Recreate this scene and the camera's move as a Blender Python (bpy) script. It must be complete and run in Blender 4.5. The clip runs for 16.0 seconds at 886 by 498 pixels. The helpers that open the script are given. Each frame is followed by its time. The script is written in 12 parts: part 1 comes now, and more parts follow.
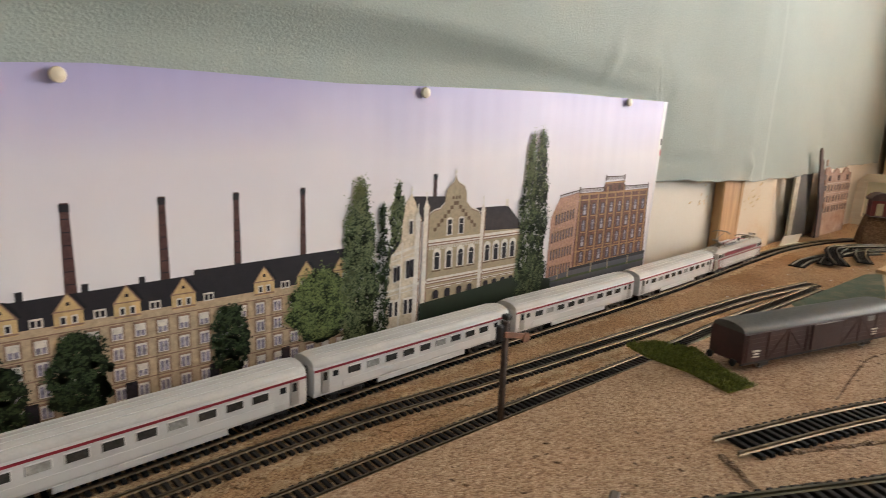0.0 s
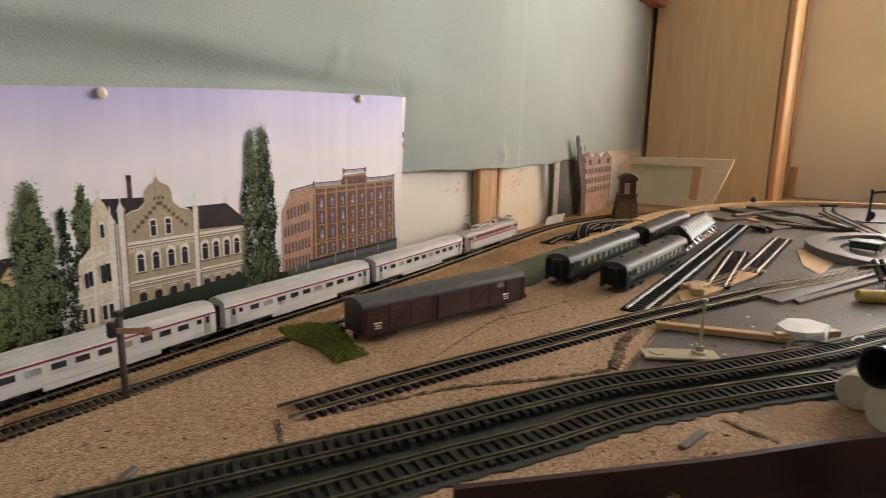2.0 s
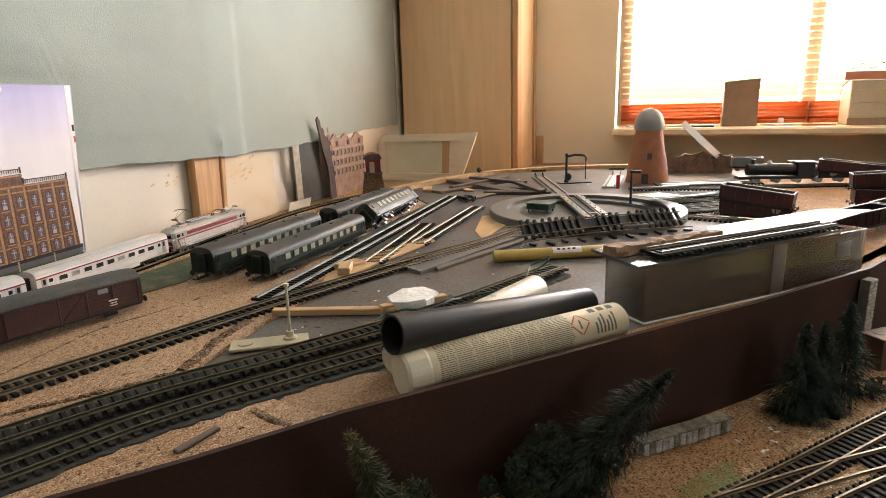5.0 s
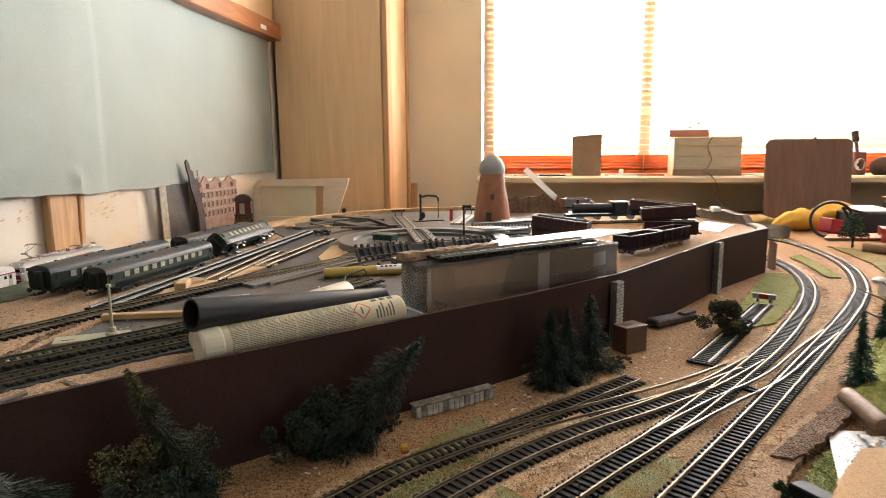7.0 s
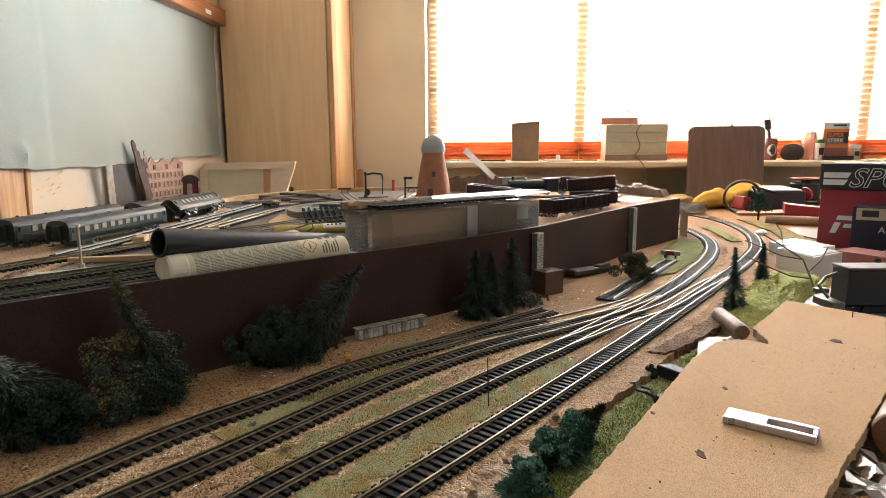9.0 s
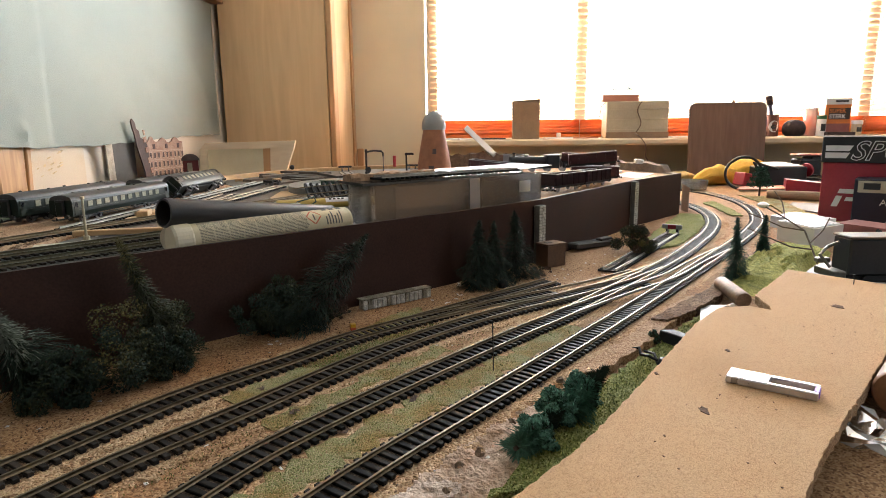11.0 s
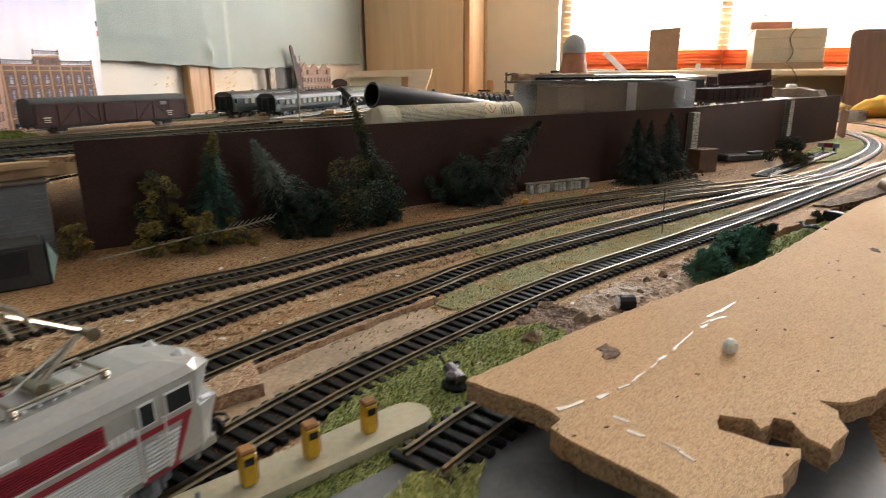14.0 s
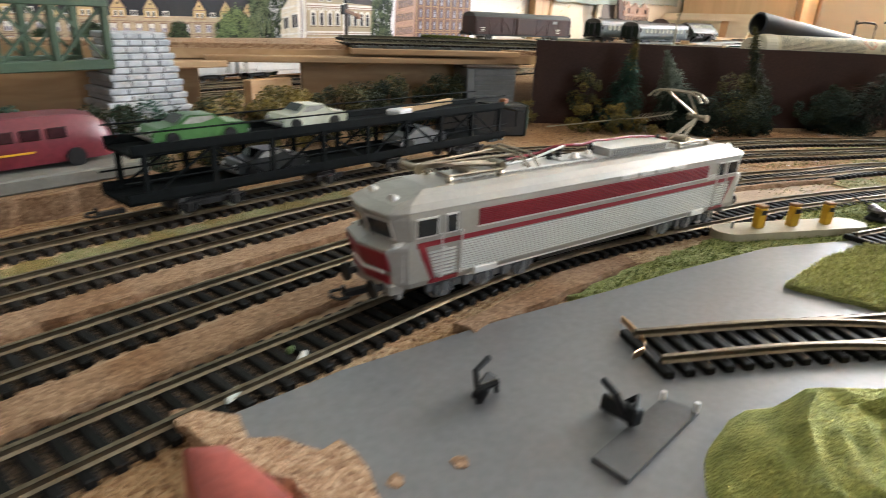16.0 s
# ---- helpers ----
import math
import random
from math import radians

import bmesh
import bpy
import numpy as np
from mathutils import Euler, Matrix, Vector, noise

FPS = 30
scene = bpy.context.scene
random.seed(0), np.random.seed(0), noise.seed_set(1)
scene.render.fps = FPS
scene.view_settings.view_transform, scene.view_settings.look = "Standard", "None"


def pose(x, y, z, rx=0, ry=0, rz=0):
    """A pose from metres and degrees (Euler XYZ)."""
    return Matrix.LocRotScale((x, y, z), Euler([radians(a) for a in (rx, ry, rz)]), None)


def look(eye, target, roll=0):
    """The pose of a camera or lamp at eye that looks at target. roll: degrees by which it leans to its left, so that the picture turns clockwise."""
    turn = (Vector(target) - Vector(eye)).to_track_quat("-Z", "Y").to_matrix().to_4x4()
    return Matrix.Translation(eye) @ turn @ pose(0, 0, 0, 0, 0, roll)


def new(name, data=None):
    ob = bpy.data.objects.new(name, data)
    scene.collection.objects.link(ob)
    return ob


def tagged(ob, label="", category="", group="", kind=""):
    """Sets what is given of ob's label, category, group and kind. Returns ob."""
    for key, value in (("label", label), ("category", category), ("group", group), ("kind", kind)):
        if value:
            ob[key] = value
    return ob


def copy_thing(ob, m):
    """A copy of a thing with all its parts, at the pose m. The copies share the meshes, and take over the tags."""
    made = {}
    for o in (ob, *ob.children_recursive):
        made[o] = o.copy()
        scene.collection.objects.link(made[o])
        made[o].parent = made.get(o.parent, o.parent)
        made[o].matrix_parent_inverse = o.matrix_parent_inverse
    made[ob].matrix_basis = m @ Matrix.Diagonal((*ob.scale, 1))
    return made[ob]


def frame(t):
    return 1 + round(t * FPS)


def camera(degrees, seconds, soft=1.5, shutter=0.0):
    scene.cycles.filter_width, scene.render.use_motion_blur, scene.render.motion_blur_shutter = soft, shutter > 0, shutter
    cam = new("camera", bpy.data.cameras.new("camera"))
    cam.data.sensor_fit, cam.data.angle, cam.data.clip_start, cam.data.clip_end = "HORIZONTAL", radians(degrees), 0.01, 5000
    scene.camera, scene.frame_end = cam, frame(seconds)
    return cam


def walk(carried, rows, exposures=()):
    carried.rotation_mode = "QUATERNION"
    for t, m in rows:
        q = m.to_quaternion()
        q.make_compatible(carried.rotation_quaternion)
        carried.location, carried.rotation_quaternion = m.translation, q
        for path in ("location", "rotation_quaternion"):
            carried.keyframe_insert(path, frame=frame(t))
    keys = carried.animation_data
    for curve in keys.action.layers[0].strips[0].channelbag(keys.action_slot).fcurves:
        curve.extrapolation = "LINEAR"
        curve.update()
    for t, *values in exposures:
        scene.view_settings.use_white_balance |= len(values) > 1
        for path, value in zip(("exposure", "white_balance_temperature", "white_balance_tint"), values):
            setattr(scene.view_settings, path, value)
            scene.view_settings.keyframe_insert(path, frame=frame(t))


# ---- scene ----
cam = camera(71.7, 16.0, 0.9, 0.3)
PATH = [
    (0, (-0.0040, 0.0005, 0.2571), (1.3075, 1.4536, -0.1532), 2.32),
    (0.5, (0.0370, -0.0304, 0.2604), (1.4718, 1.3077, -0.1279), 2.42),
    (1, (0.0755, -0.0644, 0.2672), (1.5991, 1.1768, -0.1044), 2.25),
    (1.5, (0.0871, -0.1130, 0.2771), (1.6429, 1.0897, -0.0872), 1.71),
    (2, (0.0996, -0.1624, 0.2645), (1.7017, 0.9610, -0.1491), 0.98),
    (2.5, (0.1428, -0.2222, 0.2705), (1.8310, 0.7598, -0.1601), 0.95),
    (3, (0.1746, -0.2576, 0.2638), (1.9391, 0.5696, -0.1857), 0.40),
    (5.5, (0.2116, -0.3598, 0.2643), (2.0792, 0.2063, -0.1733), -1.43),
    (6, (0.2050, -0.3948, 0.2611), (2.1060, 0.0916, -0.1258), -1.20),
    (6.5, (0.1696, -0.4281, 0.2515), (2.0913, -0.0049, -0.1059), -0.93),
    (7, (0.1237, -0.4506, 0.2403), (2.0755, -0.1427, -0.0688), -0.46),
    (7.5, (0.0852, -0.4624, 0.2356), (2.0516, -0.2280, -0.0443), -0.51),
    (8, (0.0647, -0.4771, 0.2253), (2.0383, -0.3007, -0.0460), -0.73),
    (8.5, (0.0382, -0.4826, 0.2061), (2.0098, -0.3332, -0.0943), -0.62),
    (9, (0.0287, -0.4771, 0.1980), (1.9974, -0.3334, -0.1240), -0.29),
    (11.5, (0.0203, -0.4712, 0.1775), (1.9737, -0.3121, -0.2211), -0.83),
    (12, (0.0082, -0.4575, 0.1656), (1.9557, -0.2628, -0.2457), -0.65),
    (12.5, (-0.0058, -0.4481, 0.1563), (1.9352, -0.2182, -0.2675), -0.29),
    (13, (-0.0223, -0.4424, 0.1466), (1.8967, -0.1341, -0.3249), -0.25),
    (13.5, (-0.0411, -0.4382, 0.1406), (1.8612, -0.0819, -0.3634), -0.04),
    (14, (-0.0780, -0.4234, 0.1351), (1.7835, 0.0631, -0.4110), -0.46),
    (14.5, (-0.1209, -0.4083, 0.1277), (1.6822, 0.2288, -0.4580), -0.57),
    (15, (-0.1719, -0.3940, 0.1264), (1.5521, 0.4261, -0.4696), 0.72),
    (15.5, (-0.2282, -0.3889, 0.1174), (1.3889, 0.5758, -0.5567), 1.79),
    (16, (-0.2965, -0.3791, 0.1090), (1.1777, 0.7675, -0.6065), 2.79),
]
walk(cam, [(t, look(eye, target, roll)) for t, eye, target, roll in PATH], [(0.0, 0.42, 6650, 9), (1.0, 0.25, 6700, 10), (3.0, 0.38, 6750, 11), (5.5, 0.68, 6650, 11), (7.0, 0.74, 6550, 10.5), (9.0, 0.72, 6320, 9), (11.5, 0.73, 6180, 8), (13.0, 0.71, 6130, 8), (14.5, 0.9, 6300, 8), (15.5, 1.31, 6300, 7), (16.0, 1.34, 6200, 6)])

# ---- world and lights ----
world = bpy.data.worlds.new("sky")
scene.world = world
world.use_nodes = True
wn = world.node_tree.nodes
sky = wn.new("ShaderNodeTexSky")
sky.sky_type = "NISHITA"
sky.sun_disc = False
sky.sun_elevation, sky.sun_rotation = radians(40), radians(90)
world.node_tree.links.new(sky.outputs[0], wn["Background"].inputs[0])
wn["Background"].inputs[1].default_value = 0.1


def area_light(name, where, aim, width, height, watts, colour):
    """A rectangular area lamp set in an opening: window daylight or added fill."""
    data = bpy.data.lights.new(name, "AREA")
    data.shape, data.size, data.size_y, data.energy, data.color = "RECTANGLE", width, height, watts, colour
    ob = new(name, data)
    ob.matrix_world = look(where, aim)
    return ob


area_light("window_daylight", (3.02, -1.25, 0.78), (0, -1.25, 0.78), 2.3, 1.5, 225, (0.94, 0.98, 1.03))
# fill lamp added out of view to lift the camera side
area_light("added_fill_light", (-0.9, -3.32, 0.75), (-0.9, 0, 0.75), 1.5, 1.2, 7, (0.93, 0.97, 1.05))


# ---- materials ----
def mat(name, col, rough=0.6, metal=0.0, vary=0.25, scale=60, fine=400, bump=0.15, dist=0.001, col2=None, spot=0.5, random_tint=0.0, spec=0.5, coat=0.0, trans=0.0):
    """A surface with a coarse and a fine variation of colour, and a fine relief."""
    m = bpy.data.materials.new(name)
    m.use_nodes = True
    n, l = m.node_tree.nodes, m.node_tree.links
    b = n["Principled BSDF"]
    b.inputs["Metallic"].default_value = metal
    b.inputs["Specular IOR Level"].default_value = spec
    b.inputs["Coat Weight"].default_value = coat
    b.inputs["Transmission Weight"].default_value = trans
    tc = n.new("ShaderNodeTexCoord")
    n1, n2 = n.new("ShaderNodeTexNoise"), n.new("ShaderNodeTexNoise")
    for k, sc, det in ((n1, scale, 5), (n2, fine, 3)):
        k.inputs["Scale"].default_value, k.inputs["Detail"].default_value = sc, det
        l.new(tc.outputs["Object"], k.inputs["Vector"])
    ramp = n.new("ShaderNodeValToRGB")
    ramp.color_ramp.elements[0].position, ramp.color_ramp.elements[1].position = spot - 0.18, spot + 0.18
    dark = tuple(c * (1 - vary) for c in col)
    other = col2 if col2 else tuple(min(1, c * (1 + vary * 0.6)) for c in col)
    ramp.color_ramp.elements[0].color, ramp.color_ramp.elements[1].color = (*(dark if not col2 else col), 1), (*other, 1)
    l.new(n1.outputs[0], ramp.inputs[0])
    mix = n.new("ShaderNodeMix")
    mix.data_type, mix.blend_type = "RGBA", "OVERLAY"
    mix.inputs[0].default_value = min(1.0, vary * 1.6)
    l.new(ramp.outputs[0], mix.inputs[6])
    l.new(n2.outputs[0], mix.inputs[7])
    last = mix.outputs[2]
    if random_tint:
        info, hsv, mul = n.new("ShaderNodeObjectInfo"), n.new("ShaderNodeHueSaturation"), n.new("ShaderNodeMapRange")
        mul.inputs[3].default_value, mul.inputs[4].default_value = 1 - random_tint, 1 + random_tint
        l.new(info.outputs["Random"], mul.inputs[0])
        l.new(mul.outputs[0], hsv.inputs["Value"])
        l.new(last, hsv.inputs["Color"])
        last = hsv.outputs[0]
    l.new(last, b.inputs["Base Color"])
    rr = n.new("ShaderNodeMapRange")
    rr.inputs[3].default_value, rr.inputs[4].default_value = max(0.03, rough - 0.1), min(1, rough + 0.1)
    l.new(n1.outputs[0], rr.inputs[0])
    l.new(rr.outputs[0], b.inputs["Roughness"])
    if bump:
        bp = n.new("ShaderNodeBump")
        bp.inputs["Strength"].default_value, bp.inputs["Distance"].default_value = bump, dist
        l.new(n2.outputs[0], bp.inputs["Height"])
        l.new(bp.outputs[0], b.inputs["Normal"])
    return m


def granular(name, cols, scale, bump=0.6, dist=0.0012, patch=None, patch_scale=9, patch_at=0.55, rough=0.9):
    """A ground of loose grains: cells of several tones, with patches of another tone."""
    m = bpy.data.materials.new(name)
    m.use_nodes = True
    n, l = m.node_tree.nodes, m.node_tree.links
    b = n["Principled BSDF"]
    b.inputs["Roughness"].default_value = rough
    b.inputs["Specular IOR Level"].default_value = 0.25
    tc, vo = n.new("ShaderNodeTexCoord"), n.new("ShaderNodeTexVoronoi")
    vo.inputs["Scale"].default_value = scale
    l.new(tc.outputs["Object"], vo.inputs["Vector"])
    sep, ramp = n.new("ShaderNodeSeparateColor"), n.new("ShaderNodeValToRGB")
    l.new(vo.outputs["Color"], sep.inputs[0])
    l.new(sep.outputs[0], ramp.inputs[0])
    e = ramp.color_ramp.elements
    while len(e) < len(cols):
        e.new(0.5)
    for k, c in enumerate(cols):
        e[k].position, e[k].color = k / (len(cols) - 1), (*c, 1)
    big = n.new("ShaderNodeTexNoise")
    big.inputs["Scale"].default_value, big.inputs["Detail"].default_value = patch_scale, 6
    l.new(tc.outputs["Object"], big.inputs["Vector"])
    mix, pr = n.new("ShaderNodeMix"), n.new("ShaderNodeValToRGB")
    mix.data_type = "RGBA"
    pr.color_ramp.elements[0].position, pr.color_ramp.elements[1].position = patch_at - 0.06, patch_at + 0.08
    l.new(big.outputs[0], pr.inputs[0])
    l.new(pr.outputs[0], mix.inputs[0])
    l.new(ramp.outputs[0], mix.inputs[6])
    mul = n.new("ShaderNodeMix")
    mul.data_type, mul.blend_type = "RGBA", "MULTIPLY"
    mul.inputs[0].default_value = 0.8
    l.new(ramp.outputs[0], mul.inputs[6])
    mul.inputs[7].default_value = (*(patch or (0.8, 0.75, 0.7)), 1)
    l.new(mul.outputs[2], mix.inputs[7])
    l.new(mix.outputs[2], b.inputs["Base Color"])
    bp = n.new("ShaderNodeBump")
    bp.inputs["Strength"].default_value, bp.inputs["Distance"].default_value = bump, dist
    l.new(vo.outputs["Distance"], bp.inputs["Height"])
    bp.invert = True
    l.new(bp.outputs[0], b.inputs["Normal"])
    return m


def wood(name, light, dark, along=(1, 12, 12), scale=6, rough=0.5, bump=0.05):
    """Wood with its grain along one axis."""
    m = bpy.data.materials.new(name)
    m.use_nodes = True
    n, l = m.node_tree.nodes, m.node_tree.links
    b = n["Principled BSDF"]
    b.inputs["Roughness"].default_value = rough
    tc, mp, no, ramp = n.new("ShaderNodeTexCoord"), n.new("ShaderNodeMapping"), n.new("ShaderNodeTexNoise"), n.new("ShaderNodeValToRGB")
    mp.inputs["Scale"].default_value = along
    no.inputs["Scale"].default_value, no.inputs["Detail"].default_value, no.inputs["Distortion"].default_value = scale, 8, 0.6
    l.new(tc.outputs["Object"], mp.inputs[0])
    l.new(mp.outputs[0], no.inputs["Vector"])
    l.new(no.outputs[0], ramp.inputs[0])
    e = ramp.color_ramp.elements
    e[0].position, e[0].color, e[1].position, e[1].color = 0.3, (*dark, 1), 0.7, (*light, 1)
    l.new(ramp.outputs[0], b.inputs["Base Color"])
    bp = n.new("ShaderNodeBump")
    bp.inputs["Strength"].default_value, bp.inputs["Distance"].default_value = bump, 0.001
    l.new(no.outputs[0], bp.inputs["Height"])
    l.new(bp.outputs[0], b.inputs["Normal"])
    return m


def clear(name, col, rough=0.05, alpha=0.25):
    """Thin clear plastic or glass: mostly see-through, with a gloss."""
    m = bpy.data.materials.new(name)
    m.use_nodes = True
    n, l = m.node_tree.nodes, m.node_tree.links
    b, tr, mx = n["Principled BSDF"], n.new("ShaderNodeBsdfTransparent"), n.new("ShaderNodeMixShader")
    b.inputs["Base Color"].default_value, b.inputs["Roughness"].default_value = (*col, 1), rough
    mx.inputs[0].default_value = alpha
    l.new(tr.outputs[0], mx.inputs[1])
    l.new(b.outputs[0], mx.inputs[2])
    gl, fr, top = n.new("ShaderNodeBsdfGlossy"), n.new("ShaderNodeFresnel"), n.new("ShaderNodeMixShader")
    gl.inputs["Roughness"].default_value, fr.inputs["IOR"].default_value = rough, 1.5
    l.new(fr.outputs[0], top.inputs[0])
    l.new(mx.outputs[0], top.inputs[1])
    l.new(gl.outputs[0], top.inputs[2])
    l.new(top.outputs[0], n["Material Output"].inputs[0])
    return m


def thin_sheet(name, col, share=0.5):
    """A thin slat that lets part of the daylight through."""
    m = bpy.data.materials.new(name)
    m.use_nodes = True
    n, l = m.node_tree.nodes, m.node_tree.links
    b, tr, mx = n["Principled BSDF"], n.new("ShaderNodeBsdfTranslucent"), n.new("ShaderNodeMixShader")
    no, tc, ramp = n.new("ShaderNodeTexNoise"), n.new("ShaderNodeTexCoord"), n.new("ShaderNodeValToRGB")
    no.inputs["Scale"].default_value = 30
    l.new(tc.outputs["Object"], no.inputs["Vector"])
    l.new(no.outputs[0], ramp.inputs[0])
    ramp.color_ramp.elements[0].color, ramp.color_ramp.elements[1].color = (*(c * 0.8 for c in col), 1), (*col, 1)
    l.new(ramp.outputs[0], b.inputs["Base Color"])
    l.new(ramp.outputs[0], tr.inputs["Color"])
    b.inputs["Roughness"].default_value = 0.4
    mx.inputs[0].default_value = share
    l.new(b.outputs[0], mx.inputs[1])
    l.new(tr.outputs[0], mx.inputs[2])
    l.new(mx.outputs[0], n["Material Output"].inputs[0])
    return m


CORK = granular("cork_sheet", [(0.20, 0.11, 0.06), (0.37, 0.23, 0.135), (0.43, 0.28, 0.17), (0.56, 0.40, 0.26)], 760, 0.6, 0.0012, (0.88, 0.82, 0.76), 7)
BALLAST = granular("tan_ballast", [(0.22, 0.122, 0.062), (0.42, 0.275, 0.152), (0.50, 0.345, 0.20), (0.60, 0.45, 0.285)], 620, 0.8, 0.0014, (0.62, 0.52, 0.42), 11)
SAWDUST = granular("brown_ground_cover", [(0.14, 0.07, 0.033), (0.31, 0.18, 0.088), (0.40, 0.245, 0.125), (0.50, 0.335, 0.195)], 750, 0.3, 0.0005, (0.7, 0.58, 0.44), 5)
TORN_CORK = granular("torn_tan_cork", [(0.17, 0.098, 0.055), (0.27, 0.165, 0.095), (0.32, 0.20, 0.12), (0.42, 0.28, 0.175)], 900, 0.35, 0.0005, (0.78, 0.68, 0.58), 24)
CORK_EDGE = granular("torn_cork", [(0.10, 0.058, 0.034), (0.20, 0.125, 0.075), (0.33, 0.215, 0.135)], 520, 1.0, 0.002, (0.6, 0.5, 0.4), 20)
GRASS = granular("grass_mat", [(0.08, 0.11, 0.02), (0.16, 0.20, 0.04), (0.22, 0.26, 0.06), (0.30, 0.32, 0.10)], 900, 1.0, 0.0018, (0.65, 0.6, 0.35), 30)
GRASS_PALE = granular("worn_grass", [(0.11, 0.12, 0.040), (0.21, 0.22, 0.08), (0.33, 0.27, 0.15), (0.26, 0.29, 0.11), (0.40, 0.33, 0.21)], 1200, 0.8, 0.0012, (0.95, 0.68, 0.42), 34, 0.5)
MOSS = granular("moss_mat", [(0.08, 0.09, 0.012), (0.15, 0.17, 0.02), (0.21, 0.23, 0.035), (0.27, 0.28, 0.06)], 900, 1.0, 0.002, (0.6, 0.6, 0.5), 30)
GREY_BOARD = mat("grey_painted_board", (0.118, 0.112, 0.106), 0.6, vary=0.4, scale=11, fine=260, bump=0.15, col2=(0.115, 0.082, 0.058), spot=0.56, spec=0.25)
ROAD = mat("grey_road_card", (0.145, 0.145, 0.148), 0.42, vary=0.16, scale=12, fine=300, bump=0.05)
WALL_BROWN = mat("brown_painted_hardboard", (0.050, 0.0235, 0.0165), 0.62, spec=0.22, vary=0.28, scale=12, fine=500, bump=0.05)
PLY = wood("raw_plywood", (0.50, 0.33, 0.17), (0.36, 0.21, 0.10), (2, 14, 14), 8, 0.65)
PINE = wood("pine_batten", (0.60, 0.36, 0.16), (0.42, 0.22, 0.085), (14, 14, 1.2), 7, 0.5)
PINE_X = wood("pine_strip", (0.62, 0.42, 0.22), (0.45, 0.27, 0.12), (1.2, 14, 14), 7, 0.5)
CHIP = granular("chipboard", [(0.34, 0.20, 0.10), (0.55, 0.355, 0.19), (0.60, 0.395, 0.218), (0.66, 0.45, 0.262)], 2000, 0.3, 0.0005, (0.9, 0.85, 0.78), 6)
CHIP_EDGE = granular("broken_chipboard", [(0.26, 0.16, 0.09), (0.40, 0.265, 0.16), (0.50, 0.345, 0.215)], 900, 0.5, 0.0008, (0.8, 0.72, 0.62), 25)
BEECH = wood("beech_veneer", (0.76, 0.54, 0.31), (0.66, 0.45, 0.245), (9, 9, 0.7), 4, 0.42, 0.02)
BEECH_EDGE = wood("beech_edge", (0.60, 0.36, 0.18), (0.50, 0.28, 0.13), (9, 9, 0.7), 4, 0.4, 0.02)
WALLPAPER = mat("cream_wallpaper", (0.74, 0.68, 0.52), 0.7, vary=0.07, scale=4, fine=260, bump=0.25, dist=0.0006)
# unseen south and west walls, kept dark to limit bounced light
WALL_BACK = mat("dark_unseen_wall", (0.17, 0.125, 0.085), 0.75, vary=0.12, scale=6, fine=200, bump=0.2)
PANEL = mat("white_embossed_panel", (0.70, 0.64, 0.54), 0.55, vary=0.06, scale=5, fine=300, bump=0.4, dist=0.0008)
CLOTH = mat("sage_vinyl_cloth", (0.335, 0.375, 0.335), 0.7, spec=0.3, vary=0.07, scale=5, fine=420, bump=0.6, dist=0.0012)
CEIL = mat("white_ceiling_paint", (0.66, 0.64, 0.60), 0.8, vary=0.04, scale=3, fine=80, bump=0.05)
FLOORM = wood("brown_floor_laminate", (0.30, 0.19, 0.11), (0.2, 0.12, 0.07), (1, 10, 10), 3, 0.5)
SILL = mat("cream_sill_paint", (0.66, 0.58, 0.42), 0.45, vary=0.06, scale=10, fine=100, bump=0.03)
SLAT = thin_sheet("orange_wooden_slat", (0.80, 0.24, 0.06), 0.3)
# same orange slats, paled in the colour for the washed-out daylight
SLAT_TOP = thin_sheet("daylight_paled_slat", (0.96, 0.80, 0.62), 0.8)
FRAME_WHITE = mat("white_window_paint", (0.72, 0.62, 0.5), 0.4, vary=0.05, scale=20)
RAIL_M = mat("brassy_rail", (0.19, 0.15, 0.10), 0.46, 1.0, vary=0.3, scale=60, fine=500, bump=0.05)
RAIL_S = mat("steel_rail", (0.21, 0.195, 0.165), 0.45, 1.0, vary=0.2, scale=60, fine=500, bump=0.05)
RAIL_Y = mat("grey_yard_rail", (0.24, 0.23, 0.20), 0.55, 0.45, vary=0.3, scale=60, fine=500, bump=0.08)
RAIL_D = mat("dull_dark_rail", (0.13, 0.115, 0.075), 0.5, 1.0, vary=0.3, scale=60, fine=500, bump=0.05)
SLEEPER = mat("black_plastic_sleeper", (0.013, 0.012, 0.011), 0.62, vary=0.35, scale=80, fine=500, bump=0.1, random_tint=0.35, spec=0.12)
SLEEPER_B = mat("brown_plastic_sleeper", (0.028, 0.022, 0.018), 0.65, vary=0.35, scale=80, fine=500, bump=0.1, random_tint=0.35, spec=0.15)
WHITE_PAPER = mat("white_paper_margin", (0.74, 0.73, 0.74), 0.5, vary=0.04, scale=14, bump=0.02)


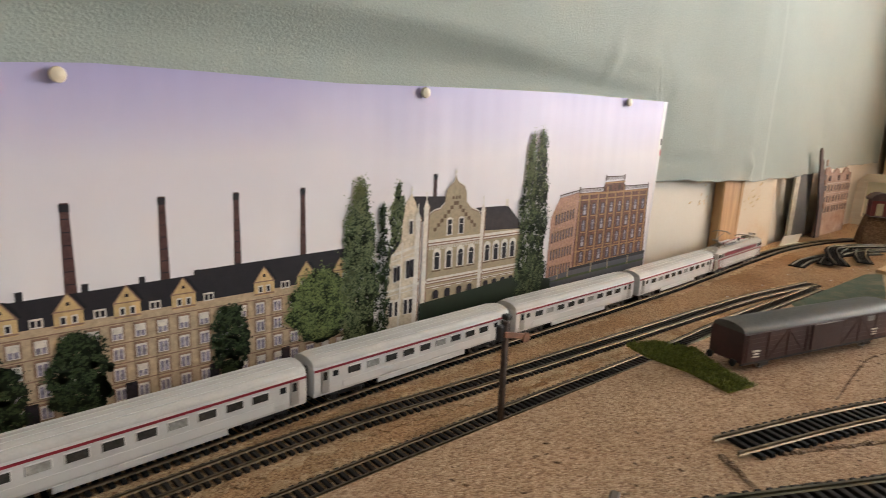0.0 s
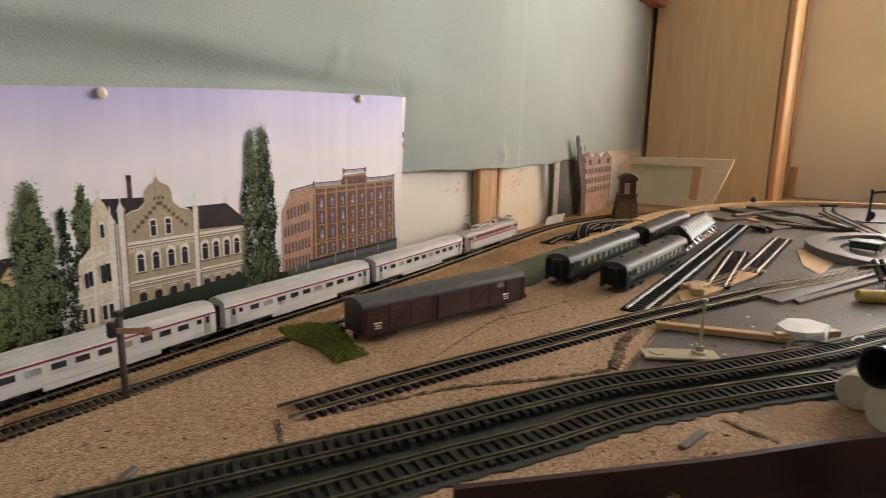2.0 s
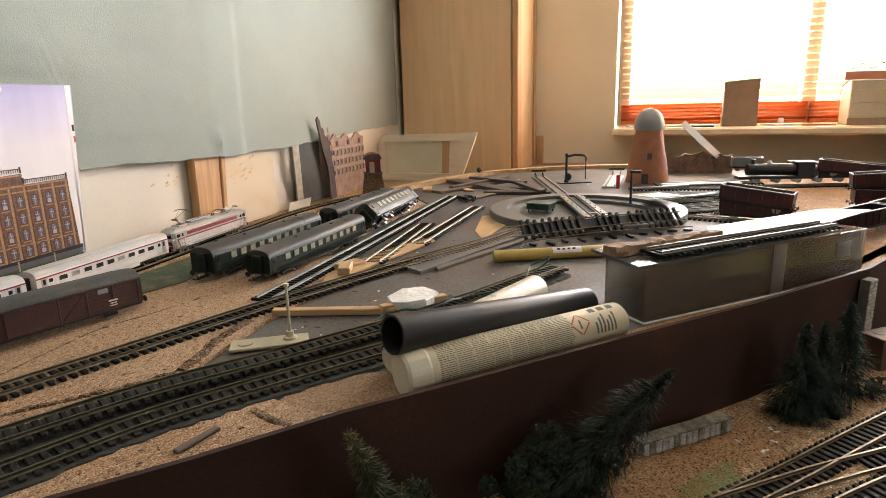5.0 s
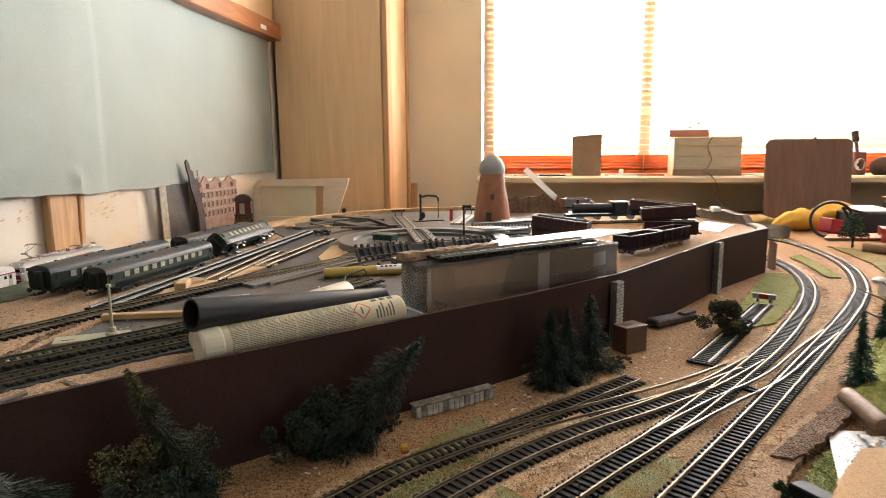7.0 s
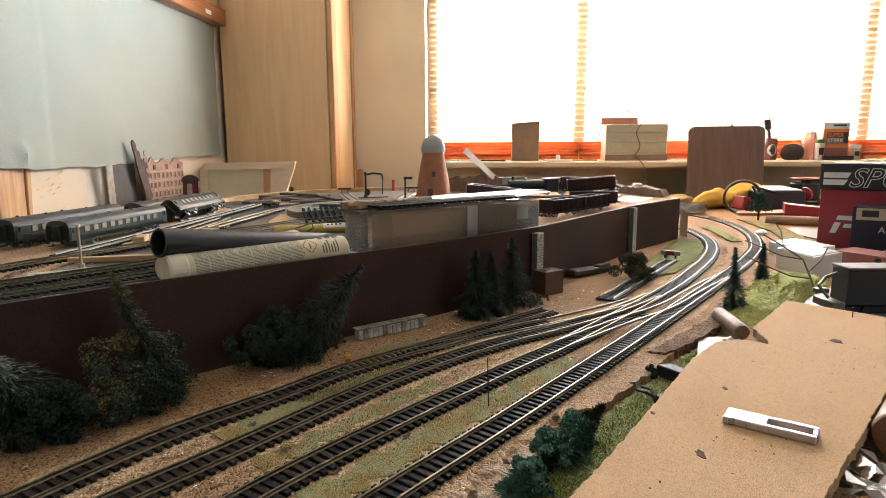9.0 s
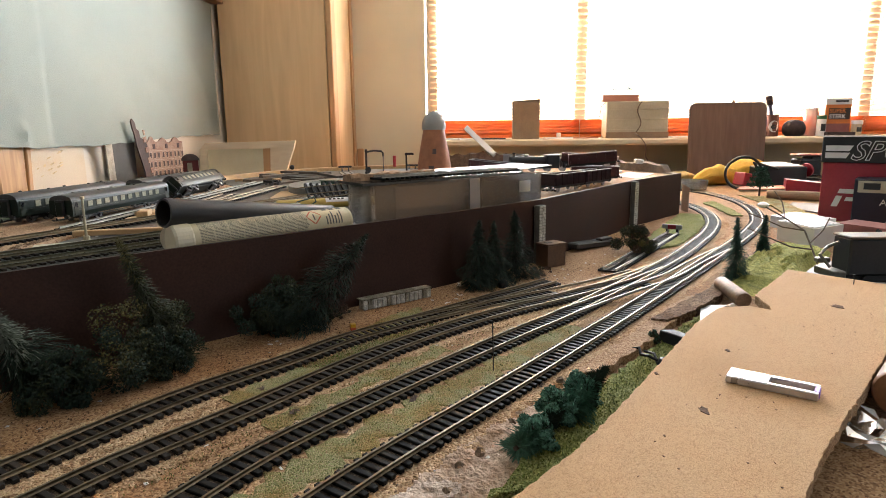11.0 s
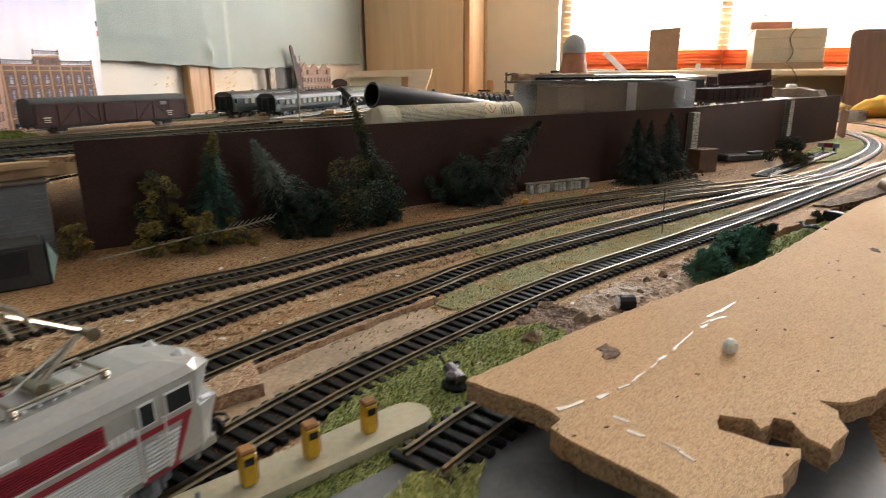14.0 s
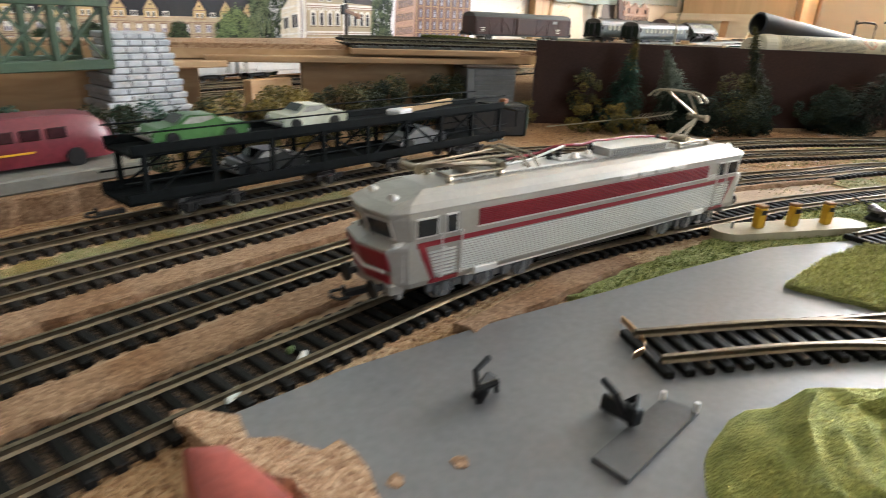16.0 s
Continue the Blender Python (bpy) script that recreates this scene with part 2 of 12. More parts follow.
# ---- mesh helpers ----
class M:
    """Vertices and faces of one mesh in the making."""

    def __init__(self):
        self.v, self.f, self.smooth = [], [], False

    def add(self, verts, faces):
        k = len(self.v)
        self.v += [tuple(p) for p in verts]
        self.f += [tuple(i + k for i in q) for q in faces]
        return self

    def box(self, c, s, turn=None, b=0.0):
        """A box of centre c and size s; b chamfers its edges."""
        h = [a / 2 for a in s]
        t = turn if turn else Matrix()
        c = Vector(c)
        if b <= 0:
            pts = [Vector((x * h[0], y * h[1], z * h[2])) for x in (-1, 1) for y in (-1, 1) for z in (-1, 1)]
            return self.add([c + t.to_3x3() @ p for p in pts], [(0, 1, 3, 2), (4, 6, 7, 5), (0, 4, 5, 1), (2, 3, 7, 6), (0, 2, 6, 4), (1, 5, 7, 3)])
        pts, idx = [], {}
        for x in (-1, 1):
            for y in (-1, 1):
                for z in (-1, 1):
                    for a in range(3):
                        q = [x * (h[0] - b), y * (h[1] - b), z * (h[2] - b)]
                        q[a] = (x, y, z)[a] * h[a]
                        idx[x, y, z, a] = len(pts)
                        pts.append(Vector(q))
        faces = []
        for a in range(3):
            u, w = [(1, 2), (2, 0), (0, 1)][a]
            for sg in (-1, 1):
                ring = []
                for su, sw in ((-1, -1), (1, -1), (1, 1), (-1, 1)):
                    k = [0, 0, 0]
                    k[a], k[u], k[w] = sg, su, sw
                    ring.append(idx[(*k, a)])
                faces.append(tuple(ring if sg > 0 else ring[::-1]))
            for su in (-1, 1):
                for sw in (-1, 1):
                    k0, k1 = [0, 0, 0], [0, 0, 0]
                    k0[a], k1[a] = -1, 1
                    k0[u] = k1[u] = su
                    k0[w] = k1[w] = sw
                    q = (idx[(*k0, u)], idx[(*k1, u)], idx[(*k1, w)], idx[(*k0, w)])
                    faces.append(q if su * sw > 0 else q[::-1])
        for x in (-1, 1):
            for y in (-1, 1):
                for z in (-1, 1):
                    q = (idx[x, y, z, 0], idx[x, y, z, 1], idx[x, y, z, 2])
                    faces.append(q if x * y * z > 0 else q[::-1])
        return self.add([c + t.to_3x3() @ p for p in pts], faces)

    def rod(self, a, b, r0, r1=None, seg=8, caps=True):
        """A round bar from a to b."""
        a, b = Vector(a), Vector(b)
        r1 = r0 if r1 is None else r1
        d = (b - a).normalized()
        u = d.orthogonal().normalized()
        w = d.cross(u)
        pts = []
        for p, r in ((a, r0), (b, r1)):
            pts += [p + (u * math.cos(2 * math.pi * k / seg) + w * math.sin(2 * math.pi * k / seg)) * r for k in range(seg)]
        faces = [(k, (k + 1) % seg, seg + (k + 1) % seg, seg + k) for k in range(seg)]
        if caps:
            faces += [tuple(range(seg))[::-1], tuple(range(seg, 2 * seg))]
        return self.add(pts, faces)

    def tube(self, pts, r, seg=6):
        """A round bar bent along pts, in one piece."""
        p = [Vector(q) for q in pts]
        p = [q for k, q in enumerate(p) if k == 0 or (q - p[k - 1]).length > 1e-6]
        u, rings = (p[1] - p[0]).orthogonal().normalized(), []
        for k, q in enumerate(p):
            d = (p[min(k + 1, len(p) - 1)] - p[max(k - 1, 0)]).normalized()
            u = (u - d * u.dot(d)).normalized()
            w = d.cross(u)
            rings.append([q + (u * math.cos(2 * math.pi * j / seg) + w * math.sin(2 * math.pi * j / seg)) * r for j in range(seg)])
        return self.loft(rings)

    def lathe(self, prof, seg=16, c=(0, 0, 0)):
        """A turned body about z, from (radius, height) pairs."""
        n = len(prof)
        pts = [(c[0] + r * math.cos(2 * math.pi * k / seg), c[1] + r * math.sin(2 * math.pi * k / seg), c[2] + z) for r, z in prof for k in range(seg)]
        faces = [(j * seg + k, j * seg + (k + 1) % seg, (j + 1) * seg + (k + 1) % seg, (j + 1) * seg + k) for j in range(n - 1) for k in range(seg)]
        faces += [tuple(range(seg))[::-1], tuple(range((n - 1) * seg, n * seg))]
        return self.add(pts, faces)

    def prism(self, poly, z0, z1):
        """A plan outline drawn up from z0 to z1 (each a number or a function of x, y)."""
        n = len(poly)
        za = z0 if callable(z0) else (lambda x, y: z0)
        zb = z1 if callable(z1) else (lambda x, y: z1)
        area = sum(poly[k][0] * poly[(k + 1) % n][1] - poly[(k + 1) % n][0] * poly[k][1] for k in range(n))
        if area < 0:
            poly = poly[::-1]
        pts = [(x, y, za(x, y)) for x, y in poly] + [(x, y, zb(x, y)) for x, y in poly]
        return self.add(pts, [tuple(range(n))[::-1], tuple(range(n, 2 * n))] + [(k, (k + 1) % n, n + (k + 1) % n, n + k) for k in range(n)])

    def loft(self, rings, closed=True, caps=True):
        n = len(rings[0])
        k = len(self.v)
        self.v += [tuple(p) for r in rings for p in r]
        for j in range(len(rings) - 1):
            for i in range(n if closed else n - 1):
                self.f.append((k + j * n + i, k + j * n + (i + 1) % n, k + (j + 1) * n + (i + 1) % n, k + (j + 1) * n + i))
        if caps:
            self.f += [tuple(k + i for i in range(n))[::-1], tuple(k + (len(rings) - 1) * n + i for i in range(n))]
        return self

    def moved(self, m):
        self.v = [tuple(m @ Vector(p)) for p in self.v]
        return self

    def mesh(self, name, material):
        me = bpy.data.meshes.new(name)
        me.from_pydata(self.v, [], self.f)
        me.materials.append(material)
        if self.smooth:
            me.shade_smooth()
            me.set_sharp_from_angle(angle=radians(35))
        bm = bmesh.new()
        bm.from_mesh(me)
        bmesh.ops.recalc_face_normals(bm, faces=bm.faces)
        bm.to_mesh(me)
        bm.free()
        me.update()
        return me


def part(name, m, material, parent, label="", where=None):
    """One mesh under a thing or under a part."""
    ob = new(name, m if isinstance(m, bpy.types.Mesh) else m.mesh(name, material))
    ob.parent = parent
    if where is not None:
        ob.matrix_basis = where
    return tagged(ob, label)


def thing(name, where, label, category, group="", kind=""):
    ob = new(name)
    ob.empty_display_size = 0.01
    ob.matrix_basis = where
    return tagged(ob, label, category, group, kind)


def solid(name, m, material, label, category, where=None, group="", kind=""):
    ob = new(name, m.mesh(name, material))
    if where is not None:
        ob.matrix_basis = where
    return tagged(ob, label, category, group, kind)


def spline(pts, step):
    """Evenly spaced places and headings along a smooth line through pts."""
    p = [Vector((*q, 0)) if len(q) == 2 else Vector(q) for q in pts]
    p = [p[0] * 2 - p[1]] + p + [p[-1] * 2 - p[-2]]
    dense = []
    for k in range(1, len(p) - 2):
        a, b, c, d = p[k - 1], p[k], p[k + 1], p[k + 2]
        for j in range(24):
            t = j / 24
            dense.append(0.5 * ((2 * b) + (c - a) * t + (2 * a - 5 * b + 4 * c - d) * t * t + (3 * b - a - 3 * c + d) * t ** 3))
    dense.append(p[-2])
    out, left = [dense[0].copy()], step
    for a, b in zip(dense, dense[1:]):
        run = (b - a).length
        at = 0.0
        while run - at >= left and run > 0:
            at += left
            out.append(a.lerp(b, at / run))
            left = step
        left -= run - at
    heads = [(out[min(k + 1, len(out) - 1)] - out[max(k - 1, 0)]).normalized() for k in range(len(out))]
    return out, heads


def at_length(pts, s):
    """Place and heading (degrees) at s metres along a smooth line."""
    out, heads = spline(pts, 0.004)
    k = min(max(int(s / 0.004), 0), len(out) - 1)
    return out[k], math.degrees(math.atan2(heads[k].y, heads[k].x))


def panel(name, y, x0, x1, z0, z1, hole, material, axis="y"):
    """A wall with thickness and perhaps an opening through it; hole is (a0, a1, z0, z1)."""
    m = M()
    t = 0.12
    def put(a0, a1, b0, b1):
        c = ((a0 + a1) / 2, y, (b0 + b1) / 2) if axis == "y" else (y, (a0 + a1) / 2, (b0 + b1) / 2)
        s = (a1 - a0, t, b1 - b0) if axis == "y" else (t, a1 - a0, b1 - b0)
        m.box(c, s)
    if hole:
        a0, a1, b0, b1 = hole
        put(x0, a0, z0, z1)
        put(a1, x1, z0, z1)
        put(a0, a1, z0, b0)
        put(a0, a1, b1, z1)
    else:
        put(x0, x1, z0, z1)
    return solid(name, m, material, "plain painted wall of the hobby room", "wall", kind="structure")


# ---- the room ----
FLOOR_Z, CEIL_Z = -0.82, 1.68
panel("wall_north", 0.625, -2.36, 2.92, FLOOR_Z, CEIL_Z, None, PANEL)
panel("wall_east", 2.86, -3.2, 0.565, FLOOR_Z, CEIL_Z, (-2.35, -0.2, 0.14, 1.42), WALLPAPER, "x")
# the opening in the south wall is added for the fill lamp
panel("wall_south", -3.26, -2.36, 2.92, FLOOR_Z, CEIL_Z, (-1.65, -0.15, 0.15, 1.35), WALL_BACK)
panel("wall_west", -2.30, -3.2, 0.565, FLOOR_Z, CEIL_Z, None, WALL_BACK, "x")
solid("floor", M().box((0.28, -1.3, FLOOR_Z - 0.05), (5.3, 4.0, 0.1)), FLOORM, "brown laminate floor of the hobby room", "floor", kind="structure")
solid("ceiling", M().box((0.28, -1.3, CEIL_Z + 0.05), (5.3, 4.0, 0.1)), CEIL, "white painted ceiling of the hobby room", "ceiling", kind="structure")

# the window with its frame, sill and orange blinds
win = thing("window_1", pose(2.86, -1.275, 0.14), "wide daylit window with a white wooden frame", "window", kind="structure")
for y, w in ((-1.055, 0.05), (0.40, 0.055), (-0.78, 0.055), (1.04, 0.05)):
    part("window_frame", M().box((-0.047, y, 0.64), (0.05, w, 1.28), b=0.006), FRAME_WHITE, win)
for z in (0.05, 1.26):
    part("window_frame", M().box((0.004, 0, z), (0.056, 2.1, 0.09 if z < 1 else 0.04), b=0.006), FRAME_WHITE, win)
part("window_sill", M().box((-0.155, -0.0425, -0.006), (0.33, 2.225, 0.026), b=0.006), SILL, win, "cream painted window sill")
# added frame round the fill lamp's opening, unseen
win2 = thing("window_2", pose(-0.9, -3.26, 0.15), "added white framed window behind the layout, unseen, for the fill light", "window", kind="structure")
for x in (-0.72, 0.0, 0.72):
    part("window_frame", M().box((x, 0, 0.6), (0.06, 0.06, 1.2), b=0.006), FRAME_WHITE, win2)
for name, y0, y1 in (("a", -0.225, -0.871), ("b", -0.875, -2.051), ("c", -2.055, -2.34)):
    blind = thing("venetian_blind", pose(2.775, (y0 + y1) / 2, 0.15), "orange wooden venetian blind lowered in front of the window", "blind", "window blinds")
    w = abs(y1 - y0)
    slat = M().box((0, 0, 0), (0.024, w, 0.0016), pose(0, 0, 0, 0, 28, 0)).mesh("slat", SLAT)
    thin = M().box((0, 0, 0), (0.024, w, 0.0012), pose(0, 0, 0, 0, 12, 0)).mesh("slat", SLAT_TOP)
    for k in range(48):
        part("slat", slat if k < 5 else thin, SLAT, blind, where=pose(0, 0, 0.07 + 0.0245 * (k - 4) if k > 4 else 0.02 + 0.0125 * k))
    part("bottom_rail", M().box((0, 0, 0.008), (0.026, w, 0.012), b=0.002), SLAT, blind)
    for dy in (-0.38, 0.38):
        part("ladder_cord", M().rod((0.013, dy * w, 0), (0.013, dy * w, 1.26), 0.0012, seg=5), FRAME_WHITE, blind)

# the beech wardrobe in the corner
wardrobe = thing("wardrobe", pose(2.4, 0.545, FLOOR_Z), "tall beech veneer wardrobe standing in the corner", "wardrobe")
part("side_panel", M().box((0.011, -0.205, 1.2), (0.022, 0.41, 2.4), b=0.002), BEECH, wardrobe)
part("body", M().box((0.205, -0.19, 1.2), (0.366, 0.37, 2.39)), BEECH, wardrobe)
part("door", M().box((0.21, -0.415, 1.2), (0.37, 0.018, 2.38), b=0.003), BEECH, wardrobe)
for x, w in ((0.052, 0.055), (0.372, 0.045)):
    part("door_stile", M().box((x, -0.4275, 1.2), (w, 0.007, 2.38), b=0.002), BEECH_EDGE, wardrobe)
part("edge_strip", M().box((0.013, -0.424, 1.2), (0.022, 0.022, 2.4), b=0.003), BEECH_EDGE, wardrobe, "lighter beech edge strip")
part("foot_strip", M().box((0.4, -0.448, 0.465), (0.02, 0.03, 0.93), b=0.003), BEECH_EDGE, wardrobe)

# ---- the baseboard with the lower level ----
solid("ground", M().prism([(-0.95, -1.75), (2.79, -1.75), (2.79, 0.12), (2.39, 0.12), (2.39, 0.56), (-0.95, 0.56)], -0.022, -0.004), SAWDUST, "brown scattered ground of the lower layout board", "ground", kind="structure")
for x in (-0.7, 0.7, 2.1):
    for y in (-1.5, 0.4):
        solid("board_trestle", M().box((x, y, (FLOOR_Z - 0.022) / 2), (0.06, 0.06, -0.022 - FLOOR_Z), b=0.004), PLY, "raw wooden trestle leg under the layout board", "trestle", group="board trestles")

# ---- the raised plateau ----
DECK = 0.073
WALL_LINE = [(0.325, -0.014), (0.39, -0.074), (0.437, -0.117), (0.504, -0.172), (0.56, -0.226), (0.662, -0.322), (0.772, -0.428), (0.915, -0.553), (1.25, -0.765), (1.43, -0.905)]
DECK_POLY = [(0.32, -0.009)] + [(x + 0.004, y + 0.004) for x, y in WALL_LINE[1:]] + [(1.6, -0.93), (1.8, -0.86), (1.93, -0.66), (1.95, -0.3), (1.88, -0.08), (1.74, 0.076), (1.47, 0.183), (1.39, 0.205), (0.97, 0.222), (0.25, 0.238), (-0.12, 0.243), (-0.12, 0.215), (0.12, 0.125), (0.26, 0.062)]
deck = solid("plateau", M().prism(DECK_POLY, DECK - 0.012, DECK - 0.003), PLY, "raised plywood plateau of the layout", "plateau", kind="structure")
GREY_POLY = [(0.55, -0.022), (0.66, -0.016), (0.79, -0.024), (0.84, -0.05), (0.9, 0.05), (1.0, 0.06), (1.3, 0.06), (1.44, 0.17), (1.73, 0.066), (1.87, -0.085), (1.935, -0.3), (1.915, -0.65), (1.79, -0.845), (1.6, -0.915), (1.437, -0.893), (1.256, -0.752), (0.921, -0.541), (0.776, -0.416), (0.664, -0.312), (0.563, -0.219), (0.522, -0.15)]
solid("grey_yard", M().prism(GREY_POLY, DECK - 0.003, DECK), GREY_BOARD, "grey painted yard surface on the plateau", "yard", kind="structure")
CORK_POLY = [(0.322, -0.007), (0.394, -0.068), (0.441, -0.111), (0.508, -0.166), (0.555, -0.214), (0.519, -0.146), (0.546, -0.02), (0.655, -0.012), (0.79, -0.02), (0.835, -0.045), (0.893, 0.055), (1.0, 0.066), (1.295, 0.066), (1.432, 0.175), (1.38, 0.203), (0.97, 0.22), (0.25, 0.236), (-0.12, 0.24), (-0.12, 0.217), (0.12, 0.128), (0.262, 0.065)]
edge_line = [(0.563, -0.219), (0.664, -0.312), (0.776, -0.416), (0.921, -0.541), (1.256, -0.752), (1.437, -0.893)]
solid("edge_patch", M().prism([(0.505, -0.118), (0.520, -0.108), (0.545, -0.112), (0.566, -0.118), (0.588, -0.160), (0.592, -0.205), (0.563, -0.219), (0.522, -0.170), (0.508, -0.140)], DECK - 0.001, DECK + 0.0009), TORN_CORK, "bare brown granular patch at the plateau edge", "ground patch", kind="structure")
solid("edge_strip", M().prism(edge_line + [(x + 0.016, y + 0.018) for x, y in edge_line[::-1]], DECK - 0.001, DECK + 0.0006), SAWDUST, "brown bare strip along the plateau edge", "edge strip", kind="structure")
solid("cork_sheet", M().prism(CORK_POLY, DECK - 0.003, DECK + 0.0015), CORK, "granular cork sheet glued on the plateau", "cork sheet", kind="structure")
END_POLY = [(0.93, -0.53), (1.02, -0.47), (1.2, -0.47), (1.42, -0.5), (1.66, -0.52), (1.88, -0.6), (1.905, -0.66), (1.785, -0.84), (1.6, -0.912), (1.44, -0.89), (1.258, -0.75)]
solid("plateau_end", M().prism(END_POLY, DECK - 0.002, DECK + 0.0006), SAWDUST, "brown scattered end of the plateau", "ground patch", kind="structure")
# low retaining wall in front of the plateau
wall = M()
for a, b in zip(WALL_LINE, WALL_LINE[1:]):
    a, b = Vector((*a, 0)), Vector((*b, 0))
    d = (b - a).normalized()
    nrm = Vector((-d.y, d.x, 0))
    wall.add([a + Vector((0, 0, -0.004)), b + Vector((0, 0, -0.004)), b + Vector((0, 0, 0.087)), a + Vector((0, 0, 0.087)), a + nrm * 0.004 + Vector((0, 0, -0.004)), b + nrm * 0.004 + Vector((0, 0, -0.004)), b + nrm * 0.004 + Vector((0, 0, 0.087)), a + nrm * 0.004 + Vector((0, 0, 0.087))],
             [(0, 1, 2, 3), (5, 4, 7, 6), (3, 2, 6, 7), (4, 5, 1, 0), (0, 3, 7, 4), (1, 5, 6, 2)])
solid("retaining_wall", wall, WALL_BROWN, "dark brown hardboard retaining wall along the plateau", "retaining wall", kind="structure")


# ---- tracks ----
sleeper_black = M().box((0, 0, 0.0014), (0.0038, 0.0300, 0.0028), b=0.0004).mesh("sleeper", SLEEPER)
sleeper_brown = M().box((0, 0, 0.0014), (0.0038, 0.0300, 0.0028), b=0.0004).mesh("sleeper", SLEEPER_B)


def track(pts, z, label, rail=None, sleeper=None, skip=None, pitch=0.0074, bare=0.0, group="model tracks", bed=None):
    """A model track along a line: two rails and its sleepers. skip: lines along which the sleepers belong to another track."""
    rail, sleeper = rail or RAIL_M, sleeper or sleeper_black
    ob = thing("model_track", pose(pts[0][0], pts[0][1], z), label, "track", group)
    off = Vector((pts[0][0], pts[0][1], 0))
    out, heads = spline(pts, 0.008)
    for side in (-1, 1):
        rings = []
        for p, h in zip(out, heads):
            n = Vector((-h.y, h.x, 0))
            c = p - off + n * (side * 0.0089)
            rings.append([c + n * dx + Vector((0, 0, dz)) for dx, dz in ((-0.0012, 0.0028), (0.0012, 0.0028), (0.0005, 0.0036), (0.0005, 0.0047), (0.0008, 0.0053), (-0.0008, 0.0053), (-0.0005, 0.0047), (-0.0005, 0.0036))])
        part("rail", M().loft(rings), rail, ob)
    if bed:
        part("ballast_bed", M().loft([[p - off + Vector((-h.y, h.x, 0)) * y + Vector((0, 0, z1)) for y, z1 in ((-0.0128, -0.0008), (-0.0112, 0.0009), (0.0112, 0.0009), (0.0128, -0.0008))] for p, h in zip(out, heads)]), bed, ob, "dark strip for the track web and the shade between the sleepers")
    out, heads = spline(pts, pitch)
    other = [q for line in (skip or []) for q in spline(line, 0.006)[0]]
    run = 0.0
    for k, (p, h) in enumerate(zip(out, heads)):
        run += pitch
        if run < bare or (other and min((p - q).length for q in other) < 0.021):
            continue
        part("sleeper", sleeper, None, ob, where=Matrix.Translation(p - off) @ pose(0, 0, 0, 0, 0, math.degrees(math.atan2(h.y, h.x)) + random.uniform(-1, 1)))
    return ob


T4 = [(-0.75, -0.235), (-0.5, -0.228), (-0.27, -0.227), (-0.165, -0.231), (-0.085, -0.237), (-0.013, -0.252), (0.086, -0.287), (0.158, -0.314), (0.248, -0.359), (0.339, -0.411), (0.455, -0.491), (0.62, -0.602), (0.815, -0.73), (1.054, -0.885), (1.19, -0.966), (1.31, -1.026), (1.48, -1.085), (1.66, -1.116), (1.85, -1.11), (2.0, -1.04), (2.1, -0.9), (2.12, -0.7)]
T3 = [(-0.75, -0.185), (-0.5, -0.175), (-0.25, -0.172), (-0.113, -0.174), (-0.032, -0.184), (0.015, -0.195), (0.079, -0.216), (0.168, -0.252), (0.222, -0.277), (0.285, -0.311), (0.351, -0.343), (0.448, -0.409), (0.568, -0.499), (0.639, -0.555), (0.767, -0.645), (0.918, -0.745), (1.04, -0.815), (1.165, -0.88), (1.304, -0.935), (1.45, -0.966), (1.6, -0.965), (1.75, -0.92), (1.88, -0.82)]
T2 = [(-0.75, -0.12), (-0.5, -0.115), (-0.232, -0.114), (-0.137, -0.116), (-0.059, -0.119), (0.007, -0.132), (0.061, -0.152), (0.126, -0.178), (0.2, -0.2), (0.255, -0.222), (0.328, -0.259), (0.394, -0.303), (0.485, -0.36), (0.54, -0.398), (0.597, -0.446), (0.651, -0.5), (0.702, -0.56), (0.77, -0.63), (0.86, -0.705)]
T1 = [(-0.75, -0.075), (-0.5, -0.066), (-0.217, -0.064), (-0.1, -0.068), (0.0, -0.073), (0.103, -0.087), (0.163, -0.107), (0.25, -0.154), (0.301, -0.19), (0.384, -0.233), (0.434, -0.262), (0.498, -0.31), (0.55, -0.345), (0.597, -0.389), (0.652, -0.441), (0.712, -0.495), (0.78, -0.557)]
# track web and the shade between sleepers, put into one dark bed colour
BED = granular("sleeper_gap_dark", [(0.022, 0.016, 0.012), (0.055, 0.038, 0.026), (0.10, 0.068, 0.045), (0.16, 0.11, 0.072)], 900, 0.8, 0.0012, (0.6, 0.55, 0.5), 30)
track(T4, -0.003, "black model track with brassy rails along the edge of the board", bed=BED)
track(T3, -0.003, "black model track with brassy rails curving round the plateau", skip=[T4], bed=BED)
track(T2, -0.003, "black model track with worn brassy rails and tan ballast", skip=[T3, T4], sleeper=sleeper_brown, bed=BED)
track(T1, -0.003, "dark model track that ends in a stub by the wall", skip=[T2, T3], sleeper=sleeper_brown, bed=BED)
track([(0.60, -0.392), (0.655, -0.46), (0.71, -0.535), (0.77, -0.61), (0.83, -0.672)], -0.0028, "short connecting track of a set of points", skip=[T1, T2, T3])
track([(0.64, -0.556), (0.72, -0.628), (0.80, -0.704), (0.90, -0.775), (0.99, -0.842)], -0.0028, "crossover track between the two main lines", skip=[T3, T4], rail=RAIL_S)
track([(0.84, -0.637), (0.95, -0.70), (1.14, -0.806)], -0.003, "short siding with steel rails leading to a buffer", rail=RAIL_S)
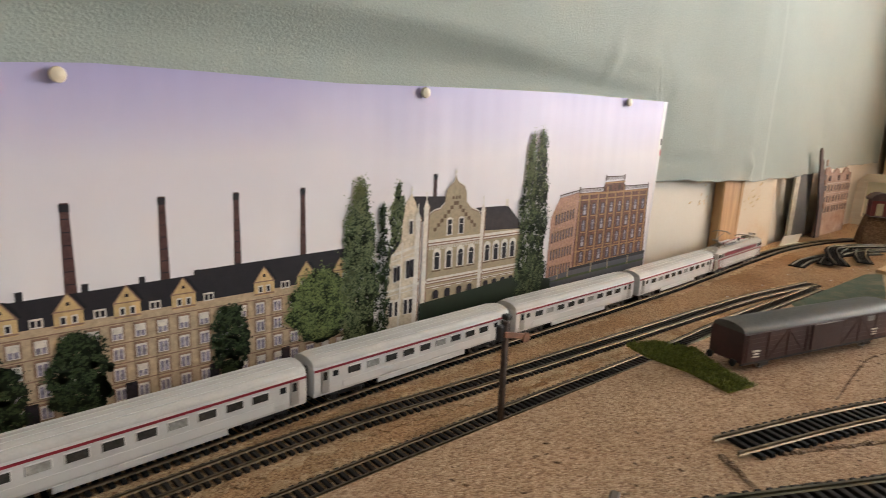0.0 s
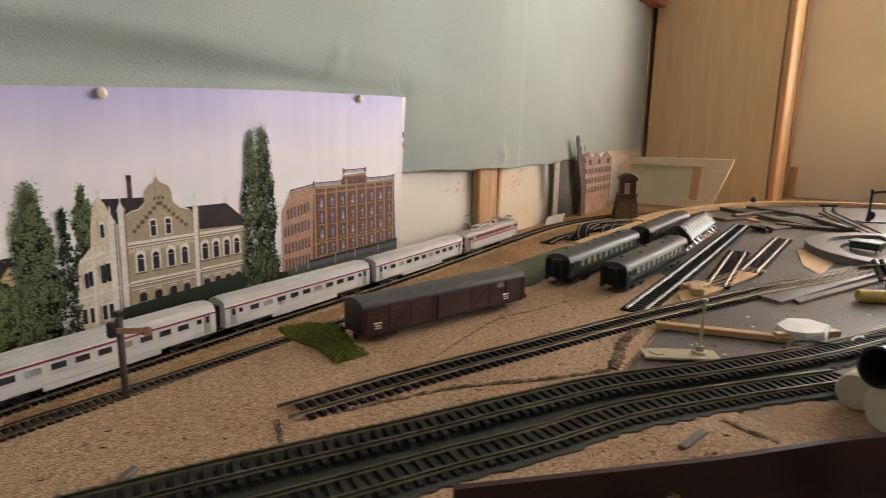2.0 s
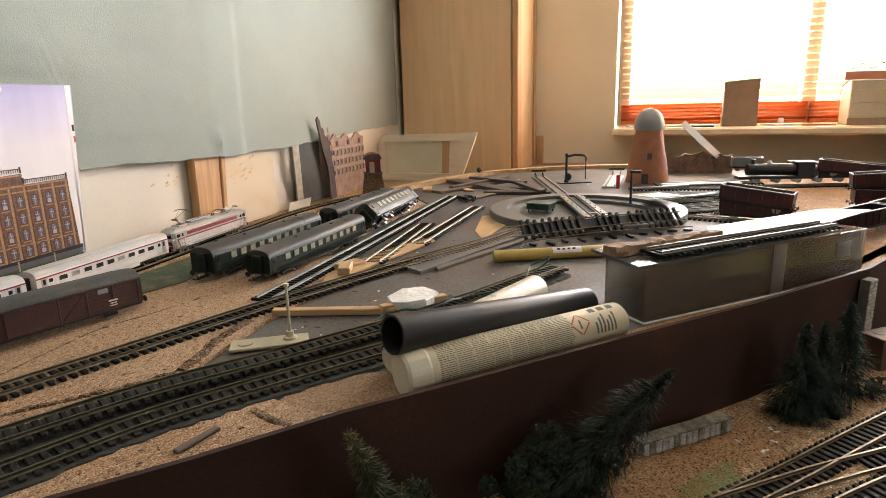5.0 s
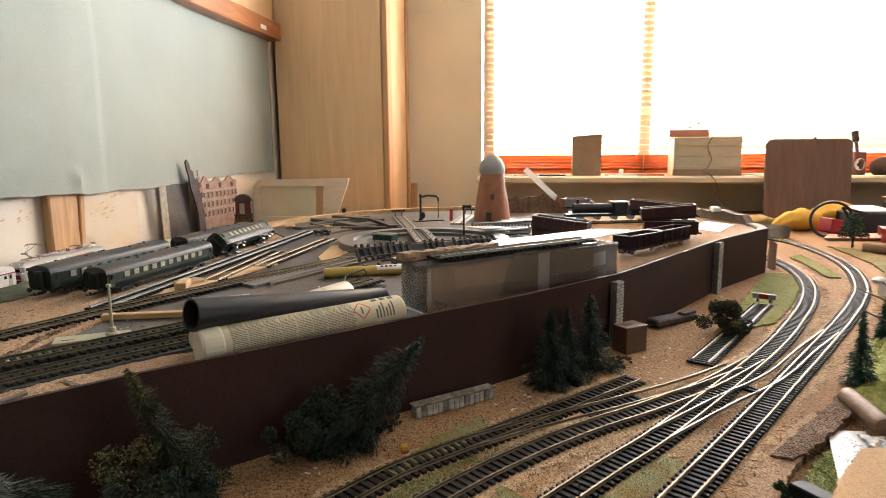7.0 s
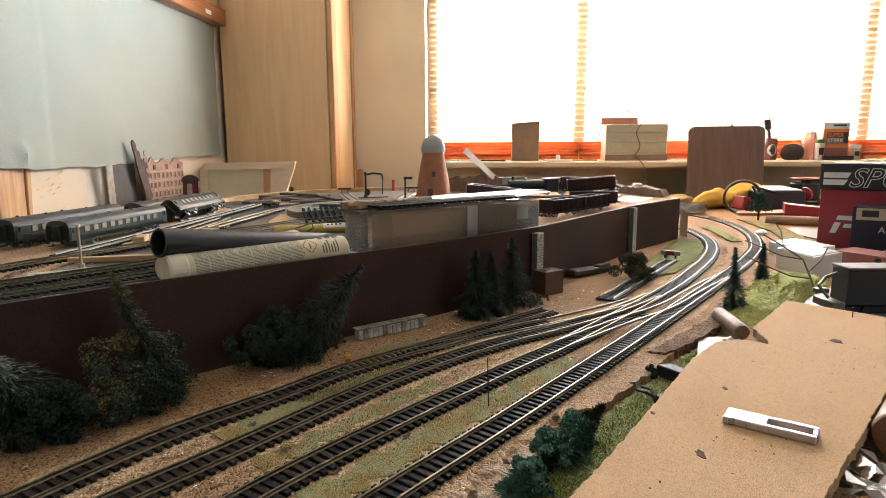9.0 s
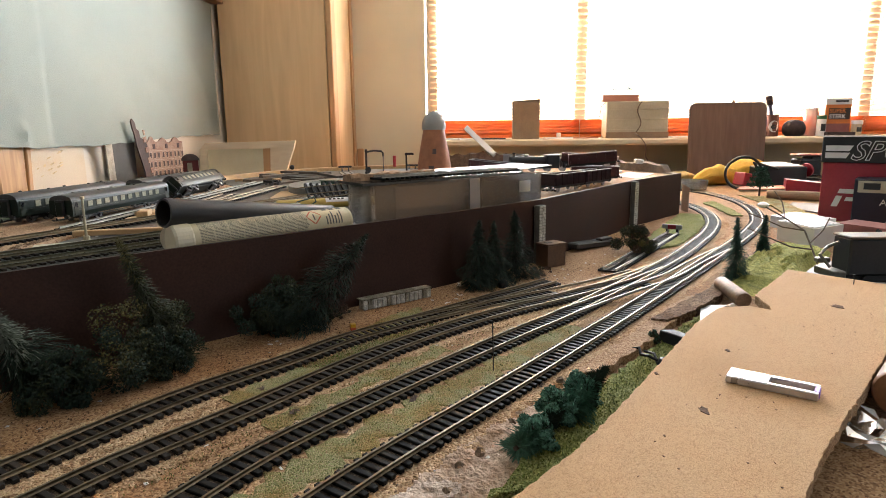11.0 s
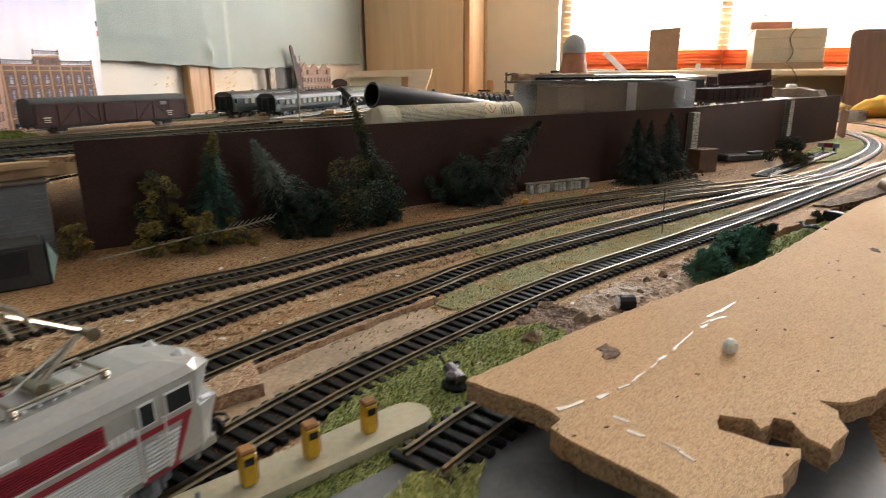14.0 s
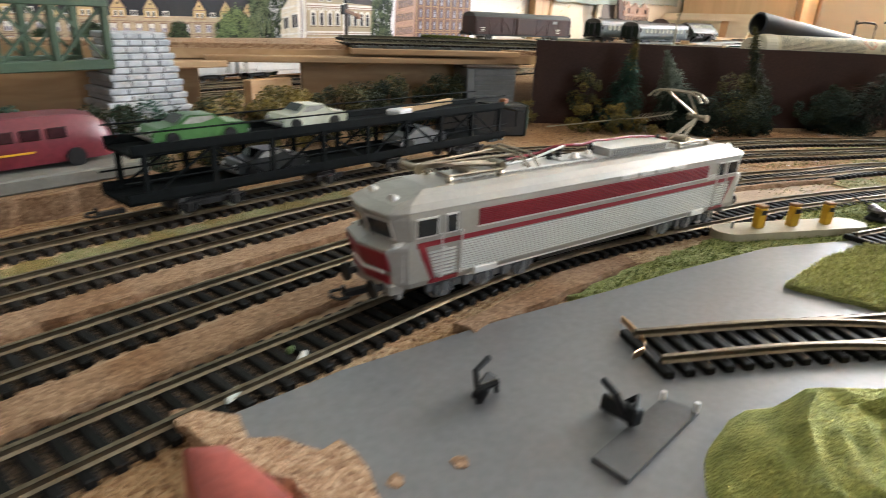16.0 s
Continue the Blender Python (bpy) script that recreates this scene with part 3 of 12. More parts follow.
# behind the plateau
R1 = [(-0.75, 0.43), (-0.3, 0.44), (0.09, 0.448), (0.286, 0.462), (0.58, 0.472), (0.911, 0.478), (1.3, 0.5), (1.54, 0.505), (1.757, 0.47), (1.953, 0.385), (2.1, 0.25)]
R2 = [(-0.75, 0.385), (-0.3, 0.39), (0.05, 0.405), (0.258, 0.411), (0.41, 0.402), (0.657, 0.39), (0.857, 0.381), (1.016, 0.37), (1.196, 0.345)]
R3 = [(-0.75, 0.345), (-0.3, 0.342), (0.2, 0.343), (0.436, 0.339), (0.65, 0.333), (0.862, 0.337), (1.004, 0.334), (1.16, 0.329)]
track(R1, -0.003, "rear main track with brassy rails below the town picture")
track(R2, -0.003, "second rear track with dark sleepers", sleeper=sleeper_brown, skip=[R1])
track(R3, -0.003, "rear siding half hidden by the plateau edge", sleeper=sleeper_brown, skip=[R2])
# on the plateau
DZ = DECK + 0.0015
track([(0.34, 0.130), (0.441, 0.098), (0.551, 0.057), (0.696, 0.004), (0.872, -0.07), (0.99, -0.128), (1.116, -0.181)], DZ, "model track with bare rail ends on the cork sheet", bare=0.018)
EDGE_A = [(0.18, 0.145), (0.258, 0.108), (0.362, 0.053), (0.437, 0.015), (0.508, -0.024), (0.589, -0.083), (0.69, -0.15), (0.83, -0.22), (0.88, -0.244)]
track(EDGE_A, DZ + 0.003, "loose length of model track lying across the plateau", rail=RAIL_D, sleeper=sleeper_brown)
EDGE_B = [(0.16, 0.115), (0.291, 0.048), (0.36, 0.013), (0.413, -0.016), (0.48, -0.048), (0.555, -0.1), (0.64, -0.165)]
track(EDGE_B, DZ, "dark model track along the plateau edge", rail=RAIL_D, sleeper=sleeper_brown)
track([(0.705, 0.021), (0.93, 0.024), (1.373, 0.034)], DZ, "yard track with dull steel rails", rail=RAIL_Y)
track([(0.862, -0.024), (1.10, -0.008)], DZ, "short loose yard track with brassy rails")
track([(0.965, -0.043), (1.267, -0.047)], DZ, "short loose yard track beside another")


# ---- the back wall: cloth, town poster, battens ----
def smooth(x, a, b):
    t = min(1, max(0, (x - a) / (b - a)))
    return t * t * (3 - 2 * t)


def hem(x):
    """Height of the lower edge of the hanging cloth."""
    return 0.270 if x < 0.9 else 0.270 - 0.103 * smooth(x, 0.93, 0.985) - 0.010 * smooth(x, 1.0, 1.4) + 0.022 * smooth(x, 1.5, 2.3)


def cloth_y(x, z):
    bulge = max(0.0, 1 - abs(x - 1.30) / (0.36 if x < 1.30 else 0.55))
    y = 0.5505 - 0.022 * bulge * (1 - 0.45 * smooth(z, 0.3, 0.9)) - 0.017 * smooth(z, 0.31, 0.37) * (1 - smooth(z, 0.44, 0.62)) * (1 - smooth(x, 0.9, 1.1))
    y -= 0.007 * (0.5 + 0.5 * math.sin(9.0 * (x - 1.3) + 11.0 * (z - 0.3))) * smooth(x, 1.32, 1.6) * (1 - smooth(x, 2.2, 2.36))
    y -= 0.003 * math.sin(60 * x + 90 * z) * math.exp(-((x - 1.31) / 0.02) ** 2 - ((z - 0.21) / 0.03) ** 2)
    y += 0.0045 * math.sin(x * 6.3 + z * 5) * math.sin(z * 9 - x * 2) * smooth(z, 0.31, 0.4)
    y += 0.006 * smooth(x, 1.395, 1.405) * (1 - smooth(z, 0.5, 0.8)) - 0.0035 * math.exp(-((z - 0.345 - 0.02 * math.sin(x * 5)) / 0.014) ** 2) * (1 - smooth(x, 0.95, 1.05))
    y -= 0.006 * math.exp(-(((x - 1.31) / 0.012) ** 2)) * (1 - smooth(z, 0.18, 0.27)) + 0.005 * math.exp(-(((x - 0.80 - 0.35 * (z - 0.34)) / 0.01) ** 2) - (((z - 0.355) / 0.03) ** 2))
    y -= 0.0022 * smooth(x, 0.98, 1.01) * (1 - smooth(x, 1.14, 1.19)) * (smooth(z, 0.20, 0.225) * (1 - smooth(z, 0.335, 0.36)))
    return min(y, 0.5535)


cl = M()
nx, nz = 300, 90
for j in range(nz + 1):
    for i in range(nx + 1):
        x = -1.3 + 3.66 * i / nx
        z0 = hem(x) + 0.0015 * math.sin(x * 31) + 0.001 * math.sin(x * 83)
        z = z0 + (0.655 + 0.65 * (1 - smooth(x, 1.5, 1.75)) - z0) * (j / nz) ** 1.4
        cl.v.append((x, cloth_y(x, z), z))
cl.f = [(j * (nx + 1) + i, j * (nx + 1) + i + 1, (j + 1) * (nx + 1) + i + 1, (j + 1) * (nx + 1) + i) for j in range(nz) for i in range(nx)]
cl.smooth = True
cloth = solid("wall_cloth", cl, CLOTH, "pale sage vinyl cloth hanging in folds on the wall", "wall cloth")
thick = cloth.modifiers.new("thickness", "SOLIDIFY")
thick.thickness, thick.offset = 0.0014, 1.0
WALNUT = wood("reddish_rail_wood", (0.42, 0.16, 0.05), (0.26, 0.09, 0.03), (1.2, 14, 14), 6, 0.35)
hang = thing("wall_rail", pose(1.36, 0.5, 0.655), "reddish wooden rail above the cloth with a small white label", "wall rail")
part("rail_board", M().box((0.49, 0.03, 0.03), (1.04, 0.05, 0.06), b=0.003), WALNUT, hang)
part("label", M().box((0.86, 0.0035, 0.022), (0.045, 0.001, 0.014)), WHITE_PAPER, hang, "small white paper label")
part("upper_board", M().box((0.49, 0.045, 0.11), (1.04, 0.02, 0.10), b=0.002), BEECH, hang)


# the poster of the town: a flat sheet with printed shapes
def print_colour(name, col, vary=0.12, scale=120):
    return mat("print_" + name, col, 0.5, vary=vary, scale=scale, fine=900, bump=0.0, spec=0.22)


def poster_sky():
    m = bpy.data.materials.new("printed_sky")
    m.use_nodes = True
    n, l = m.node_tree.nodes, m.node_tree.links
    b = n["Principled BSDF"]
    b.inputs["Roughness"].default_value = 0.42
    tc, sp, ramp, no, ad = n.new("ShaderNodeTexCoord"), n.new("ShaderNodeSeparateXYZ"), n.new("ShaderNodeValToRGB"), n.new("ShaderNodeTexNoise"), n.new("ShaderNodeMath")
    l.new(tc.outputs["Object"], sp.inputs[0])
    no.inputs["Scale"].default_value = 4
    l.new(tc.outputs["Object"], no.inputs["Vector"])
    ad.operation = "MULTIPLY_ADD"
    ad.inputs[1].default_value = 0.07
    l.new(no.outputs[0], ad.inputs[0])
    l.new(sp.outputs["Z"], ad.inputs[2])
    l.new(ad.outputs[0], ramp.inputs[0])
    e = ramp.color_ramp.elements
    e[0].position, e[0].color = 0.18, (0.75, 0.71, 0.72, 1)
    e[1].position, e[1].color = 0.345, (0.35, 0.32, 0.57, 1)
    k = e.new(0.25)
    k.color = (0.69, 0.64, 0.69, 1)
    k = e.new(0.29)
    k.color = (0.53, 0.49, 0.66, 1)
    l.new(ramp.outputs[0], b.inputs["Base Color"])
    wv, mp, bp = n.new("ShaderNodeTexNoise"), n.new("ShaderNodeMapping"), n.new("ShaderNodeBump")
    mp.inputs["Scale"].default_value = (14, 1, 0.8)
    l.new(tc.outputs["Object"], mp.inputs[0])
    l.new(mp.outputs[0], wv.inputs["Vector"])
    wv.inputs["Scale"].default_value, wv.inputs["Detail"].default_value = 2.0, 1
    bp.inputs["Strength"].default_value, bp.inputs["Distance"].default_value = 0.12, 0.012
    l.new(wv.outputs[0], bp.inputs["Height"])
    l.new(bp.outputs[0], b.inputs["Normal"])
    return m


P_TAN, P_ROOF, P_BRICK = print_colour("tan_wall", (0.46, 0.345, 0.225), 0.2, 200), print_colour("slate", (0.026, 0.023, 0.026)), print_colour("brick", (0.175, 0.080, 0.055), 0.4, 320)
P_WHITE, P_PANE, P_CHIM = print_colour("stone", (0.66, 0.61, 0.54), 0.15, 300), print_colour("pane", (0.022, 0.017, 0.021), 0.5, 300), print_colour("chimney", (0.10, 0.05, 0.045), 0.3)
P_OCHRE, P_SAND = print_colour("ochre", (0.56, 0.39, 0.19), 0.2), print_colour("sandstone", (0.36, 0.285, 0.185), 0.15, 240)
P_G = [print_colour("leaf_dark", (0.018, 0.027, 0.014)), print_colour("leaf_mid", (0.062, 0.088, 0.040)), print_colour("leaf_light", (0.20, 0.235, 0.115)), print_colour("leaf_bright", (0.20, 0.25, 0.09))]
P_RUST = print_colour("rust_band", (0.27, 0.165, 0.115), 0.3, 300)
P_ROSE, P_STREET, P_YEL = print_colour("rose_brick", (0.46, 0.26, 0.19), 0.3, 320), print_colour("street", (0.10, 0.10, 0.11)), print_colour("fence", (0.45, 0.33, 0.05))
P_TILE, P_MARK = print_colour("red_tile", (0.032, 0.022, 0.023), 0.3), print_colour("red_mark", (0.55, 0.10, 0.14))
POSTER_Y = 0.545
poster = thing("town_poster", pose(0, POSTER_Y, 0), "printed paper poster of a town with chimneys, pinned to the wall", "poster")
sheet = M()
top = [(-0.62, 0.283), (0.06, 0.285), (0.117, 0.2895), (0.2, 0.290), (0.34, 0.2895), (0.49, 0.295), (0.60, 0.2985), (0.70, 0.301), (0.985, 0.3025)]
sheet.add([(x, 0, z) for x, z in top] + [(x, 0.0012, z) for x, z in top] + [(0.96, 0, -0.002), (-0.62, 0, -0.006), (0.96, 0.0012, -0.002), (-0.62, 0.0012, -0.006)], [(19, 18, 8, 7, 6, 5, 4, 3, 2, 1, 0), (21, 9, 10, 11, 12, 13, 14, 15, 16, 17, 20), *[(k, k + 1, k + 10, k + 9) for k in range(8)]])
part("sheet", sheet, poster_sky(), poster)


class Flat(M):
    """Printed shapes in the plane of the poster; layer is how far in front of the sheet they lie."""

    def __init__(self, layer):
        self.v, self.f, self.smooth = [], [], False
        self.y = -0.00016 * layer

    def poly(self, pts):
        k = len(self.v)
        self.v += [(x, self.y, z) for x, z in pts]
        self.f.append(tuple(range(k, k + len(pts))))
        return self

    def rect(self, x, z, w, h):
        return self.poly([(x - w / 2, z - h / 2), (x + w / 2, z - h / 2), (x + w / 2, z + h / 2), (x - w / 2, z + h / 2)])


def printed(name, flat, material):
    return part(name, flat, material, poster)


def printed_each(name, flat, material):
    """Every printed shape as a part of its own."""
    for q in flat.f:
        m = M()
        m.add([flat.v[k] for k in q], [tuple(range(len(q)))])
        part(name, m, material, poster)


# white margin and printer's marks
printed("margin", Flat(1).poly([(0.962, -0.002), (0.973, 0.3018), (0.9835, 0.3018), (0.9592, -0.002)]), WHITE_PAPER)
printed("margin", Flat(1).poly([(-0.62, -0.006), (0.96, -0.002), (0.96, 0.006), (-0.62, 0.0)]), WHITE_PAPER)
printed("register_mark", Flat(2).rect(0.9765, 0.218, 0.004, 0.010), P_MARK)
printed("register_mark", Flat(2).rect(0.9765, 0.236, 0.004, 0.010), P_ROOF)
# chimneys
for x, z1, w in ((-0.44, 0.18, 0.0075), (-0.30, 0.183, 0.0072), (-0.17, 0.181, 0.0072), (-0.03, 0.183, 0.007), (0.091, 0.183, 0.0075), (0.163, 0.1845, 0.0068), (0.2285, 0.185, 0.0062), (0.297, 0.1865, 0.0058), (0.4712, 0.1955, 0.0064)):
    c = Flat(1).poly([(x - w * 0.62, 0.10), (x + w * 0.62, 0.10), (x + w * 0.42, z1), (x - w * 0.42, z1)])
    printed("printed_chimney", c, P_CHIM)
    printed("printed_chimney_top", Flat(2).rect(x, z1 - 0.004, w * 0.98, 0.006), P_ROOF)
    bands = Flat(2)
    for k in range(6):
        bands.rect(x, 0.118 + 0.0105 * k, w * (1.08 - 0.05 * k), 0.0008)
    printed_each("printed_band", bands, P_ROOF)
# the row of tan houses
random.seed(5)
row_wall, row_roof, sills, frames_, panes, gables, gwin, lines, blinds_, dark, shade, timber, surround = (Flat(k) for k in (2, 3, 5, 6, 7, 4, 6, 5, 8, 7, 4, 5, 5))
X0, X1 = -0.60, 0.362
row_wall.poly([(X0, -0.004), (X1, -0.001), (X1, 0.090), (X0, 0.084)])
row_roof.poly([(X0, 0.080), (X1, 0.089), (X1, 0.1200), (0.1875, 0.1165), (0.1875, 0.1125), (0.0445, 0.1095), (X0, 0.1075)])
for z in (0.0795, 0.0615, 0.0435, 0.026):
    lines.rect((X0 + X1) / 2, z, X1 - X0, 0.0011)
x = X0 + 0.012
while x < X1 - 0.008:
    for z in (0.0705, 0.0525, 0.034, 0.016):
        surround.rect(x, z + 0.0004, 0.0116, 0.0146)
        frames_.rect(x, z, 0.0088, 0.0116)
        panes.rect(x - 0.002, z - 0.0005, 0.0031, 0.0090)
        panes.rect(x + 0.002, z - 0.0005, 0.0031, 0.0090)
        sills.rect(x, z - 0.0068, 0.0105, 0.0012)
        if random.random() < 0.5:
            blinds_.rect(x, z + 0.002, 0.0068, 0.004)
    x += 0.0182
for x in [0.0878 - 0.0445 * k for k in range(16)] + [0.1309, 0.1774, 0.2541, 0.3002, 0.3411]:
    gables.poly([(x - 0.0105, 0.083), (x + 0.0105, 0.083), (x + 0.0105, 0.0965), (x, 0.1105), (x - 0.0105, 0.0965)])
    gwin.rect(x - 0.004, 0.0895, 0.0048, 0.0075)
    gwin.rect(x + 0.004, 0.0895, 0.0048, 0.0075)
    lines.poly([(x - 0.0115, 0.0962), (x - 0.0103, 0.0956), (x, 0.1108), (x, 0.1122)])
    lines.poly([(x + 0.0115, 0.0962), (x + 0.0103, 0.0956), (x, 0.1108), (x, 0.1122)])
    gwin.rect(x + 0.0222, 0.0905, 0.0095, 0.0078)
    dark.rect(x + 0.0222 - 0.0021, 0.0903, 0.0030, 0.0052)
    dark.rect(x + 0.0222 + 0.0021, 0.0903, 0.0030, 0.0052)
    for dx in (-0.004, 0.004):
        dark.rect(x + dx, 0.0893, 0.0028, 0.0052)
    dark.poly([(x - 0.0016, 0.1015), (x + 0.0016, 0.1015), (x + 0.0010, 0.1042), (x - 0.0010, 0.1042)])
    shade.poly([(x + 0.0112, 0.0962), (x + 0.0005, 0.1112), (x + 0.0060, 0.1098), (x + 0.0135, 0.0975)])
    timber.rect(x, 0.0968, 0.021, 0.0012)
    timber.rect(x, 0.0846, 0.021, 0.0016)
    printed("printed_chimney_pot", Flat(2).rect(x + 0.013, 0.113, 0.005, 0.008), P_ROOF)
printed("printed_terrace", row_wall, P_TAN)
printed("printed_roof", row_roof, P_ROOF)
printed_each("printed_gable", gables, P_OCHRE)
printed_each("printed_window", frames_, P_WHITE)
panes_ = printed("printed_panes", panes, print_colour("curtain", (0.27, 0.24, 0.30), 0.5, 300))
tagged(panes_, kind="stuff")
printed_each("printed_pane", dark, P_PANE)
printed("printed_roof_shade", shade, print_colour("roof_valley", (0.016, 0.014, 0.017)))
printed_each("printed_timber", timber, P_RUST)
tagged(printed("printed_surround", surround, P_RUST), kind="stuff")
doors = Flat(8)
for x in [0.130 - 0.0728 * k for k in range(9)] + [0.2025, 0.2755]:
    doors.rect(x, 0.014, 0.0095, 0.022)
printed_each("printed_door", doors, P_PANE)
printed_each("printed_blind", blinds_, P_WHITE)
printed_each("printed_window", gwin, P_WHITE)
printed("printed_cornice", lines, P_RUST)
printed("printed_sills", sills, P_SAND)
# the gabled town hall: its narrow side, the gable front and the wing behind
P_PALE = print_colour("sunlit_stone", (0.60, 0.51, 0.38), 0.2, 240)
printed("printed_hall", Flat(4).poly([(0.4000, 0.0), (0.4008, 0.0606), (0.4075, 0.1023), (0.4218, 0.1183), (0.4235, 0.1406), (0.4282, 0.1647), (0.4357, 0.1743), (0.4403, 0.1659), (0.4483, 0.1493), (0.4520, 0.142), (0.4490, 0.0)]), P_PALE)
printed("printed_roof", Flat(3).poly([(0.4380, 0.1705), (0.4880, 0.1680), (0.4880, 0.140), (0.4508, 0.140)]), P_TILE)
printed("printed_roof", Flat(3).poly([(0.3985, 0.098), (0.4085, 0.110), (0.4218, 0.1235), (0.4218, 0.1183), (0.4075, 0.1023)]), P_ROOF)
gable_edge = [(0.4618, 0.141), (0.4636, 0.1478), (0.4699, 0.1518), (0.4795, 0.1533), (0.4867, 0.1598), (0.4881, 0.1739), (0.4937, 0.1806), (0.5009, 0.1849), (0.5033, 0.193), (0.5077, 0.1845), (0.519, 0.179), (0.5225, 0.1715), (0.5235, 0.1591), (0.5317, 0.151), (0.5457, 0.1462), (0.55, 0.1392), (0.5519, 0.1313)]
printed("printed_hall", Flat(5).poly([(0.4530, 0.0)] + gable_edge + [(0.5510, 0.0)]), P_SAND)
printed("printed_hall", Flat(5).poly([(0.5510, 0.0), (0.5519, 0.1205), (0.6300, 0.1170), (0.6300, 0.0)]), P_SAND)
printed("printed_roof", Flat(4).poly([(0.5400, 0.1510), (0.6000, 0.1501), (0.6239, 0.1290), (0.6300, 0.1152), (0.5530, 0.1192)]), P_TILE)
printed("printed_chimney_pot", Flat(4).rect(0.598, 0.154, 0.0055, 0.010), P_WHITE)
trim, shadow, hf, hp, hd, caps = Flat(6), Flat(5.5), Flat(9), Flat(10), Flat(6.5), Flat(8)
for a, b in zip(gable_edge, gable_edge[1:]):
    trim.poly([a, b, (b[0], b[1] + 0.0016), (a[0], a[1] + 0.0016)])
    shadow.poly([(a[0], a[1] - 0.0011), (b[0], b[1] - 0.0011), b, a])
for x, z in ((0.5033, 0.197), (0.4357, 0.178)):
    trim.rect(x, z, 0.0014, 0.008)
    caps.rect(x, z, 0.0034, 0.0022)
# mouldings with the shadow under each
for z, h in ((0.1150, 0.0036), (0.1108, 0.0016), (0.0680, 0.0030), (0.0640, 0.0014), (0.0585, 0.0010)):
    trim.rect(0.5070, z, 0.090, h)
    trim.rect(0.5915, z - 0.0005, 0.079, h)
    shadow.rect(0.5070, z - h / 2 - 0.0008, 0.090, 0.0014)
    shadow.rect(0.5915, z - h / 2 - 0.0013, 0.079, 0.0014)
for k in range(22):
    trim.rect(0.4655 + 0.0040 * k, 0.1065, 0.0018, 0.0048)
for z0, z1, h in ((0.0604, 0.0644, 0.0030), (0.0560, 0.0595, 0.0012), (0.1023, 0.1117, 0.0034), (0.0960, 0.1060, 0.0012)):
    trim.poly([(0.4018 if z0 < 0.08 else 0.4080, z0), (0.4510, z1), (0.4510, z1 + h), (0.4018 if z0 < 0.08 else 0.4080, z0 + h)])
# corner pillars, each with its shaded flank
pillar, flank = Flat(7), Flat(7)
for x0, x1, z0, z1 in ((0.4420, 0.4495, 0.0, 0.1455), (0.4545, 0.4615, 0.0, 0.1585), (0.5500, 0.5560, 0.0, 0.1495)):
    pillar.poly([(x0 - 0.0025, z0), (x1 - 0.0030, z0), (x1, z1), ((x0 + x1) / 2, z1 + 0.0085), (x0, z1)])
    flank.poly([(x1 - 0.0030, z0), (x1 - 0.0008, z0), (x1 + 0.0020, z1), (x1, z1)])
    caps.rect((x0 + x1) / 2, z1 + 0.012, 0.0016, 0.008)
    caps.rect((x0 + x1) / 2, z1 - 0.003, (x1 - x0) * 1.35, 0.0022)
    caps.rect((x0 + x1) / 2 - 0.001, 0.066, (x1 - x0) * 1.3, 0.0032)
pillar.poly([(0.4175, 0.0), (0.4205, 0.0), (0.4245, 0.118), (0.4225, 0.118)])


def arched(flat, x, z, w, h, rise):
    flat.poly([(x - w / 2, z - h / 2), (x + w / 2, z - h / 2), (x + w / 2, z + h / 2 - rise), (x + w * 0.3, z + h / 2 - rise * 0.3), (x, z + h / 2), (x - w * 0.3, z + h / 2 - rise * 0.3), (x - w / 2, z + h / 2 - rise)])


for x in (0.4766, 0.4960, 0.5157, 0.5343, 0.5635, 0.5800, 0.5965, 0.6125):
    arched(hf, x, 0.0925, 0.0128, 0.0270, 0.004)
    arched(hp, x, 0.0905, 0.0080, 0.0215, 0.003)
    hd.rect(x, 0.0775, 0.0140, 0.0016)
    hf.rect(x, 0.0560, 0.0100, 0.0012)
    arched(hp, x, 0.0480, 0.0088, 0.0108, 0.002)
for x in (0.4956, 0.5150):
    arched(hf, x, 0.1310, 0.0100, 0.0225, 0.002)
    hp.rect(x, 0.1302, 0.0066, 0.0185)
for x, z, w, h in ((0.4133, 0.0809, 0.0040, 0.017), (0.4186, 0.0823, 0.0040, 0.017), (0.4080, 0.0403, 0.0048, 0.017), (0.4160, 0.0400, 0.0040, 0.017), (0.4318, 0.0850, 0.0050, 0.021), (0.4383, 0.0860, 0.0050, 0.021), (0.4354, 0.1347, 0.0044, 0.015), (0.4300, 0.0400, 0.0050, 0.017), (0.4375, 0.0400, 0.0050, 0.017)):
    hf.rect(x, z + 0.001, w * 1.6, h * 1.2)
    hp.rect(x, z, w, h)
sash = Flat(11)
for x in (0.4766, 0.4960, 0.5157, 0.5343, 0.5635, 0.5800, 0.5965, 0.6125):
    sash.rect(x, 0.0955, 0.0080, 0.0006)
for x in (0.4956, 0.5150):
    sash.rect(x, 0.1330, 0.0066, 0.0008)
# stepped brick courses on the gable
for k in range(7):
    for q in (-1, 1):
        hd.rect(0.5056 + q * (0.0018 + 0.0052 * k), 0.1590 - 0.0050 * k, 0.0050, 0.0046)
for k in range(3):
    hd.rect(0.5056 + 0.005 * (k - 1), 0.166, 0.0034, 0.004)
printed_each("printed_trim", trim, P_WHITE)
printed_each("printed_shadow_line", shadow, P_RUST)
printed_each("printed_pillar", pillar, P_WHITE)
printed_each("printed_shadow_line", flank, P_RUST)
printed_each("printed_cap", caps, P_WHITE)
printed_each("printed_window", hf, P_WHITE)
printed_each("printed_pane", hp, P_PANE)
printed_each("printed_sash", sash, P_WHITE)
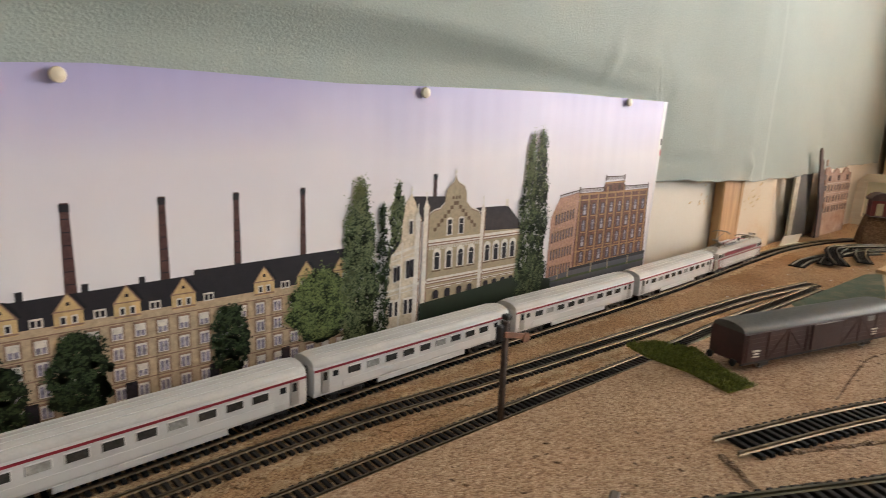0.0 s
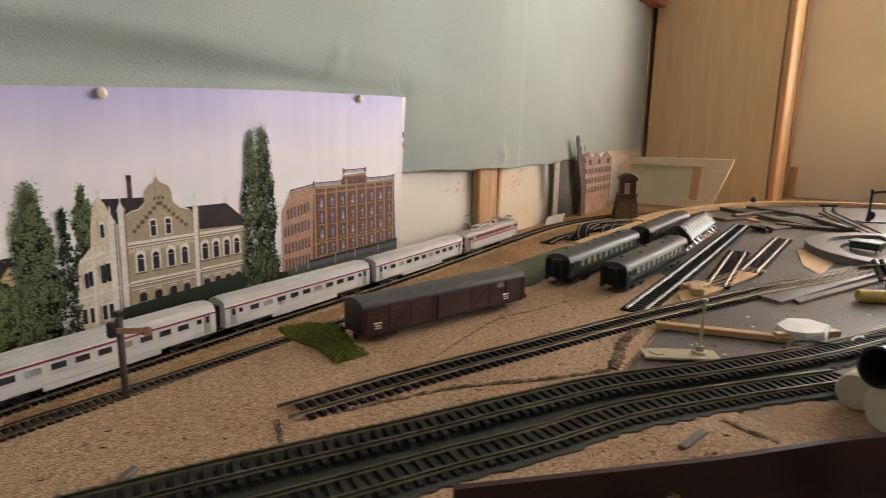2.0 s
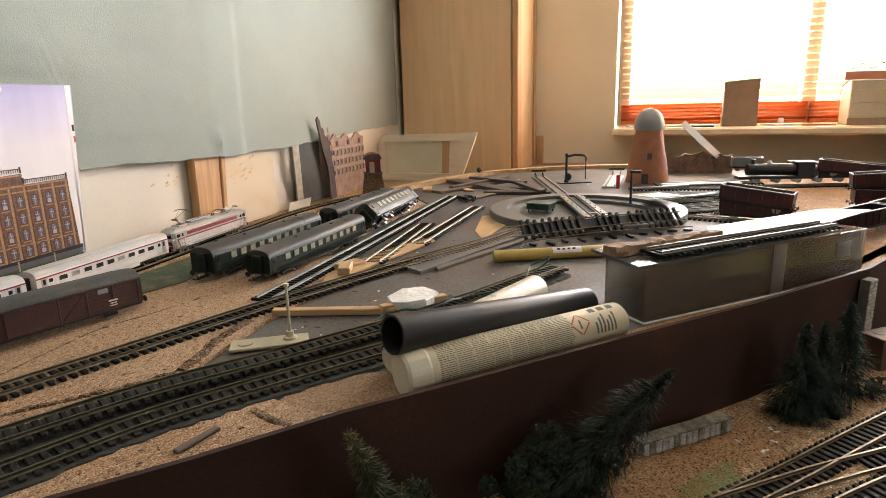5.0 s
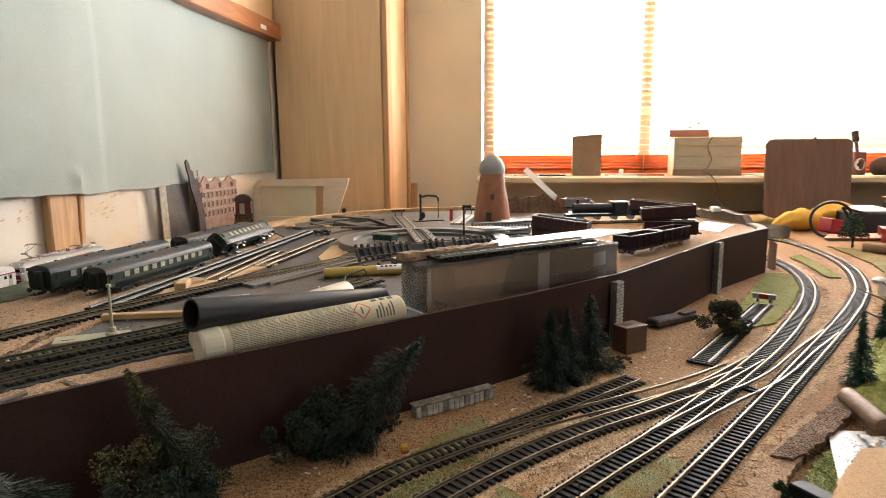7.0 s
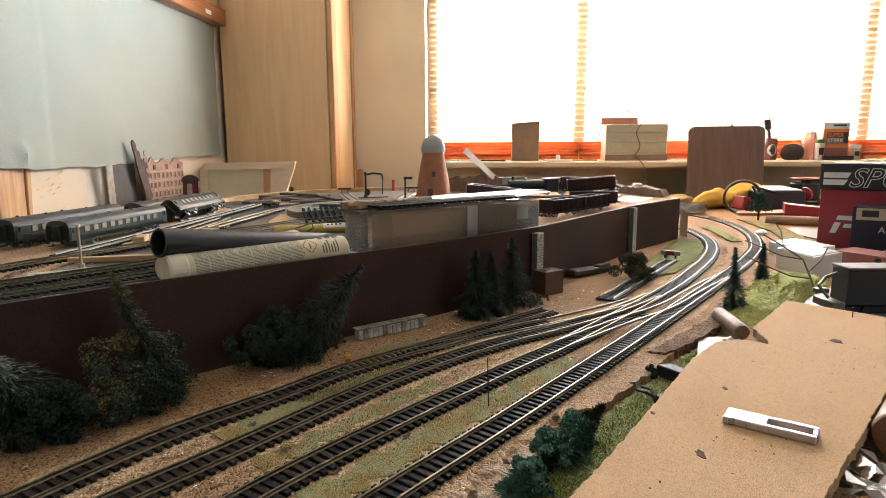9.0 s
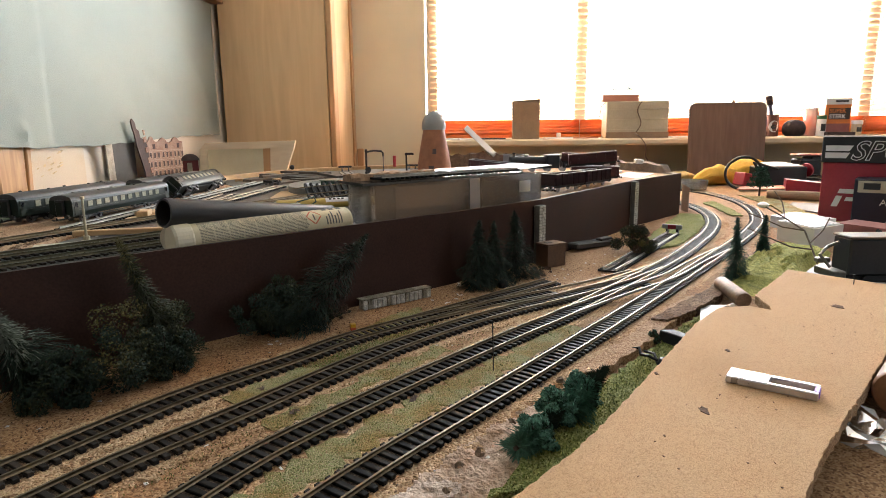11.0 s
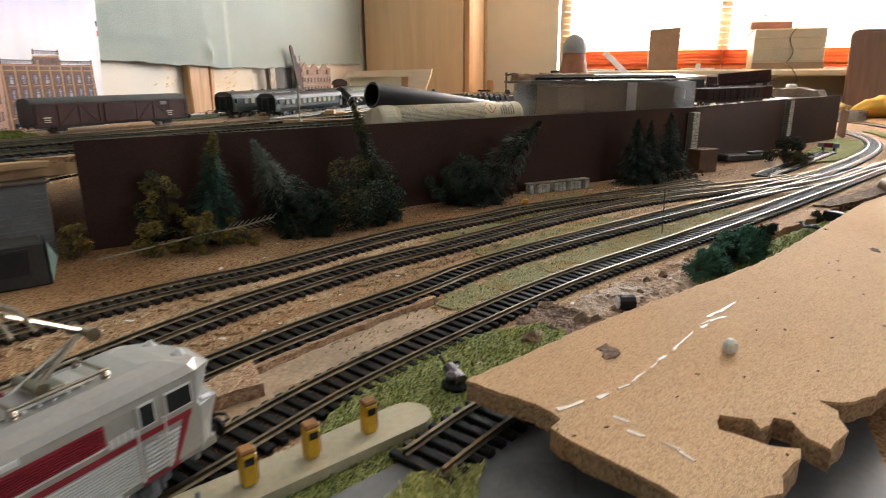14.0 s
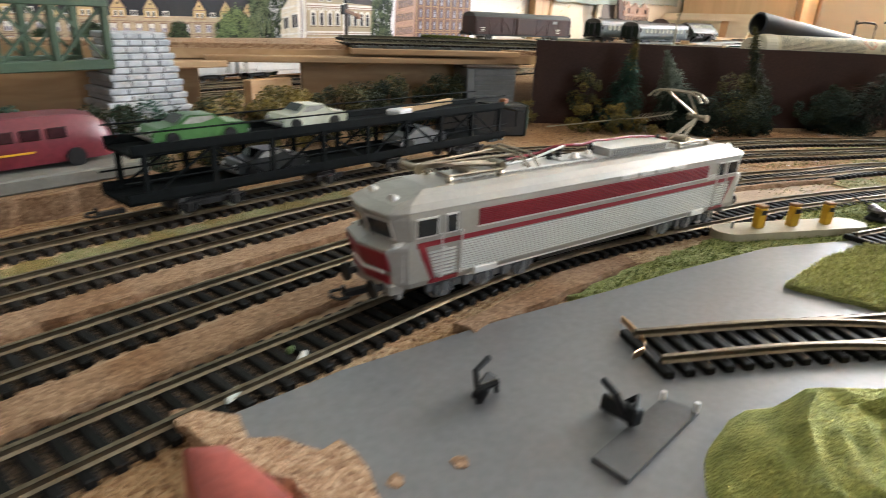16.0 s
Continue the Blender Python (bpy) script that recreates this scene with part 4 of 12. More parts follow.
printed_each("printed_brick_step", hd, print_colour("brown_brick", (0.15, 0.095, 0.055), 0.2))
printed("printed_hedge", Flat(12).poly([(0.449, 0.0), (0.450, 0.036), (0.4514, 0.0401), (0.50, 0.0430), (0.55, 0.0455), (0.609, 0.0504), (0.66, 0.044), (0.70, 0.036), (0.70, 0.0)]), P_G[0])
# the red brick block: pilasters, string courses and five rows of windows
printed("printed_block", Flat(4).poly([(0.6900, 0.02), (0.6932, 0.1267), (0.7106, 0.1540), (0.7268, 0.1560), (0.7500, 0.1600), (0.7565, 0.1600), (0.7500, 0.02)]), P_ROSE)
printed("printed_block", Flat(4).poly([(0.7500, 0.02), (0.7565, 0.1590), (0.8200, 0.1590), (0.8210, 0.1730), (0.8759, 0.1745), (0.8760, 0.1580), (0.9500, 0.1590), (0.9560, 0.02)]), P_BRICK)
P_PIL = print_colour("pilaster", (0.40, 0.225, 0.105), 0.25, 300)
P_GLASS = print_colour("violet_glass", (0.155, 0.125, 0.155), 0.5, 400)
bs, bk, bw, bg, bt = Flat(5), Flat(5), Flat(6), Flat(7), Flat(6)
BAYS = [0.7600 + 0.0235 * k for k in range(9)]
for k, x in enumerate(BAYS):
    bs.rect(x - 0.0012, 0.0960, 0.0036, 0.1220 + (0.018 if k in (3, 5) else 0))
    bk.rect(x + 0.0022, 0.0960, 0.0014, 0.1200)
for z, h in ((0.1565, 0.0030), (0.1480, 0.0022), (0.0690, 0.0022), (0.0460, 0.0030)):
    bs.rect(0.8530, z, 0.196, h)
bs.rect(0.8490, 0.1720, 0.056, 0.0024)
for x0, x1 in zip(BAYS, BAYS[1:]):
    x = (x0 + x1) / 2 + 0.0006
    for z in (0.1335, 0.1090, 0.0845, 0.0600):
        arched(bw, x, z, 0.0106, 0.0186, 0.002)
        bg.rect(x, z - 0.0006, 0.0074, 0.0152)
        bt.rect(x, z - 0.0108, 0.0130, 0.0016)
for x in (0.836, 0.862):
    bw.rect(x, 0.1640, 0.0080, 0.0080)
bars = Flat(8)
for x0, x1 in zip(BAYS, BAYS[1:]):
    x = (x0 + x1) / 2 + 0.0006
    for z in (0.1335, 0.1090, 0.0845, 0.0600):
        bars.rect(x, z, 0.0010, 0.0150)
        bars.rect(x, z + 0.0020, 0.0074, 0.0010)
        if (int(x * 2000) + int(z * 3000)) % 3 == 0:
            bars.rect(x, z - 0.0045, 0.0064, 0.0060)
# its long side, drawn towards the corner
for k in range(8):
    f = k / 7
    x, rise = 0.6985 + 0.0460 * f, 0.0100 * f
    bs.rect(x + 0.0028, 0.088 + rise, 0.0013, 0.100 + 0.02 * f)
    for z in (0.1210, 0.0960, 0.0705, 0.0465):
        if k or z < 0.12:
            bw.rect(x, z + rise * (z - 0.03) * 9, 0.0038, 0.0150)
            bg.rect(x + 0.0004, z + rise * (z - 0.03) * 9, 0.0022, 0.0120)
# balustrades along the roofs
for k in range(11):
    bk.rect(0.7115 + 0.0042 * k, 0.1555 + 0.0006 * k, 0.0012, 0.0048)
bk.poly([(0.7100, 0.1570), (0.7560, 0.1630), (0.7560, 0.1642), (0.7100, 0.1582)])
for x0, x1, z in ((0.7575, 0.8200, 0.1600), (0.8230, 0.8750, 0.1765), (0.8770, 0.9490, 0.1600)):
    n = int((x1 - x0) / 0.0034)
    for k in range(n + 1):
        bk.rect(x0 + (x1 - x0) * k / n, z + 0.0022, 0.0012, 0.0046)
    bk.rect((x0 + x1) / 2, z + 0.0050, x1 - x0, 0.0012)
    for x in (x0, x1):
        bk.rect(x, z + 0.0035, 0.0030, 0.0090)
printed_each("printed_pilaster", bs, P_PIL)
printed_each("printed_shadow_line", bk, print_colour("brick_shadow", (0.085, 0.045, 0.034), 0.3))
printed_each("printed_window", bw, print_colour("dark_surround", (0.10, 0.055, 0.042), 0.3))
printed_each("printed_pane", bg, P_GLASS)
printed_each("printed_sash", bars, print_colour("grey_sash", (0.42, 0.38, 0.42), 0.2))
printed_each("printed_sill", bt, P_PIL)
printed("printed_street", Flat(9).poly([(0.64, 0.004), (0.64, 0.030), (0.693, 0.0380), (0.74, 0.0415), (0.81, 0.0430), (0.958, 0.0445), (0.956, 0.0)]), P_STREET)
printed("printed_hedge", Flat(10).poly([(0.69, 0.030), (0.74, 0.0340), (0.81, 0.0352), (0.957, 0.0362), (0.957, 0.0330), (0.81, 0.0315), (0.74, 0.030)]), P_G[1])
printed("printed_shade", Flat(9).poly([(0.74, 0.0415), (0.81, 0.0430), (0.958, 0.0445), (0.958, 0.0505), (0.81, 0.0475), (0.74, 0.0455)]), P_ROOF)
for x in (0.716, 0.741, 0.800, 0.846, 0.905):
    printed("printed_lamp", Flat(11).rect(x, 0.040, 0.0024, 0.015), P_SAND)


def printed_tree(name, x, z0, z1, width, tall, tones, n, seed, layer=11):
    """A printed tree: a dark uneven body, clumps of small leaves, lighter on their upper left."""
    rnd = random.Random(seed)
    layers = [Flat(layer + k) for k in range(len(tones))]

    def half(f):
        if tall:
            return width / 2 * (min(1.0, (1 - f) * 2.6 + 0.10) ** 0.8 * (1 - 0.16 * f)) * (0.88 + 0.12 * math.sin(f * 17 + seed))
        return width / 2 * math.sqrt(max(0.0, 1 - (2 * f - 1) ** 2)) * (0.88 + 0.12 * math.sin(f * 19 + seed))

    for k in range(n // 2):
        f = rnd.random()
        r = width * rnd.uniform(0.03, 0.075)
        px, pz, a = x + rnd.uniform(-0.84, 0.84) * half(f), z0 + (z1 - z0) * f * 0.97, rnd.uniform(0, 6.3)
        layers[0].poly([(px + r * math.cos(a + j * 1.2566), pz + r * math.sin(a + j * 1.2566)) for j in range(5)])
    clumps = []
    for k in range(int(n * 0.10)):
        f = rnd.random()
        clumps.append((x + rnd.uniform(-0.9, 0.9) * half(f), z0 + (z1 - z0) * f, width * rnd.uniform(0.04, 0.085)))
    for k in range(n * 4):
        cx, cz, r = clumps[rnd.randrange(len(clumps))]
        dx, dz = rnd.gauss(0, r * 0.8), rnd.gauss(0, r * (1.5 if tall else 0.7))
        lit = (dz - dx) / r * 0.42 + rnd.gauss(0, 0.45) + 0.10 - 0.35 * (cx - x) / width
        t = 0 if lit < -0.1 else min(len(tones) - 1, 1 + int(max(0.0, lit) * 1.9))
        q = rnd.uniform(0.0007, 0.0015)
        a = rnd.uniform(0, 6.3)
        layers[t].poly([(cx + dx + q * math.cos(a + j * 2.0944 + rnd.uniform(-0.4, 0.4)), max(z0, cz + dz) + q * math.sin(a + j * 2.0944) * 1.2) for j in range(3)])
    for lay, tone in zip(layers, tones):
        if lay.v:
            printed(name, lay, tone)


printed_tree("printed_poplar", 0.4170, 0.07, 0.184, 0.032, True, P_G[:3], 800, 2, 1)
printed_tree("printed_poplar", 0.3650, -0.004, 0.188, 0.057, True, P_G[:3], 2100, 1)
printed_tree("printed_poplar", 0.3950, 0.0, 0.162, 0.025, True, [P_G[0], P_G[0], P_G[1]], 600, 3)
printed_tree("printed_poplar", 0.6410, 0.01, 0.241, 0.044, True, P_G[:3], 1300, 4)
printed_tree("printed_poplar", 0.6630, 0.01, 0.248, 0.048, True, [P_G[0], P_G[0], P_G[1], P_G[2]], 1500, 5)
printed_tree("printed_shrub", 0.655, 0.0, 0.075, 0.075, False, [P_G[0], P_G[0], P_G[1]], 700, 6)
printed_tree("printed_tree", 0.318, 0.026, 0.097, 0.092, False, [P_G[0], P_G[1], P_G[3], P_G[3]], 1500, 7)
printed_tree("printed_tree", 0.219, 0.008, 0.077, 0.046, False, [P_G[0], P_G[0], P_G[1]], 700, 8)
printed_tree("printed_tree", 0.092, 0.0, 0.076, 0.056, False, [P_G[0], P_G[0], P_G[1]], 800, 9)
printed_tree("printed_tree", 0.034, -0.002, 0.066, 0.05, False, [P_G[0], P_G[0], P_G[1]], 700, 10)
printed_tree("printed_tree", -0.14, -0.002, 0.09, 0.09, False, [P_G[0], P_G[1], P_G[2]], 900, 11)
PIN = mat("cream_pin_plastic", (0.72, 0.63, 0.47), 0.35, vary=0.05)
pin_mesh = M().lathe([(0.0012, 0), (0.0012, 0.003), (0.0052, 0.0035), (0.0062, 0.0055), (0.0055, 0.008), (0.002, 0.0092), (0.0003, 0.0094)], 14)
pin_mesh.smooth = True
pin = solid("drawing_pin", pin_mesh, PIN, "round cream drawing pin holding the poster", "pin", pose(0.094, POSTER_Y + 0.002, 0.279, 90), "drawing pins")
for x, z in ((0.4485, 0.2865), (0.861, 0.2955), (-0.31, 0.277)):
    copy_thing(pin, pose(x, POSTER_Y + 0.002, z, 90))

# battens, boards and props below the cloth
STAIN = mat("stained_wallpaper", (0.66, 0.56, 0.42), 0.6, vary=0.1, scale=14, fine=300, bump=0.4, col2=(0.62, 0.42, 0.2), spot=0.72)
solid("wall_panel", M().box((1.43, 0.556, 0.08), (0.215, 0.006, 0.30), b=0.001), STAIN, "cream wall panel with brown stains", "wall panel", kind="structure")
solid("wall_batten", M().box((1.279, 0.5525, 0.085), (0.078, 0.021, 0.20), b=0.003), PINE, "upright pine batten on the wall", "batten", kind="structure")
solid("wall_batten", M().box((1.335, 0.5545, 0.085), (0.014, 0.016, 0.20), pose(0, 0, 0, 0, 4, 0), b=0.002), PINE, "narrow pine batten beside a wider one", "batten", kind="structure")
DARKB = mat("dark_grey_board", (0.085, 0.078, 0.07), 0.6, vary=0.3, scale=20)
solid("leaning_board", M().box((1.625, 0.540, 0.078), (0.030, 0.005, 0.164), pose(0, 0, 0, 3, -7, 0), b=0.001), mat("pale_offcut", (0.42, 0.38, 0.31), 0.7), "narrow pale grey board leaning on the wall", "board")
solid("leaning_board", M().box((1.70, 0.549, 0.080), (0.115, 0.005, 0.165), b=0.001), DARKB, "dark grey board leaning on the wall", "board")
CARD = mat("white_card", (0.72, 0.68, 0.6), 0.6, vary=0.05, scale=30)
solid("folded_card", M().box((1.60, 0.525, 0.008), (0.09, 0.001, 0.026), pose(0, 0, 0, 18, 0, -6)).box((1.60, 0.513, -0.0025), (0.09, 0.03, 0.001)), CARD, "small white folded card at the wall foot", "card")
# ochre stains on the wall beside the batten, laid on as thin flat flecks
STAIN_OCHRE = mat("ochre_wall_stain", (0.62, 0.47, 0.27), 0.8, vary=0.35, scale=90, fine=500, bump=0.3)
rnd = random.Random(71)
for x0, z0, n, face in ((1.205, 0.118, 9, 0.5646), (1.405, 0.120, 11, 0.5526)):
    for k in range(n):
        x, z, w, h = x0 + rnd.gauss(0, 0.022), z0 + rnd.gauss(0, 0.012), rnd.uniform(0.004, 0.014), rnd.uniform(0.0012, 0.0035)
        solid("torn_paper_scrap", M().add([(x + w * f * rnd.uniform(0.8, 1.1), face, z + h * g * rnd.uniform(0.6, 1.2) + 0.25 * w * f) for f, g in ((-1, 0), (-0.4, -1), (0.4, -0.8), (1, 0.1), (0.5, 0.9), (-0.3, 1))], [(0, 1, 2, 3, 4, 5)]), STAIN_OCHRE, "small ochre stain on the wall, as a thin flat fleck", "paper scrap", group="torn wall scraps", kind="structure")
# an old facade of houses standing on its own
FACADE = mat("weathered_card_facade", (0.30, 0.18, 0.135), 0.75, vary=0.35, scale=40, fine=300, bump=0.2, col2=(0.44, 0.33, 0.26), spot=0.55)
FAC_D = mat("dark_card_facade", (0.09, 0.06, 0.055), 0.7, vary=0.3, scale=40)
FAC_P = mat("pale_facade_trim", (0.46, 0.36, 0.29), 0.75, vary=0.25, scale=60)
fac = thing("facade_model", pose(1.9, 0.53, 0), "weathered brown card facade of gabled town houses with a leaning spire", "model facade")
FAC_GABLES = [(1.769, -0.004), (1.79, 0.12), (1.792, 0.158), (1.806, 0.166), (1.813, 0.175), (1.821, 0.178), (1.829, 0.175), (1.836, 0.166), (1.849, 0.161), (1.864, 0.163), (1.874, 0.17), (1.888, 0.174), (1.901, 0.17), (1.909, 0.162), (1.923, 0.157), (1.941, 0.162), (1.951, 0.171), (1.964, 0.175), (1.978, 0.171), (1.988, 0.163), (2.01, 0.16), (2.012, -0.004)]
FAC_SPIRE = [(1.715, 0.221), (1.722, 0.228), (1.733, 0.217), (1.737, 0.2), (1.749, 0.195), (1.754, 0.176), (1.769, 0.17), (1.787, 0.155), (1.803, -0.004), (1.769, -0.004), (1.764, 0.075), (1.734, 0.15), (1.727, 0.185), (1.72, 0.2)]
for name, line, y, material in (("front", FAC_GABLES, 0.0, FACADE), ("spire", FAC_SPIRE, -0.006, FAC_D)):
    n_ = len(line)
    part(name, M().add([(x - 1.9, y, z) for x, z in line] + [(x - 1.9, y + 0.004, z) for x, z in line], [tuple(range(n_)), tuple(range(n_, 2 * n_))[::-1], *[(k, (k + 1) % n_, n_ + (k + 1) % n_, n_ + k) for k in range(n_)]]), material, fac)
for g in range(3):
    gx = -0.068 + 0.073 * g
    part("gable_window", M().box((gx, -0.0008, 0.148), (0.012, 0.0016, 0.014)), FAC_D, fac)
    for k in range(3):
        for z in (0.122, 0.094, 0.066):
            part("window_frame", M().box((gx + 0.023 * (k - 1), -0.0006, z), (0.014, 0.0014, 0.020)), FAC_P, fac)
            part("window", M().box((gx + 0.023 * (k - 1), -0.001, z), (0.009, 0.0016, 0.016)), FAC_D, fac)
for z in (0.135, 0.108, 0.08):
    part("cornice", M().box((0.0, -0.0012, z), (0.212, 0.002, 0.0025)), FAC_P, fac)
for k, (x, z) in enumerate(((-0.125, 0.17), (-0.118, 0.14), (-0.110, 0.11), (-0.10, 0.08), (-0.127, 0.19))):
    part("spire_panel", M().box((x, -0.0068, z), (0.016 if k < 4 else 0.008, 0.002, 0.015), pose(0, 0, 0, 0, -12, 0)), FACADE, fac)
# a pale framed panel, wider at its top, standing by the wardrobe
PALE = wood("pale_frame_wood", (0.84, 0.74, 0.57), (0.74, 0.62, 0.46), (10, 1.2, 10), 6, 0.6)
PANEL_C = mat("cream_green_panel", (0.72, 0.68, 0.50), 0.35, vary=0.08, scale=9, fine=200, bump=0.05)
mir = thing("framed_panel", pose(2.19, 0.38, 0), "cream panel in a pale wooden frame leaning by the wardrobe", "framed panel")


def upright(pts, x0, x1):
    """A flat piece in the yz plane with a thickness along x."""
    n = len(pts)
    return M().add([(x0, y - 0.38, z) for y, z in pts] + [(x1, y - 0.38, z) for y, z in pts], [tuple(range(n)), tuple(range(n, 2 * n))[::-1], *[(k, (k + 1) % n, n + (k + 1) % n, n + k) for k in range(n)]])


part("frame_bar", upright([(0.556, 0.127), (0.534, 0.151), (0.204, 0.157), (0.211, 0.131), (0.252, 0.131)], -0.008, 0.008), PALE, mir)
part("frame_side", upright([(0.556, 0.127), (0.530, 0.127), (0.532, -0.004), (0.560, -0.004)], -0.0076, 0.0076), PALE, mir)
part("frame_side", upright([(0.211, 0.131), (0.252, 0.131), (0.298, -0.004), (0.262, -0.004)], -0.0076, 0.0076), PALE, mir)
part("frame_bar", upright([(0.532, -0.004), (0.532, 0.022), (0.289, 0.022), (0.298, -0.004)], -0.0074, 0.0074), PALE, mir)
part("panel", upright([(0.530, 0.022), (0.530, 0.127), (0.325, 0.131), (0.329, 0.022)], 0.002, 0.006), PANEL_C, mir)
# the wardrobe's reflection, drawn as two wood-coloured strips
part("slat", upright([(0.325, 0.131), (0.329, 0.022), (0.304, 0.022), (0.298, 0.131)], 0.001, 0.007), BEECH_EDGE, mir, "brown strip drawn for the wardrobe's reflection")
part("slat", upright([(0.298, 0.131), (0.304, 0.022), (0.289, 0.022), (0.252, 0.131)], 0.0, 0.006), PALE, mir)
# spare curved track piled up behind the plateau
for k, (dx, dy, dz) in enumerate(((0, 0, 0), (0.06, -0.012, 0.003), (0.10, 0.004, 0.006), (0.15, -0.02, 0.004), (0.05, 0.016, 0.009))):
    track([(1.33 + dx, 0.418 + dy - 0.02 * k), (1.42 + dx, 0.425 + dy - 0.012 * k), (1.54 + dx, 0.408 + dy), (1.66 + dx, 0.36 + dy)], -0.003 + dz, "spare curved model track lying in a pile", rail=RAIL_S, group="spare curved tracks")


# ---- rolling stock ----
SILVER = mat("silver_plastic", (0.37, 0.355, 0.325), 0.38, 0.3, vary=0.08, scale=30, fine=600, bump=0.03)
SILVER_L = mat("bright_silver_ribs", (0.66, 0.65, 0.63), 0.42, 0.15, vary=0.04, scale=20, fine=600, bump=0.0)
COACH_ROOF = mat("pale_grey_coach_roof", (0.50, 0.485, 0.455), 0.5, vary=0.1, scale=30, fine=600, bump=0.03)
SILVER_D = mat("worn_grey_silver", (0.60, 0.59, 0.57), 0.42, 0.05, vary=0.1, scale=30, fine=600, bump=0.03)
RED = mat("dark_red_livery", (0.25, 0.015, 0.028), 0.4, vary=0.12, scale=40)
BLACK = mat("black_plastic", (0.010, 0.009, 0.009), 0.42, vary=0.3, scale=60)
GLASS_D = mat("dark_window", (0.02, 0.021, 0.024), 0.12, vary=0.2, scale=20, bump=0.0)
GLASS_C = mat("coach_window", (0.045, 0.043, 0.040), 0.15, vary=0.4, scale=70, bump=0.0)
GLASS_L = mat("lit_window", (0.34, 0.335, 0.31), 0.2, vary=0.35, scale=60, bump=0.0)
NICKEL = mat("nickel_metal", (0.36, 0.31, 0.24), 0.34, 1.0, vary=0.2, scale=90, bump=0.02)
STEEL = mat("wheel_steel", (0.34, 0.33, 0.31), 0.35, 1.0, vary=0.3, scale=90)
GREY_DK = mat("dark_grey_bogie_plastic", (0.12, 0.125, 0.13), 0.42, vary=0.2, scale=60)
GREY_P = mat("grey_plastic", (0.25, 0.25, 0.245), 0.45, vary=0.15, scale=50)
DGREEN = mat("dark_green_livery", (0.009, 0.016, 0.010), 0.45, spec=0.2, vary=0.2, scale=40)
OLIVE = mat("olive_green_livery", (0.022, 0.027, 0.014), 0.45, spec=0.3, vary=0.2, scale=40)
ROOF_G = mat("dark_grey_roof", (0.062, 0.056, 0.050), 0.5, spec=0.3, vary=0.25, scale=30)
CREAM_W = mat("cream_window", (0.36, 0.35, 0.26), 0.22, vary=0.25, scale=80, bump=0.0)
WAGON_R = mat("red_brown_wagon", (0.050, 0.017, 0.014), 0.45, vary=0.25, scale=40)
WAGON_ROOF = mat("grey_wagon_roof", (0.070, 0.067, 0.060), 0.55, spec=0.3, vary=0.25, scale=25)
MAROON_D = mat("dark_maroon_wagon", (0.020, 0.008, 0.009), 0.5, spec=0.25, vary=0.3, scale=40)
MAROON = mat("maroon_wagon", (0.05, 0.013, 0.014), 0.4, vary=0.25, scale=40)
BEIGE_M = mat("letter_cream", (0.66, 0.62, 0.52), 0.5, vary=0.05)
RAILTOP = 0.0023


def wheelset(parent, x, r=0.0055):
    part("wheelset", M().rod((x, -0.0085, r), (x, 0.0085, r), 0.0012, seg=6).rod((x, -0.0098, r), (x, -0.0072, r), r, seg=14).rod((x, 0.0072, r), (x, 0.0098, r), r, seg=14), STEEL, parent)


def bogie(parent, x, axles, length, material, label=""):
    """A bogie frame with its wheels as sub-parts."""
    m = M()
    for s in (-1, 1):
        m.box((x, s * 0.0125, 0.0068), (length, 0.0016, 0.0036), b=0.0005)
        for a in axles:
            m.box((x + a, s * 0.0134, 0.0055), (0.0058, 0.0026, 0.0062), b=0.0008)
            m.rod((x + a - 0.004, s * 0.0136, 0.008), (x + a - 0.004, s * 0.0136, 0.0042), 0.0011, seg=6)
            m.rod((x + a + 0.004, s * 0.0136, 0.008), (x + a + 0.004, s * 0.0136, 0.0042), 0.0011, seg=6)
    m.box((x, 0, 0.008), (length * 0.7, 0.02, 0.004), b=0.0006)
    ob = part("bogie", m, material, parent, label)
    for a in axles:
        wheelset(ob, x + a)
    return ob


def coupler(parent, x, s):
    m = M().box((x + s * 0.006, 0, 0.0065), (0.014, 0.0035, 0.0022), b=0.0004)
    m.tube([(x + s * 0.012, -0.004, 0.0068), (x + s * 0.016, -0.004, 0.0068), (x + s * 0.018, 0, 0.0068), (x + s * 0.016, 0.004, 0.0068), (x + s * 0.012, 0.004, 0.0068)], 0.0007, 5)
    m.rod((x + s * 0.012, 0, 0.0065), (x + s * 0.013, 0, 0.010), 0.001, seg=5)
    part("coupler", m, BLACK, parent)


